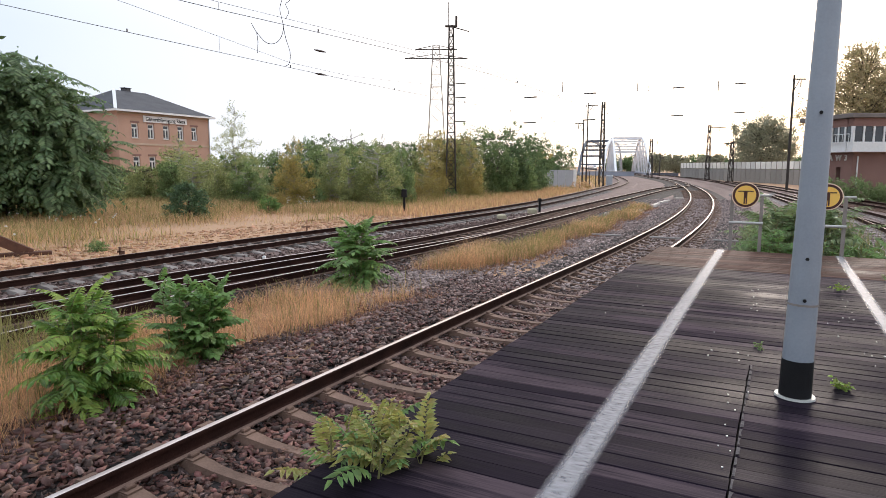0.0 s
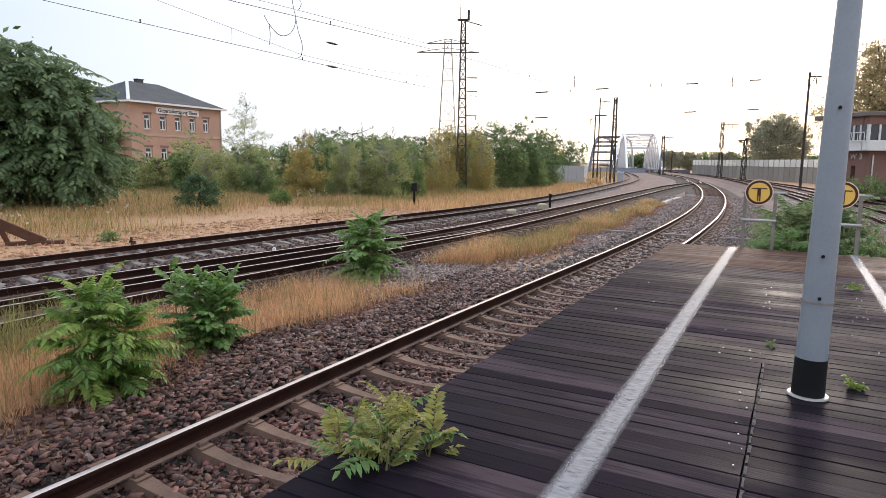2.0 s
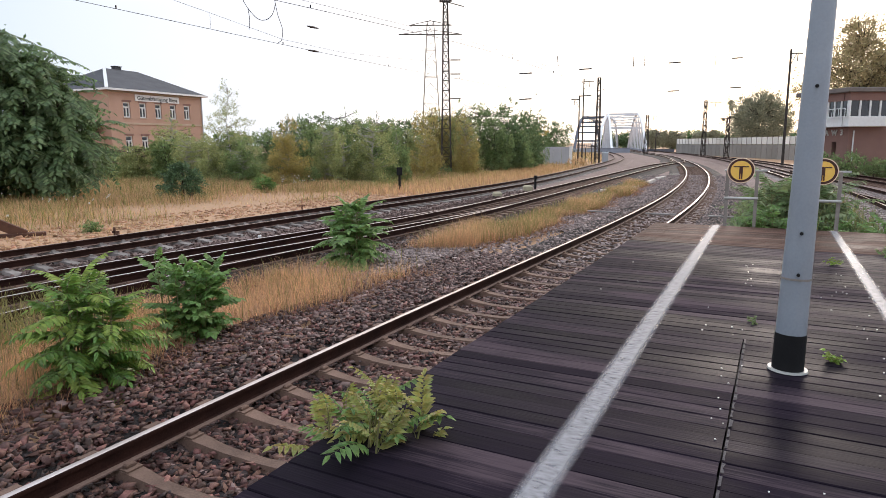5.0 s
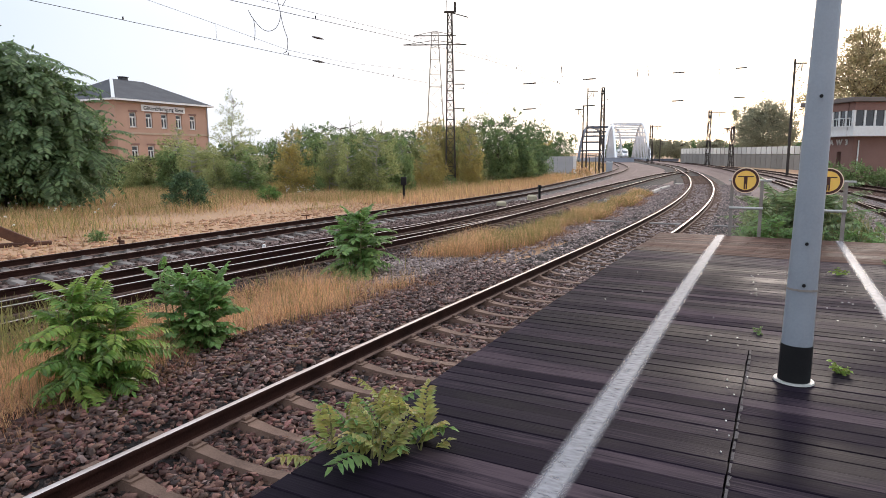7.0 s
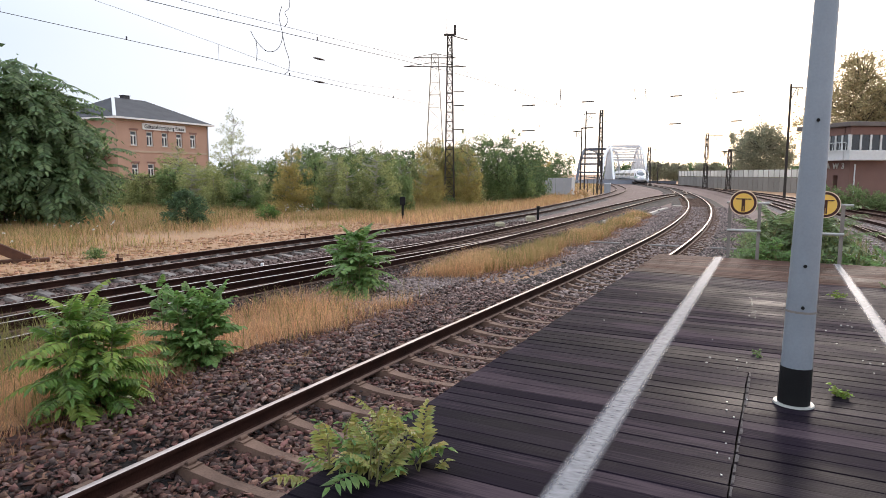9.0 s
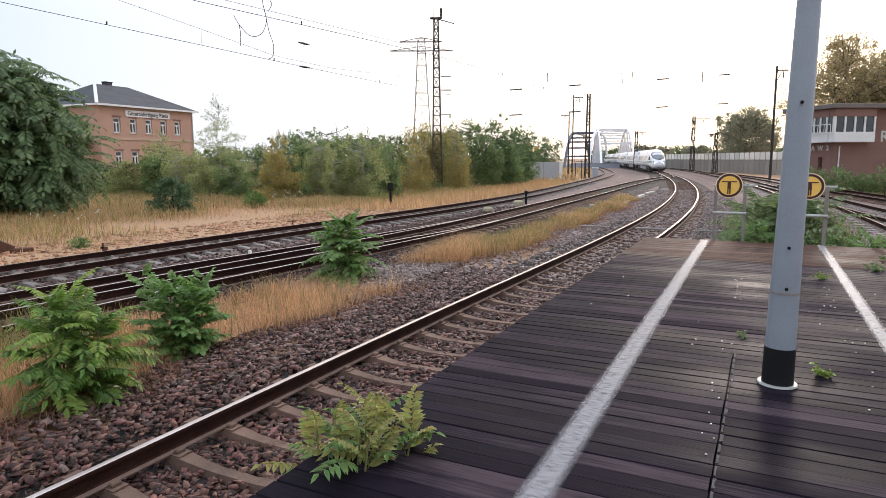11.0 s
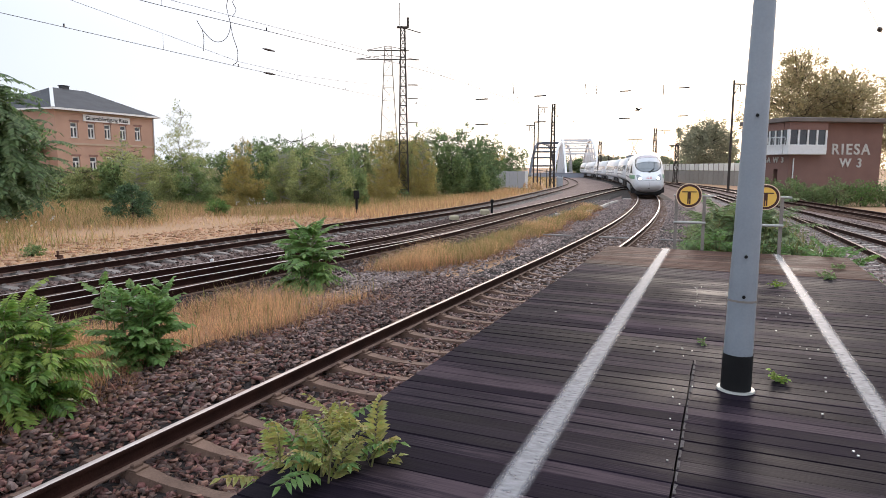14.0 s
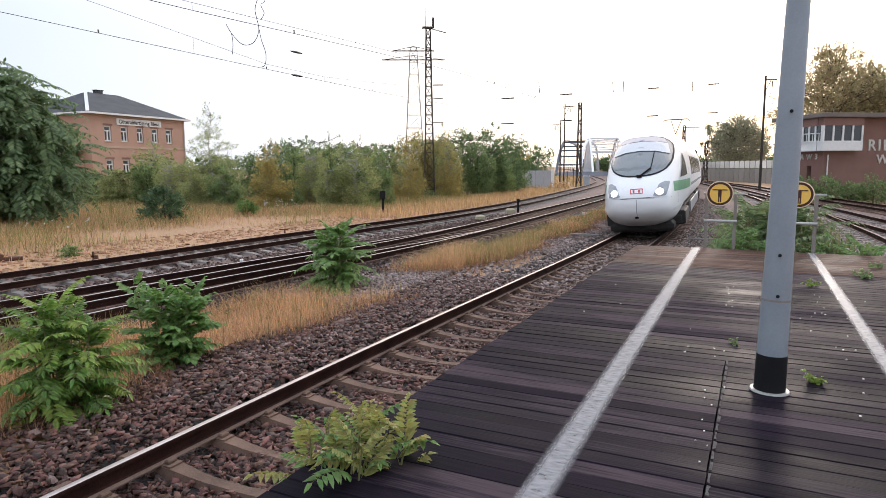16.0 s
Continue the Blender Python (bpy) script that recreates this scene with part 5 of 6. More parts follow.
def freight_building():
    """Two-storey brick goods office with a hipped slate roof."""
    L, D, EAVE = 12.9, 11.0, 8.85
    ang = math.degrees(math.atan2(12.9, 6.1))
    e = thing("goods_office", "two-storey brick railway goods office with slate hip roof", "building", at=pose(-34.6, 68.93, -0.42, 0, 0, ang))
    # own x along the track front, own -y towards the tracks
    xs = [2.15 + 2.1 * k for k in range(5)]
    holes = [(x - 0.45, x + 0.45, 5.9, 7.55) for x in xs] + [(x - 0.45, x + 0.45, 2.2, 3.95) for x in xs]
    b = wall_with_holes(Build(), L, 0, EAVE, 0.4, holes)
    part("front_wall", b, "brick", e)
    for x in (0.2, L - 0.2):
        part("side_wall", Build().box((x, D / 2 + 0.2, EAVE / 2), (0.4, D - 0.4, EAVE)), "brick", e)
    part("rear_wall", Build().box((L / 2, D + 0.2, EAVE / 2), (L, 0.4, EAVE)), "brick", e)
    part("string_course", Build().box((L / 2, -0.03, 5.25), (L + 0.1, 0.1, 0.22), bev=0.02).box((L / 2, -0.025, 8.6), (L + 0.1, 0.09, 0.2), bev=0.02), "sandstone", e)
    for h in holes:
        window(e, Matrix.Translation(((h[0] + h[1]) / 2, 0.08, h[2])), h[1] - h[0], h[3] - h[2])
        part("lintel", Build().box(((h[0] + h[1]) / 2, -0.01, h[3] + 0.12), (1.15, 0.06, 0.2)), "brick_dark", e)
    o, rise = 0.55, 2.8
    x0, x1, y0, y1 = -o, L + o, -o, D + 0.4 + o
    ry = (y0 + y1) / 2
    ra, rb = x0 + 4.8, x1 - 4.8
    b = Build().add([(x0, y0, EAVE), (x1, y0, EAVE), (x1, y1, EAVE), (x0, y1, EAVE), (ra, ry, EAVE + rise), (rb, ry, EAVE + rise)], [(0, 1, 5, 4), (1, 2, 5), (2, 3, 4, 5), (3, 0, 4), (3, 2, 1, 0)])
    part("roof", b, "slate", e)
    b = Build()
    b.box((L / 2, y0, EAVE - 0.06), (x1 - x0 + 0.1, 0.14, 0.2)).box((x0, ry, EAVE - 0.06), (0.14, y1 - y0, 0.2)).box((x1, ry, EAVE - 0.06), (0.14, y1 - y0, 0.2))
    part("gutter", b, "white", e, "pale gutter and eaves board")
    part("hip_flashing", Build().bar((x0, y0, EAVE + 0.05), (ra, ry, EAVE + rise + 0.05), 0.34, 0.1), "white", e, "pale metal hip flashing")
    part("chimney", Build().box((6.1, ry + 0.3, EAVE + rise + 0.05), (0.85, 0.6, 0.6), bev=0.03).box((6.1, ry + 0.3, EAVE + rise + 0.36), (1.0, 0.72, 0.08)), "slate", e)
    part("downpipe", Build().tube([(L - 0.1, -0.12, 0), (L - 0.1, -0.12, EAVE - 0.1)], 0.07, 8), "grey_paint", e)
    board = part("name_board", Build().box((6.3, -0.06, 8.08), (6.1, 0.08, 0.72), bev=0.015), "white", e, "white name board with dark lettering")
    text("lettering", "Güterabfertigung Riesa", 0.6, Matrix.Translation((6.3, -0.105, 8.06)) @ Matrix.Rotation(radians(90), 4, "X"), board, "black", 0.004)
    b = Build()
    b.add([(-4.5, 1, 4.3), (0, 1, 5.3), (0, 9, 5.3), (-4.5, 9, 4.3), (-4.5, 1, 4.1), (0, 1, 5.1), (0, 9, 5.1), (-4.5, 9, 4.1)], [(0, 1, 2, 3), (7, 6, 5, 4), (0, 4, 5, 1), (3, 2, 6, 7), (0, 3, 7, 4)])
    part("annex_roof", b, "grey_paint", e, "pale sheet roof of the low annex")
    part("annex", Build().box((-2.2, 5, 2.05), (4.3, 7.6, 4.1)), "brick", e)


freight_building()


def signal_box():
    """Brick signal box with a white glazed cabin wrapped round one corner."""
    W, D, TOP = 8.4, 4.7, 6.25
    e = thing("signal_box", "dark brick signal box with white glazed corner cabin", "building", at=pose(31.7, 49.1, -0.42, 0, 0, 5))
    TOP += 0.42
    b = Build()
    wall_with_holes(b, W, 0, TOP - 0.25, 0.35, [])
    part("front_wall", b, "brick_dark", e)
    holes = [(0.9, 1.4, 1.7, 2.75), (2.6, 3.1, 1.7, 2.75)]
    m = Matrix.Translation((0, D, 0)) @ Matrix.Rotation(radians(-90), 4, "Z")
    b = wall_with_holes(Build(), D - 0.36, 0, 4.0, 0.35, [(D - h[1] - 0.36, D - h[0] - 0.36, h[2], h[3]) for h in holes], m=m)
    part("side_wall", b, "brick_dark", e)
    for h in holes:
        window(e, Matrix.Translation((0.06, (h[0] + h[1]) / 2, h[2])) @ Matrix.Rotation(radians(-90), 4, "Z"), h[1] - h[0], h[3] - h[2], False)
    part("rear_walls", Build().box((W - 0.18, D / 2 + 0.2, TOP / 2 - 0.12), (0.35, D - 0.4, TOP - 0.25)).box((W / 2, D + 0.2, TOP / 2 - 0.12), (W, 0.4, TOP - 0.25)), "brick_dark", e)
    r = Build().box((W / 2 - 0.25, D / 2 - 0.1, TOP - 0.05), (W + 1.3, D + 1.5, 0.34), bev=0.04)
    part("roof", r, "roof_felt", e)
    cab = part("cabin", Build().box((1.1, -0.32, 4.28), (3.4, 0.62, 0.78), bev=0.03).box((-0.32, D / 2 + 0.02, 4.28), (0.62, D - 0.04, 0.78), bev=0.03), "white", e, "white-clad glazed corner cabin")
    part("cabin_soffit", Build().box((1.1, -0.32, 6.13), (3.4, 0.62, 0.6)).box((-0.32, D / 2 + 0.02, 6.13), (0.62, D - 0.04, 0.6)), "brick_dark", cab)
    for k in range(5):
        x = -0.55 + 3.28 * k / 4
        part("mullion", Build().box((x, -0.56, 5.25), (0.14, 0.12, 1.18)), "white", cab)
        if k < 4:
            part("pane", Build().box((x + 0.41, -0.53, 5.25), (0.7, 0.03, 1.16)), "glass", cab)
    for k in range(8):
        y = -0.45 + (D + 0.3) * k / 7
        part("mullion", Build().box((-0.57, y, 5.25), (0.12, 0.13, 1.18)), "white", cab)
        if k < 7:
            part("pane", Build().box((-0.54, y + 0.36, 5.25), (0.03, 0.58, 1.16)), "glass", cab)
    b = Build()
    for k in range(15):
        b.box((-0.78, -0.4 + (D + 0.2) * k / 14, 4.95), (0.03, 0.03, 0.6))
    b.box((-0.78, D / 2 - 0.2, 5.26), (0.05, D + 0.4, 0.05)).box((-0.78, D / 2 - 0.2, 4.66), (0.05, D + 0.4, 0.05))
    part("walkway_rail", b, "white", cab)
    for words, z, x in (("RIESA", 4.3, 5.52), ("W 3", 3.2, 5.62)):
        text("lettering", words, 1.2 if words == "RIESA" else 1.0, Matrix.Translation((x, -0.03, z)) @ Matrix.Rotation(radians(90), 4, "X"), e, "letter", 0.04, "pale raised letters")
    text("lettering", "RIESA W 3", 0.62, Matrix.Translation((-0.04, 2.3, 3.45)) @ Matrix.Rotation(radians(-90), 4, "Z") @ Matrix.Rotation(radians(90), 4, "X"), e, "letter", 0.03, "pale raised letters")
    part("downpipe", Build().tube([(0.35, -0.08, 1.2), (0.35, -0.08, 3.6)], 0.05, 8), "white", e)


signal_box()


def noise_barrier():
    """Fence wall of grey lower panels and pale upper panels between steel posts."""
    e = thing("noise_barrier", "long noise barrier of grey and pale panels", "wall")
    line = spline([(56.5, 150), (55.5, 130), (53.5, 98), (51.5, 84), (50, 70), (50, 62)], 2.0)
    for k, (a, c) in enumerate(zip(line, line[1:])):
        d = c - a
        rz = math.degrees(math.atan2(d[1], d[0]))
        L = float(np.hypot(*d))
        for nm, z, h, mm in (("lower_panel", 0.75, 2.3, "panel_grey"), ("upper_panel", 2.55, 1.2, "panel_pale")):
            o = part(nm, Build().box((L / 2, 0, 0), (L - 0.12, 0.12, h - 0.03)), mm, e)
            o.matrix_basis = pose(a[0], a[1], z, 0, 0, rz)
        part("post", Build().box((a[0], a[1], 1.4), (0.12, 0.2, 3.7), rz=radians(rz)), "post_grey", e)


noise_barrier()


def grey_fence():
    e = thing("sheet_fence", "grey sheet-metal fence beside the far track", "fence")
    for k in range(4):
        p = Vector((13.6, 86.9)).lerp(Vector((18.0, 85.9)), k / 4)
        o = part("panel", Build().box((0.55, 0, 0.75), (1.1, 0.06, 2.3)), "grey_paint", e)
        o.matrix_basis = pose(p.x, p.y, 0, 0, 0, -13)
    part("end_post", Build().box((18.05, 85.85, 0.78), (0.4, 0.2, 2.4)), "white", e)


grey_fence()


# ---- masts, bridges, overhead lines ----
def lattice(b, base, top, w0, w1, bays, r, z0, z1, mi=0):
    """Four corner posts with cross bracing on four sides."""
    def corner(k, s):
        w = (w0 + (w1 - w0) * s) / 2
        sx, sy = ((-1, -1), (1, -1), (1, 1), (-1, 1))[k % 4]
        return Vector((base[0] + (top[0] - base[0]) * s + sx * w, base[1] + (top[1] - base[1]) * s + sy * w, z0 + (z1 - z0) * s))
    for k in range(4):
        b.bar(corner(k, 0), corner(k, 1), r * 1.5, mi=mi)
        for j in range(bays):
            p, q = j / bays, (j + 1) / bays
            if (j + k) % 2:
                b.bar(corner(k, p), corner(k + 1, q), r, mi=mi)
            else:
                b.bar(corner(k + 1, p), corner(k, q), r, mi=mi)
            b.bar(corner(k, q), corner(k + 1, q), r * 0.9, mi=mi)


def big_mast():
    e = thing("lattice_mast", "tall dark steel lattice mast with headspan brackets", "mast", at=pose(0.9, 57.8, -0.42))
    b = Build()
    lattice(b, (0, 0), (0, 0), 0.88, 0.36, 18, 0.06, 0, 15.0)
    part("mast", b, "mast_steel", e)
    part("cap", Build().box((-0.05, 0, 15.05), (0.95, 0.4, 0.12)).bar((0.1, 0, 15.0), (1.6, 0, 14.6), 0.07).bar((0.45, 0, 15.0), (0.45, 0, 15.9), 0.2, 0.12).bar((-0.25, 0, 15), (-0.25, 0, 17.1), 0.06), "mast_steel", e)
    for z in (10.1, 8.9, 6.8):
        part("bracket", Build().box((0.85, -0.1, z), (0.9, 0.1, 0.09)), "insulator", e)
    part("footing", Build().box((0, 0, 0.0), (2.0, 2.0, 0.5), bev=0.05), "concrete", e)


big_mast()


def pylon():
    e = thing("pylon", "slender grey transmission pylon behind the thicket", "pylon", at=pose(-1.1, 150, -0.42))
    b = Build()
    lattice(b, (0, 0), (0, 0), 4.8, 1.5, 10, 0.09, 0, 30)
    part("tower", b, "post_grey", e)
    for z, w in ((27.4, 7.2), (29.4, 4.8)):
        b = Build().bar((-w, 0, z), (w, 0, z), 0.22).bar((-w, 0, z), (0, 0, z + 1), 0.12).bar((w, 0, z), (0, 0, z + 1), 0.12)
        part("cross_arm", b, "mast_steel", e)


pylon()


def steel_mast(at, h, w, label, arm=0.0, side=1, lat=True):
    e = thing("overhead_mast", label, "mast", "overhead line masts", at=pose(*at))
    b = Build()
    if lat:
        lattice(b, (0, 0), (0, 0), w, w * 0.55, max(5, int(h / 1.5)), 0.06, 0, h)
    else:
        b.tube([(0, 0, 0), (0, 0, h)], [w / 2, w / 3], 8)
    part("mast", b, "mast_steel", e)
    if arm:
        b = Build().bar((0, 0, h - 0.4), (side * arm, 0, h - 0.4), 0.12).bar((0, 0, h - 1.6), (side * arm * 0.5, 0, h - 0.4), 0.06).bar((side * arm * 0.6, 0, h - 0.5), (side * arm * 0.6, 0, h - 1.2), 0.08)
        part("cantilever", b, "insulator", e)


steel_mast((21.9, 87, -0.42), 11.4, 0.6, "dark lattice mast near the bridges")
steel_mast((21.2, 93, -0.42), 11.9, 0.24, "thin grey post with short cross arms", 1.4, 1, False)
steel_mast((20.4, 92.0, -0.42), 9.3, 0.24, "thin grey post with short cross arms", 1.2, -1, False)
steel_mast((46.8, 142.5, -0.42), 8.8, 0.8, "lattice mast by the curved track", 2.2)
steel_mast((50.2, 120, -0.42), 10.4, 0.7, "slim mast with cantilever near the noise barrier", 3.0)
steel_mast((49.6, 109, -0.42), 7.1, 0.7, "dark lattice mast near the noise barrier", 1.5, -1)
steel_mast((35.9, 65.9, -0.42), 12.0, 0.3, "tall slim mast near the signal box", 1.2, 1, False)
steel_mast((41.5, 47.6, -0.42), 7.6, 0.9, "rusty lattice mast beside the signal box")
steel_mast((59, 172, -0.42), 6.0, 0.35, "small pale post beyond the curve", 1.6, 1, False)


def overhead():
    """Contact wires and carriers over the two older tracks, with droppers, insulators and loops."""
    for nm, line, zc, zm in (("far", LINE_FAR, 5.68, 6.55), ("mid", LINE_MID, 5.87, 6.09)):
        e = thing("overhead_line", "thin dark overhead contact wire with carrier cable", "overhead line")
        pts = [(x, y) for x, y in line[::6] if 1 < y < 64 or (y <= 1 and y > -6)]
        def height(x, y):
            return zc + (max(-4.0, 24 - math.hypot(x, y)) * 0.028 if nm == "far" else 0.0)

        def carrier(k, x, y):
            r = math.hypot(x, y)
            return height(x, y) + (min(1.3, 0.05 + abs(23.5 - r) * (0.14 if r < 23.5 else 0.08)) if nm == "far" else zm - zc + 0.08 * math.cos(k * 0.33))
        part("contact_wire", Build().tube([(x, y, height(x, y)) for x, y in pts], 0.0075, 5), "wire", e)
        part("carrier_cable", Build().tube([(x, y, carrier(k, x, y)) for k, (x, y) in enumerate(pts)], 0.005, 5), "wire", e)
        for k, (x, y) in enumerate(pts):
            if k % 2:
                part("dropper", Build().tube([(x, y, height(x, y)), (x, y, carrier(k, x, y))], 0.004, 4), "wire", e)
            if k % 2 == 0:
                part("clamp", Build().box((x, y, height(x, y) + 0.04), (0.03, 0.03, 0.09)), "wire", e)
        if nm == "far":
            i = int(np.argmin(np.abs(np.degrees(np.arctan2(line[:, 0], line[:, 1])) + 10.25) + 100 * (line[:, 1] < 5)))
            for dz, k in ((0.0, i), (0.81, i)):
                q = Vector((*line[k], height(*line[k]) + dz))
                d = Vector((*(line[k + 1] - line[k]), 0)).normalized()
                part("insulator", Build().tube([q - d * 0.3, q - d * 0.16, q, q + d * 0.16, q + d * 0.3], [0.015, 0.032, 0.04, 0.032, 0.015], 10), "insulator", e, "dark ribbed insulator")
        else:
            k = 21.0 / 35.0
            def q(x, z, y=34.0):
                return (x * k, y * k, 2.4 + (z - 2.4) * k)
            def bend(pts):
                """Rounds a cable's course through its points."""
                P = [Vector(p) for p in (pts[0], *pts, pts[-1])]
                out = []
                for a, b, c, d in zip(P, P[1:], P[2:], P[3:]):
                    for m in range(6):
                        t = m / 6
                        out.append(0.5 * (2 * b + (c - a) * t + (2 * a - 5 * b + 4 * c - d) * t * t + (3 * b - a - 3 * c + d) * t**3))
                return out + [P[-1]]
            loop = [q(-9.8, 9.75), q(-9.55, 9.3), q(-9.1, 8.8), q(-8.7, 8.72), q(-8.35, 8.95), q(-8.15, 9.5), q(-8.25, 10.1), q(-8.3, 10.5), q(-8.15, 11.0)]
            part("jumper_loop", Build().tube(bend(loop), 0.01, 5), "wire", e, "looped jumper cable")
            part("jumper_tail", Build().tube(bend([q(-8.2, 9.9), q(-8.05, 9.0), q(-7.85, 8.3), q(-7.9, 7.75), q(-8.1, 7.6)]), 0.01, 5), "wire", e)
            part("jumper_tail", Build().tube(bend([q(-9.55, 9.3), q(-9.5, 8.8), q(-9.55, 8.25)]), 0.01, 5), "wire", e)
            part("jumper_riser", Build().tube(bend([q(-7.75, 12.2), q(-7.75, 11.0), q(-8.0, 10.7), q(-7.85, 10.3), q(-8.05, 9.95)]), 0.01, 5), "wire", e)
    e = thing("span_cable", "high thin cable with one dark insulator", "cable")
    a, c = Vector((41.5, 47.6, 7.0)), Vector((18.5, 23.6, 7.63))
    d = (c - a).normalized()
    part("cable", Build().tube([a, c, c + d * 70], 0.006, 4), "wire", e)
    part("insulator", Build().tube([c - d * 0.28, c - d * 0.14, c, c + d * 0.14, c + d * 0.28], [0.03, 0.08, 0.095, 0.08, 0.03], 10), "insulator", e, "dark ribbed insulator")


overhead()


def headspan():
    """Cross-span wires from the lattice mast to the mast by the signal box, with rod insulators."""
    e = thing("headspan", "cross-span wires with dark rod insulators over the tracks", "overhead line")
    a, c = Vector((0.9, 57.8, 0)), Vector((35.9, 65.9, 0))
    for z0, z1 in ((8.05, 11.1), (5.95, 8.1)):
        f = lambda s: a.lerp(c, s) + Vector((0, 0, z0 + (z1 - z0) * s))
        part("span_wire", Build().tube([f(k / 10) for k in range(11)], 0.006, 4), "wire", e)
        for s in (0.209, 0.374, 0.634, 0.827):
            part("insulator", Build().tube([f(s - 0.017), f(s + 0.017)], 0.065, 6), "insulator", e)
    for s in (0.295, 0.509, 0.541, 0.756):
        p = a.lerp(c, s) + Vector((0, 0, 9.95 + 1.1 * s))
        part("hanger", Build().tube([p, p + Vector((0.08, 0, -1.0))], 0.04, 5), "insulator", e)


headspan()


def arch_bridge():
    """Tied-arch bridge over the far track, with cross beams between two ribs."""
    e = thing("arch_bridge", "grey steel tied-arch railway bridge with cross beams", "bridge", at=pose(45.0, 192, -0.42, 0, 0, -20))
    L, H, half = 75.0, 11.5, 3.6
    for sx, mm in ((-1, "bridge_dark"), (1, "bridge_white")):
        pts = [(sx * half, L * k / 24, H * (1 - (2 * k / 24 - 1) ** 4) if k not in (0, 24) else 0) for k in range(25)]
        b = Build()
        for p, q in zip(pts, pts[1:]):
            b.bar(p, q, 0.7, 0.8)
        part("arch_rib", b, mm, e)
        part("tie_beam", Build().box((sx * half, L / 2, 0.45), (0.6, L, 1.3)), "bridge_grey", e)
        for k in range(2, 23, 2):
            part("hanger", Build().bar((sx * half, L * k / 24, 0.5), pts[k], 0.1), mm, e)
    for k in (1, 2, 3, 4, 6, 9):
        z = H * (1 - (2 * k / 24 - 1) ** 4)
        part("cross_beam", Build().box((0, L * k / 24, z), (2 * half, 0.5, 0.5)), "bridge_dark", e)
    part("deck", Build().box((0, L / 2, -0.3), (2 * half, L, 0.6)), "bridge_dark", e)


def truss_bridge():
    """Pale steel bowstring truss bridge on the main line: curved upper chords, posts, crossed braces."""
    e = thing("truss_bridge", "pale steel bowstring truss railway bridge on the main line", "bridge", at=pose(56.4, 187, -0.42, 0, 0, -12.4))
    L, H, half, n = 70.0, 12.6, 4.9, 12
    top = [0.5 + (H - 0.5) * (1 - abs(2 * k / n - 1) ** 1.75) for k in range(n + 1)]
    for sx in (-1, 1):
        b = Build()
        for k in range(n):
            b.bar((sx * half, k * L / n, top[k]), (sx * half, (k + 1) * L / n, top[k + 1]), 0.6)
        part("upper_chord", b, "bridge_white", e)
        part("lower_chord", Build().box((sx * half, L / 2, 0.4), (0.6, L, 0.9)), "bridge_grey", e)
        for k in range(1, n):
            part("vertical", Build().bar((sx * half, k * L / n, 0.6), (sx * half, k * L / n, top[k]), 0.3), "bridge_white", e)
            if k < n - 1:
                part("diagonal", Build().bar((sx * half, k * L / n, top[k]), (sx * half, (k + 1) * L / n, 0.6), 0.2), "bridge_white", e)
    for k in range(3, n - 2):
        part("cross_brace", Build().bar((-half, k * L / n, top[k]), (half, k * L / n, top[k]), 0.35), "bridge_white", e)
        part("wind_brace", Build().bar((-half, k * L / n, top[k]), (half, (k + 1) * L / n, top[k + 1]), 0.18), "bridge_white", e)
    part("portal_beam", Build().box((0, 3 * L / n, 7.4), (2 * half, 0.4, 0.7)), "bridge_white", e)
    part("deck", Build().box((0, L / 2, -0.25), (2 * half - 0.8, L, 0.5)), "bridge_dark", e)


arch_bridge()
truss_bridge()


# ---- platform end and trackside things ----
def barrier(c, label):
    """Two posts with a rail and a round warning sign; own x along the platform's end."""
    e = thing("platform_barrier", label, "barrier", "platform end barriers", at=pose(c[0], c[1], 0, 0, 0, -math.degrees(PH) + 2))
    for x in (-0.26, 0.26):
        part("post", Build().box((x, 0, 0.72), (0.06, 0.06, 2.25), bev=0.008), "post_grey", e)
    part("rail", Build().tube([(-0.3, -0.04, 1.31), (0.3, -0.04, 1.31)], 0.027, 12), "steel_pale", e)
    part("top_rail", Build().box((0.05, 0.02, 1.845), (0.75, 0.04, 0.04), bev=0.008), "steel_pale", e)
    s = Build()
    n = 48
    def disc(r0, r1, y, mi, t=0.012):
        vs = []
        for r, yy in ((r1, y + t), (r1, y), (r0, y)):
            vs += [(r * math.cos(2 * math.pi * k / n), yy, r * math.sin(2 * math.pi * k / n)) for k in range(n)]
        fs = []
        for q in range(2):
            fs += [(q * n + k, (q + 1) * n + k, (q + 1) * n + (k + 1) % n, q * n + (k + 1) % n) for k in range(n)]
        s.add(vs, fs, mi)
    disc(0.0001, 0.245, 0.0, 0)
    sign = part("sign_plate", s, "sign_rim", e, "round yellow and brown warning sign")
    sign.matrix_basis = Matrix.Translation((-0.03, -0.075, 1.85))
    s = Build()
    disc(0.185, 0.228, -0.006, 0, 0.005)
    part("brown_ring", s, "sign_brown", sign)
    s = Build()
    disc(0.0001, 0.184, -0.004, 0, 0.003)
    part("yellow_field", s, "yellow", sign)
    b = Build().box((0, -0.008, 0.075), (0.27, 0.006, 0.02)).box((0, -0.008, 0.0), (0.062, 0.006, 0.13)).box((-0.018, -0.008, -0.11), (0.024, 0.006, 0.11)).box((0.018, -0.008, -0.11), (0.024, 0.006, 0.11))
    part("pictogram", b, "sign_brown", sign, "plain dark bars")
    part("back_plate", Build().box((-0.03, -0.05, 1.85), (0.12, 0.03, 0.3)), "galv", e)


barrier((5.95, 12.3), "grey tube barrier with round yellow warning sign")
barrier((7.12, 11.6), "grey tube barrier with round yellow warning sign beside weeds")


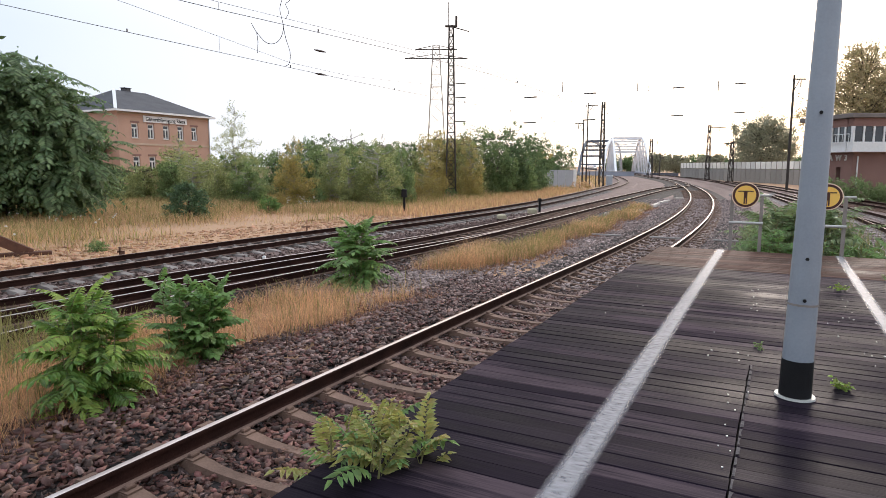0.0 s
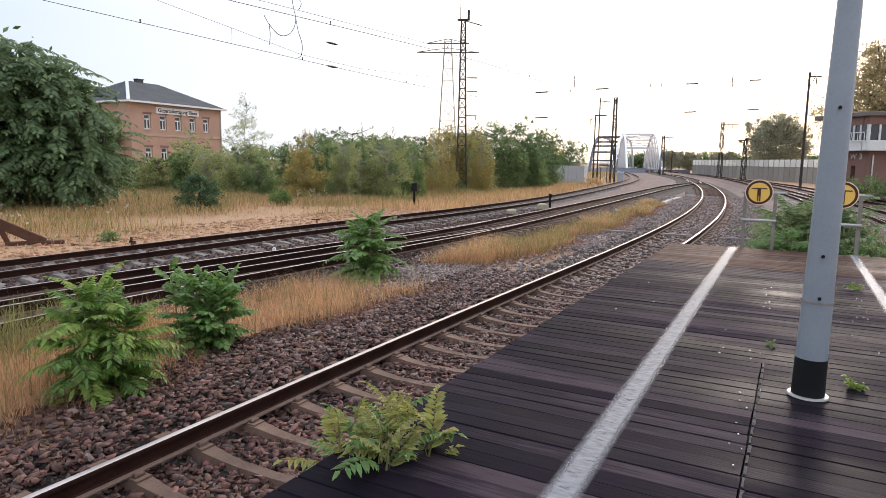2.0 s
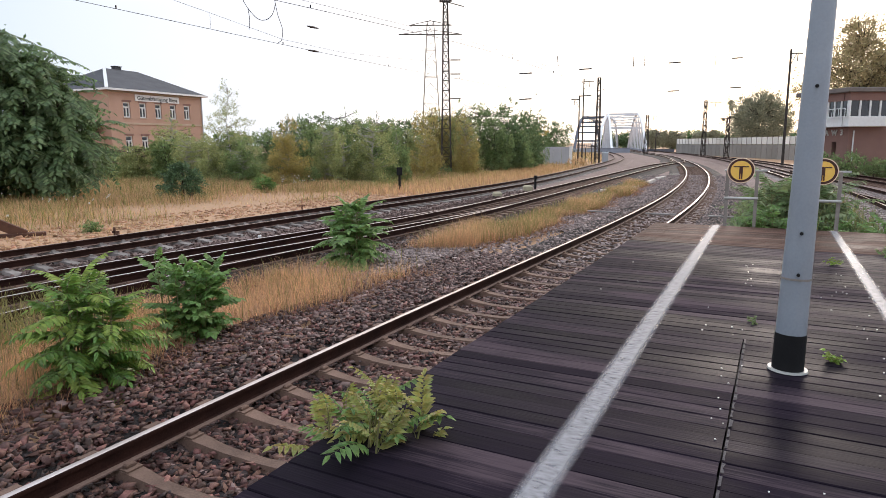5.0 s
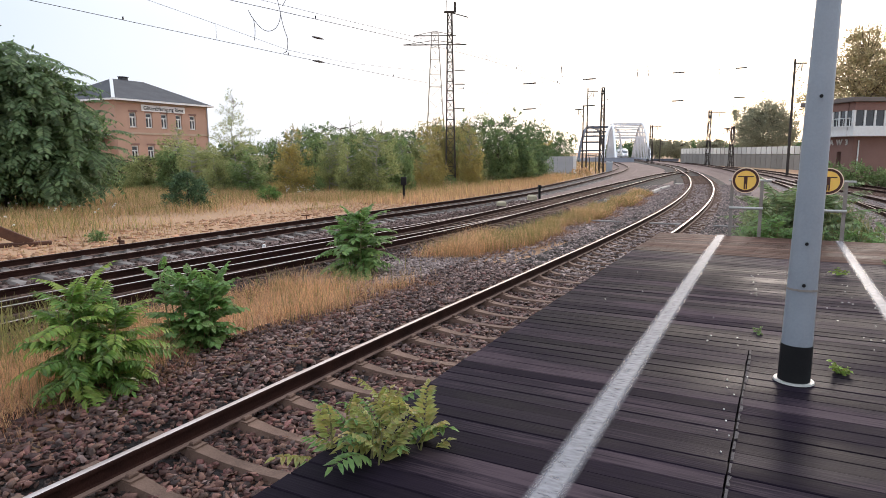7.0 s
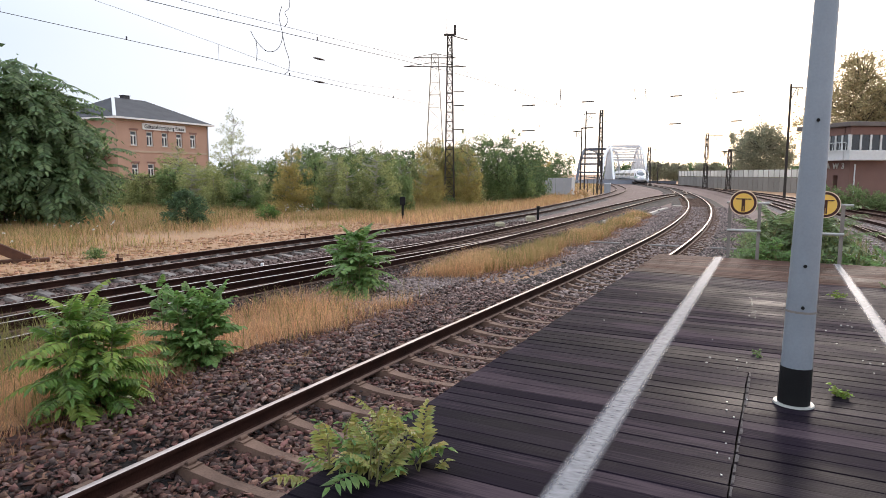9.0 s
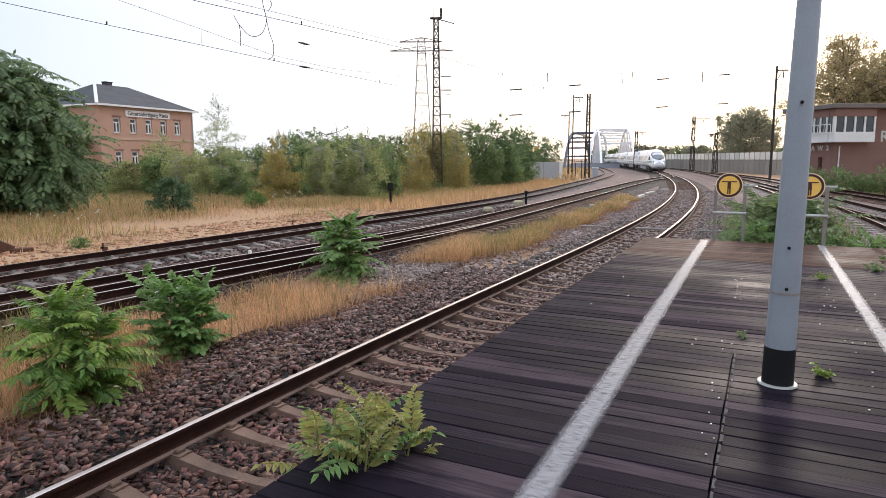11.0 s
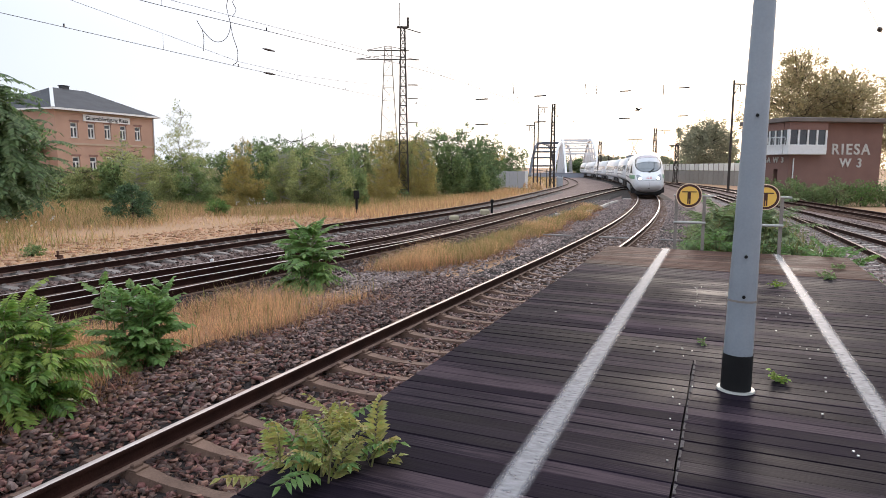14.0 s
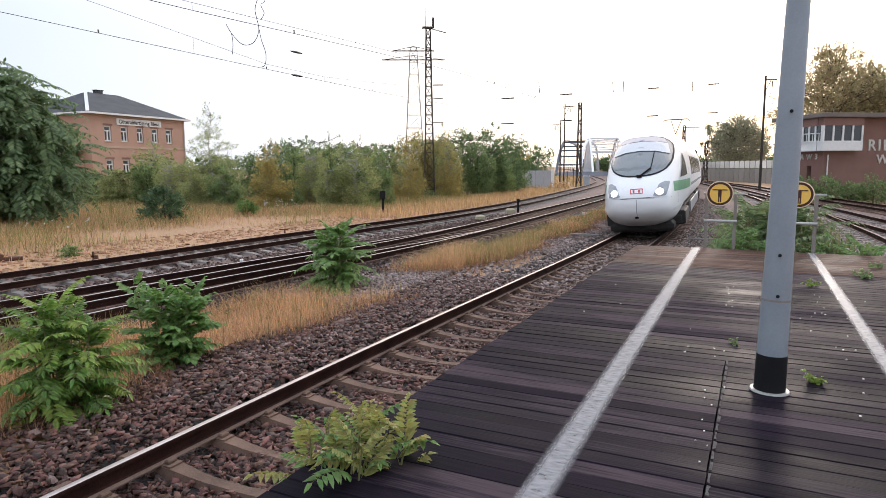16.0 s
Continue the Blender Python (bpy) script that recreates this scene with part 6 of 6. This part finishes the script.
def deck_details():
    rng = random.Random(8)
    e = thing("deck_fittings", "pale worn fittings and specks on the deck boards", "fittings")
    e["kind"] = "stuff"
    b = Build()
    for k in range(70):
        u, v = rng.uniform(2.5, 9.5), rng.choice([rng.gauss(0.75, 0.06), rng.gauss(-0.2, 0.05), rng.uniform(-1.8, 1.8), rng.gauss(1.0, 0.25)])
        p = uv(u, v, PLAT_Z + 0.002)
        b.tube([p, p + Vector((0, 0, 0.005))], rng.uniform(0.004, 0.009), 6)
    part("specks", b, "white", e)


deck_details()


def small_things():
    def post(name, at, h, w, mm, label, cat, top=None):
        e = thing(name, label, cat, at=pose(*at))
        part("post", Build().box((0, 0, h / 2), (w, w, h), bev=w * 0.15), mm, e)
        if top:
            part(top[0], Build().box((0, -0.05, h - top[2] / 2), (top[1], 0.22, top[2]), bev=0.03), top[3], e)
    post("dwarf_signal", (-2.3, 39.6, -0.42), 1.4, 0.14, "black", "small black dwarf signal beside the far track", "signal", ("signal_head", 0.34, 0.5, "black"))
    post("marker_post", (5.75, 36.9, -0.3), 0.85, 0.12, "black", "dark marker post between two tracks", "post", ("cap", 0.18, 0.2, "black"))
    post("marker_post", (-4.95, 17.55, -0.25), 0.17, 0.08, "white", "short white marker stub between the tracks", "post")
    post("cable_box", (3.05, 31.8, -0.3), 0.3, 0.46, "tie_yellow", "low cream-coloured cable box between tracks", "box")
    post("cable_box", (5.15, 35.7, -0.3), 0.36, 0.5, "tie_yellow", "low cream-coloured cable box between tracks", "box")
    post("relay_cabinet", (22.6, 85.5, -0.42), 1.6, 0.7, "grey_paint", "grey relay cabinet beside the lattice mast", "cabinet", ("roof", 0.9, 0.12, "white"))
    post("fence_post", (19.6, 84.0, -0.42), 2.2, 0.08, "mast_steel", "thin dark post in dry grass", "post")
    post("fence_post", (20.9, 86.0, -0.42), 2.6, 0.08, "mast_steel", "thin dark post in dry grass", "post")
    e = thing("point_lever", "small rusty point lever beside the far track", "lever", at=pose(-9.35, 18.3, -0.42))
    part("stem", Build().box((0, 0, 0.25), (0.05, 0.05, 0.5)), "rust", e)
    part("handle", Build().box((0.03, 0, 0.36), (0.2, 0.05, 0.06)).box((0.08, 0, 0.29), (0.09, 0.07, 0.1), bev=0.02), "rust", e)
    e = thing("point_lever", "small rusty point lever beside the far track", "lever", at=pose(-5.7, 26.8, -0.42))
    part("stem", Build().box((0, 0, 0.15), (0.05, 0.05, 0.3)), "rust", e)
    part("handle", Build().box((-0.05, 0, 0.27), (0.35, 0.06, 0.05)), "rust", e)
    e = thing("buffer_stop", "rusty steel buffer stop lying in dry grass", "buffer stop", at=pose(-13.75, 19.75, -0.42, 0, 0, 28))
    part("beam", Build().bar((-1.2, 0, 1.15), (0.75, 0, 0.05), 0.2, 0.3), "rust", e)
    part("brace", Build().bar((-0.5, 0, 0.75), (-0.2, 0, 0), 0.14), "rust", e)
    part("foot", Build().box((0.5, 0, 0.06), (1.6, 0.25, 0.12), bev=0.02), "rust", e)
    covers = [(9.5, 34.7, 1.0, 0), (10.5, 35.2, 2.3, 58), (11.8, 37.4, 2.3, 61), (14.6, 43.1, 3.3, 64), (16.6, 47.0, 3.2, 60), (19.4, 51.6, 0.7, 10)]
    for x, y, L, rz in covers:
        e = thing("trough_cover", "pale concrete cable trough cover on the ballast", "cable trough", "trough covers", at=pose(x, y, -0.2, 0, 0, rz))
        part("cover", Build().box((0, 0, 0.02), (L, 0.22, 0.1), bev=0.012), "tie_pale", e)
        part("channel", Build().box((0, 0, -0.1), (L + 0.02, 0.36, 0.12)), "concrete", e)
    for s in (24.2,):
        i0 = int(np.argmin(np.hypot(LINE_MAIN[:, 0], LINE_MAIN[:, 1])))
        for t, off in ((0, 0), (0, -2.2), (0, 2.1)):
            p = LINE_MAIN[i0 + int(s * 2)]
            d = LINE_MAIN[i0 + int(s * 2) + 1] - p
            d = d / np.hypot(*d)
            e = thing("cable_crossing", "pale narrow cable duct crossing the track", "cable duct", "cable ducts", at=pose(p[0] + d[1] * off, p[1] - d[0] * off, -0.175, 0, 0, math.degrees(math.atan2(-d[0], d[1]))))
            part("duct", Build().box((0, 0, 0), (1.25 if off == 0 else 1.1, 0.09, 0.05), bev=0.01), "concrete", e)
    e = thing("abutment_wall", "dark parapet wall by the bridge approach", "wall", at=pose(65.5, 188.5, -0.42, 0, 0, -18))
    part("parapet", Build().box((0, 0, 0.35), (9, 0.5, 0.9)), "bridge_dark", e)
    part("coping", Build().box((0, 0, 0.85), (9.2, 0.7, 0.1)), "concrete", e)
    e = thing("abutment_wall", "grey parapet wall between the bridges", "wall", at=pose(47.5, 179, -0.42, 0, 0, -15))
    part("parapet", Build().box((0, 0, 0.5), (13, 0.5, 1.6)), "bridge_grey", e)
    part("coping", Build().box((0, 0, 1.34), (13.2, 0.7, 0.1)), "concrete", e)


small_things()


# ---- train ----
M["train_white"] = mat("train_white", (0.84, 0.85, 0.86), (0.8, 0.81, 0.82), 0.3, scale=0.8, fine=12, bump=0.02, spec=0.5)
M["train_grey"] = mat("train_grey", (0.3, 0.31, 0.33), (0.2, 0.21, 0.22), 0.6, scale=1.5, fine=20, bump=0.05)
M["underframe"] = mat("underframe", (0.035, 0.032, 0.03), (0.022, 0.02, 0.02), 0.8, scale=3, fine=30)
# glass greyed: part of the reflected sky is put into its colour
M["screen"] = mat("screen", (0.16, 0.18, 0.195), (0.13, 0.15, 0.16), 0.08, scale=1, fine=5, bump=0, spec=1.0)
M["screen_tint"] = mat("screen_tint", (0.46, 0.42, 0.47), (0.4, 0.37, 0.42), 0.15, scale=1, fine=5, bump=0, spec=0.8)
# pale patch colour stands for sky reflected in the windscreen
M["screen_pale"] = mat("screen_pale", (0.62, 0.64, 0.67), (0.54, 0.57, 0.6), 0.12, scale=1, fine=5, bump=0, spec=0.8)
M["lens_grey"] = mat("lens_grey", (0.3, 0.33, 0.36), (0.2, 0.22, 0.25), 0.15, scale=6, fine=20, bump=0, spec=0.8)
M["train_window"] = mat("train_window", (0.12, 0.13, 0.14), (0.09, 0.1, 0.11), 0.1, scale=0.5, fine=4, bump=0, spec=0.8)
M["train_green"] = mat("train_green", (0.12, 0.36, 0.2), (0.1, 0.32, 0.17), 0.35, bump=0)
M["train_red"] = mat("train_red", (0.6, 0.04, 0.05), (0.55, 0.03, 0.04), 0.35, bump=0)
glow = bpy.data.materials.new("headlight_glow")
glow.use_nodes = True
glow.node_tree.nodes["Principled BSDF"].inputs["Emission Color"].default_value = (1, 0.97, 0.9, 1)
glow.node_tree.nodes["Principled BSDF"].inputs["Emission Strength"].default_value = 6
M["glow"] = glow

CAR = 26.4
# distance from the nose tip: half width, underside, roof, height of the widest line, roundness
NOSE = np.array([
    (0.00, 0.40, 0.98, 1.32, 1.16, 2.2), (0.06, 0.64, 0.84, 1.48, 1.15, 2.4), (0.18, 0.84, 0.72, 1.64, 1.14, 2.5), (0.40, 0.99, 0.58, 1.84, 1.13, 2.6), (0.75, 1.09, 0.45, 2.08, 1.13, 2.7), (1.20, 1.18, 0.36, 2.42, 1.16, 2.7),
    (1.80, 1.265, 0.33, 2.84, 1.2, 2.7), (2.40, 1.325, 0.42, 3.20, 1.28, 2.6), (3.10, 1.375, 0.58, 3.50, 1.36, 2.6), (4.00, 1.41, 0.66, 3.72, 1.44, 2.7), (5.20, 1.425, 0.68, 3.85, 1.5, 2.8), (7.0, 1.425, 0.68, 3.9, 1.52, 2.9), (CAR, 1.425, 0.68, 3.9, 1.52, 2.9)])


def section(d):
    return [float(np.interp(d, NOSE[:, 0], NOSE[:, k])) for k in range(1, 6)]


def ring_at(d, y, n=44):
    w, zb, zt, c, e = section(d)
    out = []
    for k in range(n):
        a = 2 * math.pi * k / n
        ca, sa = math.cos(a), math.sin(a)
        x = w * math.copysign(abs(ca) ** (2 / e), ca)
        z = c + (zt - c if sa > 0 else c - zb) * math.copysign(abs(sa) ** (2 / e), sa)
        if z > 2.0:
            x *= 1 - 0.045 * min(1.0, (z - 2.0) / 1.6)
        out.append((x, y, z))
    return out


def depth_at(x, z):
    """How far behind the tip the skin lies at (x, z), seen from the front."""
    lo, hi = 0.0, 9.0
    for _ in range(26):
        d = (lo + hi) / 2
        w, zb, zt, c, e = section(d)
        if z > 2.0:
            w *= 1 - 0.045 * min(1.0, (z - 2.0) / 1.6)
        h = zt - c if z > c else c - zb
        if (abs(x) / w) ** e + (abs(z - c) / h) ** e <= 1:
            hi = d
        else:
            lo = d
    return hi


def side_at(d, z):
    w, zb, zt, c, e = section(d)
    h = zt - c if z > c else c - zb
    x = w * max(0.0, 1 - (abs(z - c) / h) ** e) ** (1 / e)
    return x * (1 - 0.045 * min(1.0, max(0, z - 2.0) / 1.6))


def nose_patch(outline, proud=0.012, rings=6, fine=0):
    """A patch on the nose: outline of (x, z) round its middle."""
    cx, cz = sum(p[0] for p in outline) / len(outline), sum(p[1] for p in outline) / len(outline)
    if fine:
        outline = [(a[0] + (c[0] - a[0]) * k / fine, a[1] + (c[1] - a[1]) * k / fine) for a, c in zip(outline, outline[1:] + outline[:1]) for k in range(fine)]
    n = len(outline)
    b = Build()
    vs = [(cx, CAR / 2 - depth_at(cx, cz) + proud, cz)]
    for r in range(1, rings + 1):
        for x, z in outline:
            px, pz = cx + (x - cx) * r / rings, cz + (z - cz) * r / rings
            vs.append((px, CAR / 2 - depth_at(px, pz) + proud, pz + (proud if pz > 2.3 else 0)))
    fs = [(0, 1 + k, 1 + (k + 1) % n) for k in range(n)]
    for r in range(rings - 1):
        o = 1 + r * n
        fs += [(o + k, o + n + k, o + n + (k + 1) % n, o + (k + 1) % n) for k in range(n)]
    return b.add(vs, fs)


def side_patch(corners, sx, proud=0.012, nd=8, nz=4):
    """A patch on a flank: four corners (distance behind the tip, height)."""
    b = Build()
    (d0, z0), (d1, z1), (d2, z2), (d3, z3) = corners
    vs = []
    for i in range(nd + 1):
        for j in range(nz + 1):
            s, t = i / nd, j / nz
            d = (1 - t) * ((1 - s) * d0 + s * d1) + t * ((1 - s) * d3 + s * d2)
            z = (1 - t) * ((1 - s) * z0 + s * z1) + t * ((1 - s) * z3 + s * z2)
            vs.append((sx * (side_at(d, z) + proud), CAR / 2 - d, z))
    fs = [(i * (nz + 1) + j, (i + 1) * (nz + 1) + j, (i + 1) * (nz + 1) + j + 1, i * (nz + 1) + j + 1) for i in range(nd) for j in range(nz)]
    return b.add(vs, fs)


def oval(cx, cz, rx, rz_up, rz_down, n=32, p=2.6):
    out = []
    for k in range(n):
        a = 2 * math.pi * k / n
        ca, sa = math.cos(a), math.sin(a)
        out.append((cx + rx * math.copysign(abs(ca) ** (2 / p), ca) * (1 if sa > 0 else 1 - 0.12 * sa * sa), cz + (rz_up if sa > 0 else rz_down) * math.copysign(abs(sa) ** (2 / p), sa)))
    return out


def car(front):
    e = thing("train_car", "white leading car of a streamlined electric express train" if front else "white passenger car of a streamlined express train", "train car", "express train")
    ds = sorted({*NOSE[:, 0], 0.03, 0.11, 0.28, 0.55, 0.95, 1.5, 1.65, 1.95, 2.1, 2.25, 2.55, 2.7, 2.85, 3.3, 3.5, 3.75}) if front else [8.0, CAR + 8 - 0.5]
    b = Build()
    n = 72 if front else 44
    for d in ds:
        y = CAR / 2 - d if front else CAR / 2 - (d - 8.0) - 0.25
        b.v += ring_at(min(d, CAR), y, n)
    for k in range(len(ds) - 1):
        b.f += [(k * n + j, k * n + (j + 1) % n, (k + 1) * n + (j + 1) % n, (k + 1) * n + j) for j in range(n)]
    b.f += [tuple(range(n))[::-1], tuple((len(ds) - 1) * n + j for j in range(n))]
    b.i = [0] * len(b.f)
    body = part("body", b, "train_white", e, smooth=True)
    off = 8.0 if front else 1.2
    for sx in (-1, 1):
        k, d = 0, off
        while d + 1.9 < CAR - 1.0:
            part("window", side_patch([(d, 1.95), (d + 1.75, 1.95), (d + 1.75, 2.75), (d, 2.75)], sx, 0.012, 2, 4) if front or d > 7 else flat_window(d, sx), "train_window", body)
            d += 2.0
        part("stripe", side_patch([(7.2 if front else 7.1, 1.5), (CAR - 0.6, 1.5), (CAR - 0.6, 1.62), (7.2 if front else 7.1, 1.62)], sx, 0.008, 2, 1), "train_grey", body, "grey stripe")
        part("skirt", Build().box((sx * 1.33, -0.8, 0.56), (0.06, CAR - 14.5, 0.5), bev=0.02), "train_grey", body, "grey skirt")
        part("door", side_patch([(5.6, 0.85), (6.5, 0.85), (6.5, 2.75), (5.6, 2.75)], sx, 0.006, 3, 6), "train_white", body)
    if front:
        part("screen_seal", nose_patch(oval(0, 2.76, 1.07, 0.68, 0.72, 40, 2.9), 0.018, 10), "black", body, "dark seal round the windscreen")
        part("windscreen", nose_patch(oval(0, 2.76, 1.02, 0.645, 0.67, 40, 2.9), 0.034, 10), "screen", body, "large curved dark windscreen")
        part("lavender_band", nose_patch([(-0.84, 3.13), (-0.5, 3.2), (0, 3.235), (0.5, 3.2), (0.84, 3.13), (0.72, 3.3), (0.45, 3.37), (0, 3.39), (-0.45, 3.37), (-0.72, 3.3)], 0.055, 8, 4), "screen_tint", body, "lavender band along the windscreen's top")
        # sky reflection, painted as a pale patch on the glass
        part("sky_patch", nose_patch([(-0.97, 2.72), (-0.5, 2.84), (0, 2.88), (0.5, 2.84), (0.97, 2.72), (0.86, 3.1), (0.5, 3.18), (0, 3.215), (-0.5, 3.18), (-0.86, 3.1)], 0.055, 8, 4), "screen_pale", body, "pale sky reflection painted on the windscreen")
        # grey patch paints the shadow below the nose's lower edge
        part("lip_shade", nose_patch([(-0.72, 0.56), (0, 0.47), (0.72, 0.56), (0.62, 0.42), (0, 0.36), (-0.62, 0.44)], 0.02, 6, 4), "train_grey", body, "grey shade painted below the nose's edge")
        b = Build()
        y = CAR / 2
        p0, p1, p2 = (-0.05, y - depth_at(-0.05, 2.06) + 0.07, 2.06), (-0.4, y - depth_at(-0.4, 2.3) + 0.09, 2.32), (-0.47, y - depth_at(-0.47, 2.8) + 0.07, 2.86)
        b.tube([p0, p1], 0.028, 6).tube([p1, p2], 0.018, 6).box(p0, (0.16, 0.08, 0.1))
        part("wiper", b, "black", body)
        for sx in (-1, 1):
            hs = [(sx * 0.52, 1.42), (sx * 0.72, 1.39), (sx * 0.9, 1.4), (sx * 0.97, 1.62), (sx * 1.0, 1.84), (sx * 0.86, 1.86), (sx * 0.7, 1.79), (sx * 0.6, 1.6)]
            hl = part("headlight", nose_patch(hs if sx > 0 else hs[::-1], 0.032, 8, 4), "lens_grey", body, "grey glazed headlight housing")
            part("lamp", nose_patch(oval(sx * 0.72, 1.54, 0.115, 0.105, 0.105, 20, 2), 0.048, 4), "glow", hl, "lit headlight")
            part("cab_window", side_patch([(2.1, 1.94), (4.15, 2.0), (4.1, 2.78), (3.85, 2.78)], sx, 0.016), "black", body, "dark angled cab window")
            part("stripe", side_patch([(0.95, 1.5), (6.2, 1.5), (6.2, 1.83), (1.15, 1.83)], sx, 0.012), "train_green", body, "light green stripe")
            # plain white strip along the nose's lower flank, unlit
            part("bumper_strip", side_patch([(0.7, 0.86), (2.3, 0.98), (2.3, 1.07), (0.7, 0.95)], sx, 0.03, 6, 1), "white", body)
        for x0, x1, z0, z1 in ((-0.2, 0.2, 1.64, 1.665), (-0.2, 0.2, 1.5, 1.525), (-0.2, -0.175, 1.525, 1.64), (0.175, 0.2, 1.525, 1.64), (-0.11, -0.06, 1.54, 1.625), (0.06, 0.11, 1.54, 1.625)):
            part("emblem", nose_patch([(x0, z0), (x1, z0), (x1, z1), (x0, z1)], 0.012, 1), "train_red", body, "plain red bars")
        part("seam", nose_patch([(-1.05, 1.345), (-0.5, 1.375), (0.5, 1.375), (1.05, 1.345), (1.05, 1.325), (0.5, 1.352), (-0.5, 1.352), (-1.05, 1.322)], 0.014, 2, 8), "train_grey", body)
        # added dark box: stands for the shadow under the nose, hides the wheels
        part("under_nose_block", Build().box((0, CAR / 2 - 2.3, 0.3), (2.1, 1.9, 0.34), bev=0.1), "underframe", e, "dark block added for the shade under the nose")
        part("coupler_flap", nose_patch(oval(0.02, 0.7, 0.07, 0.06, 0.06, 12, 2), 0.014, 2), "black", body)
        part("bumper_line", nose_patch([(-0.01, 0.62), (0.01, 0.62), (0.01, 1.3), (-0.01, 1.3)], 0.012, 2, 8), "train_grey", body)
    for y in (CAR / 2 - (4.2 if front else 3.5), -CAR / 2 + 3.5):
        bg = part("bogie", Build().box((0, y, 0.42), (2.5, 3.4, 0.34), bev=0.05).box((-1.22, y, 0.5), (0.3, 3.0, 0.5), bev=0.05).box((1.22, y, 0.5), (0.3, 3.0, 0.5), bev=0.05), "underframe", e)
        for q in (-1.3, 1.3):
            for sx in (-1, 1):
                part("wheel", Build().tube([(sx * 0.69, y + q, 0.445), (sx * 0.82, y + q, 0.445)], 0.445, 18), "underframe", bg)
    part("underfloor", Build().box((0, -0.6, 0.45), (2.3, CAR - 14, 0.5), bev=0.05), "underframe", e)
    if not front:
        part("gangway", Build().box((0, CAR / 2, 1.9), (2.3, 0.7, 3.1), bev=0.1), "underframe", e, "dark gangway bellows")
    return e


def flat_window(d, sx):
    return Build().box((sx * (side_at(10, 2.35) + 0.0), CAR / 2 - d - 0.9, 2.35), (0.03, 1.75, 0.8))


def pantograph(e):
    b = Build().bar((-0.5, 6, 3.9), (0, 4.6, 5.0), 0.07).bar((0.5, 6, 3.9), (0, 4.6, 5.0), 0.07).bar((0, 4.6, 5.0), (-0.4, 6.0, 6.05), 0.05).bar((0, 4.6, 5.0), (0.4, 6.0, 6.05), 0.05)
    p = part("pantograph", b, "mast_steel", e, "raised dark pantograph")
    part("contact_strip", Build().bar((-0.85, 6.0, 6.1), (0.85, 6.0, 6.1), 0.08).bar((0.85, 6.0, 6.1), (1.0, 6.0, 5.92), 0.06).bar((-0.85, 6.0, 6.1), (-1.0, 6.0, 5.92), 0.06), "mast_steel", p)
    part("roof_box", Build().box((0, 3.5, 3.95), (1.6, 5, 0.3), bev=0.08), "train_grey", e)


CARS = [car(True)] + [car(False) for _ in range(5)]
pantograph(CARS[1])


def bird():
    e = thing("bird", "small dark bird gliding over the tracks", "bird")
    part("body", Build().tube([(0, 0.16, 0.0), (0, 0.08, 0.01), (0, -0.05, 0), (0, -0.2, 0)], [0.02, 0.05, 0.05, 0.015], 8), "black", e, smooth=True)
    for sx in (-1, 1):
        part("wing", Build().add([(sx * 0.03, 0.07, 0.02), (sx * 0.2, 0.1, 0.12), (sx * 0.38, 0.0, 0.1), (sx * 0.2, -0.03, 0.1), (sx * 0.03, -0.07, 0.02), (sx * 0.2, 0.04, 0.135)], [(0, 1, 5), (1, 2, 5), (2, 3, 5), (3, 4, 5), (4, 0, 5), (4, 3, 2, 1, 0)]), "black", e)
    return e


BIRD = bird()


def nose_at(t):
    """Metres of track between the camera's abeam point and the train's nose: fast on the bridge, braking towards the station."""
    r = min(16 - t, 9.0)
    return 21.3 + 15.6 * r + 0.54 * r * r + 1.7 * max(0.0, r - 3.5) ** 2 + 36 * max(0.0, 7 - t)


def on_track(s):
    i0 = float(np.argmin(np.hypot(LINE_MAIN[:, 0], LINE_MAIN[:, 1])))
    k = np.arange(len(LINE_MAIN))
    return Vector((float(np.interp(i0 + 2 * s, k, LINE_MAIN[:, 0])), float(np.interp(i0 + 2 * s, k, LINE_MAIN[:, 1])), 0))


def motions():
    for n, c in enumerate(CARS):
        rows = []
        for k in range(33):
            t = k * 0.5
            s = nose_at(t) + n * CAR
            a, b = on_track(s + 4.5), on_track(s + CAR - 4.5)
            m = (a + b) / 2
            d = a - b
            lean = float(np.interp(s, [22, 38, 60, 90], [4.0, 2.5, 1.0, 0.0]))
            rows.append((t, pose(m.x, m.y, 0, 0, lean, math.degrees(math.atan2(-d.x, d.y)))))
        walk(c, rows)
    way = [(0, -6, 82, -0.37), (11.4, -6, 82, -0.37), (12.2, 5, 55, 5.0), (13, 11.7, 43.4, 5.5), (14, 14.5, 37.3, 5.8), (14.5, 18.2, 33.4, 6.15), (15, 24, 29, 6.6), (16, 36, 21, 7.6)]
    walk(BIRD, [(t, pose(x, y, z, 0, 0, -150 if t > 11.6 else -160)) for t, x, y, z in way])


motions()
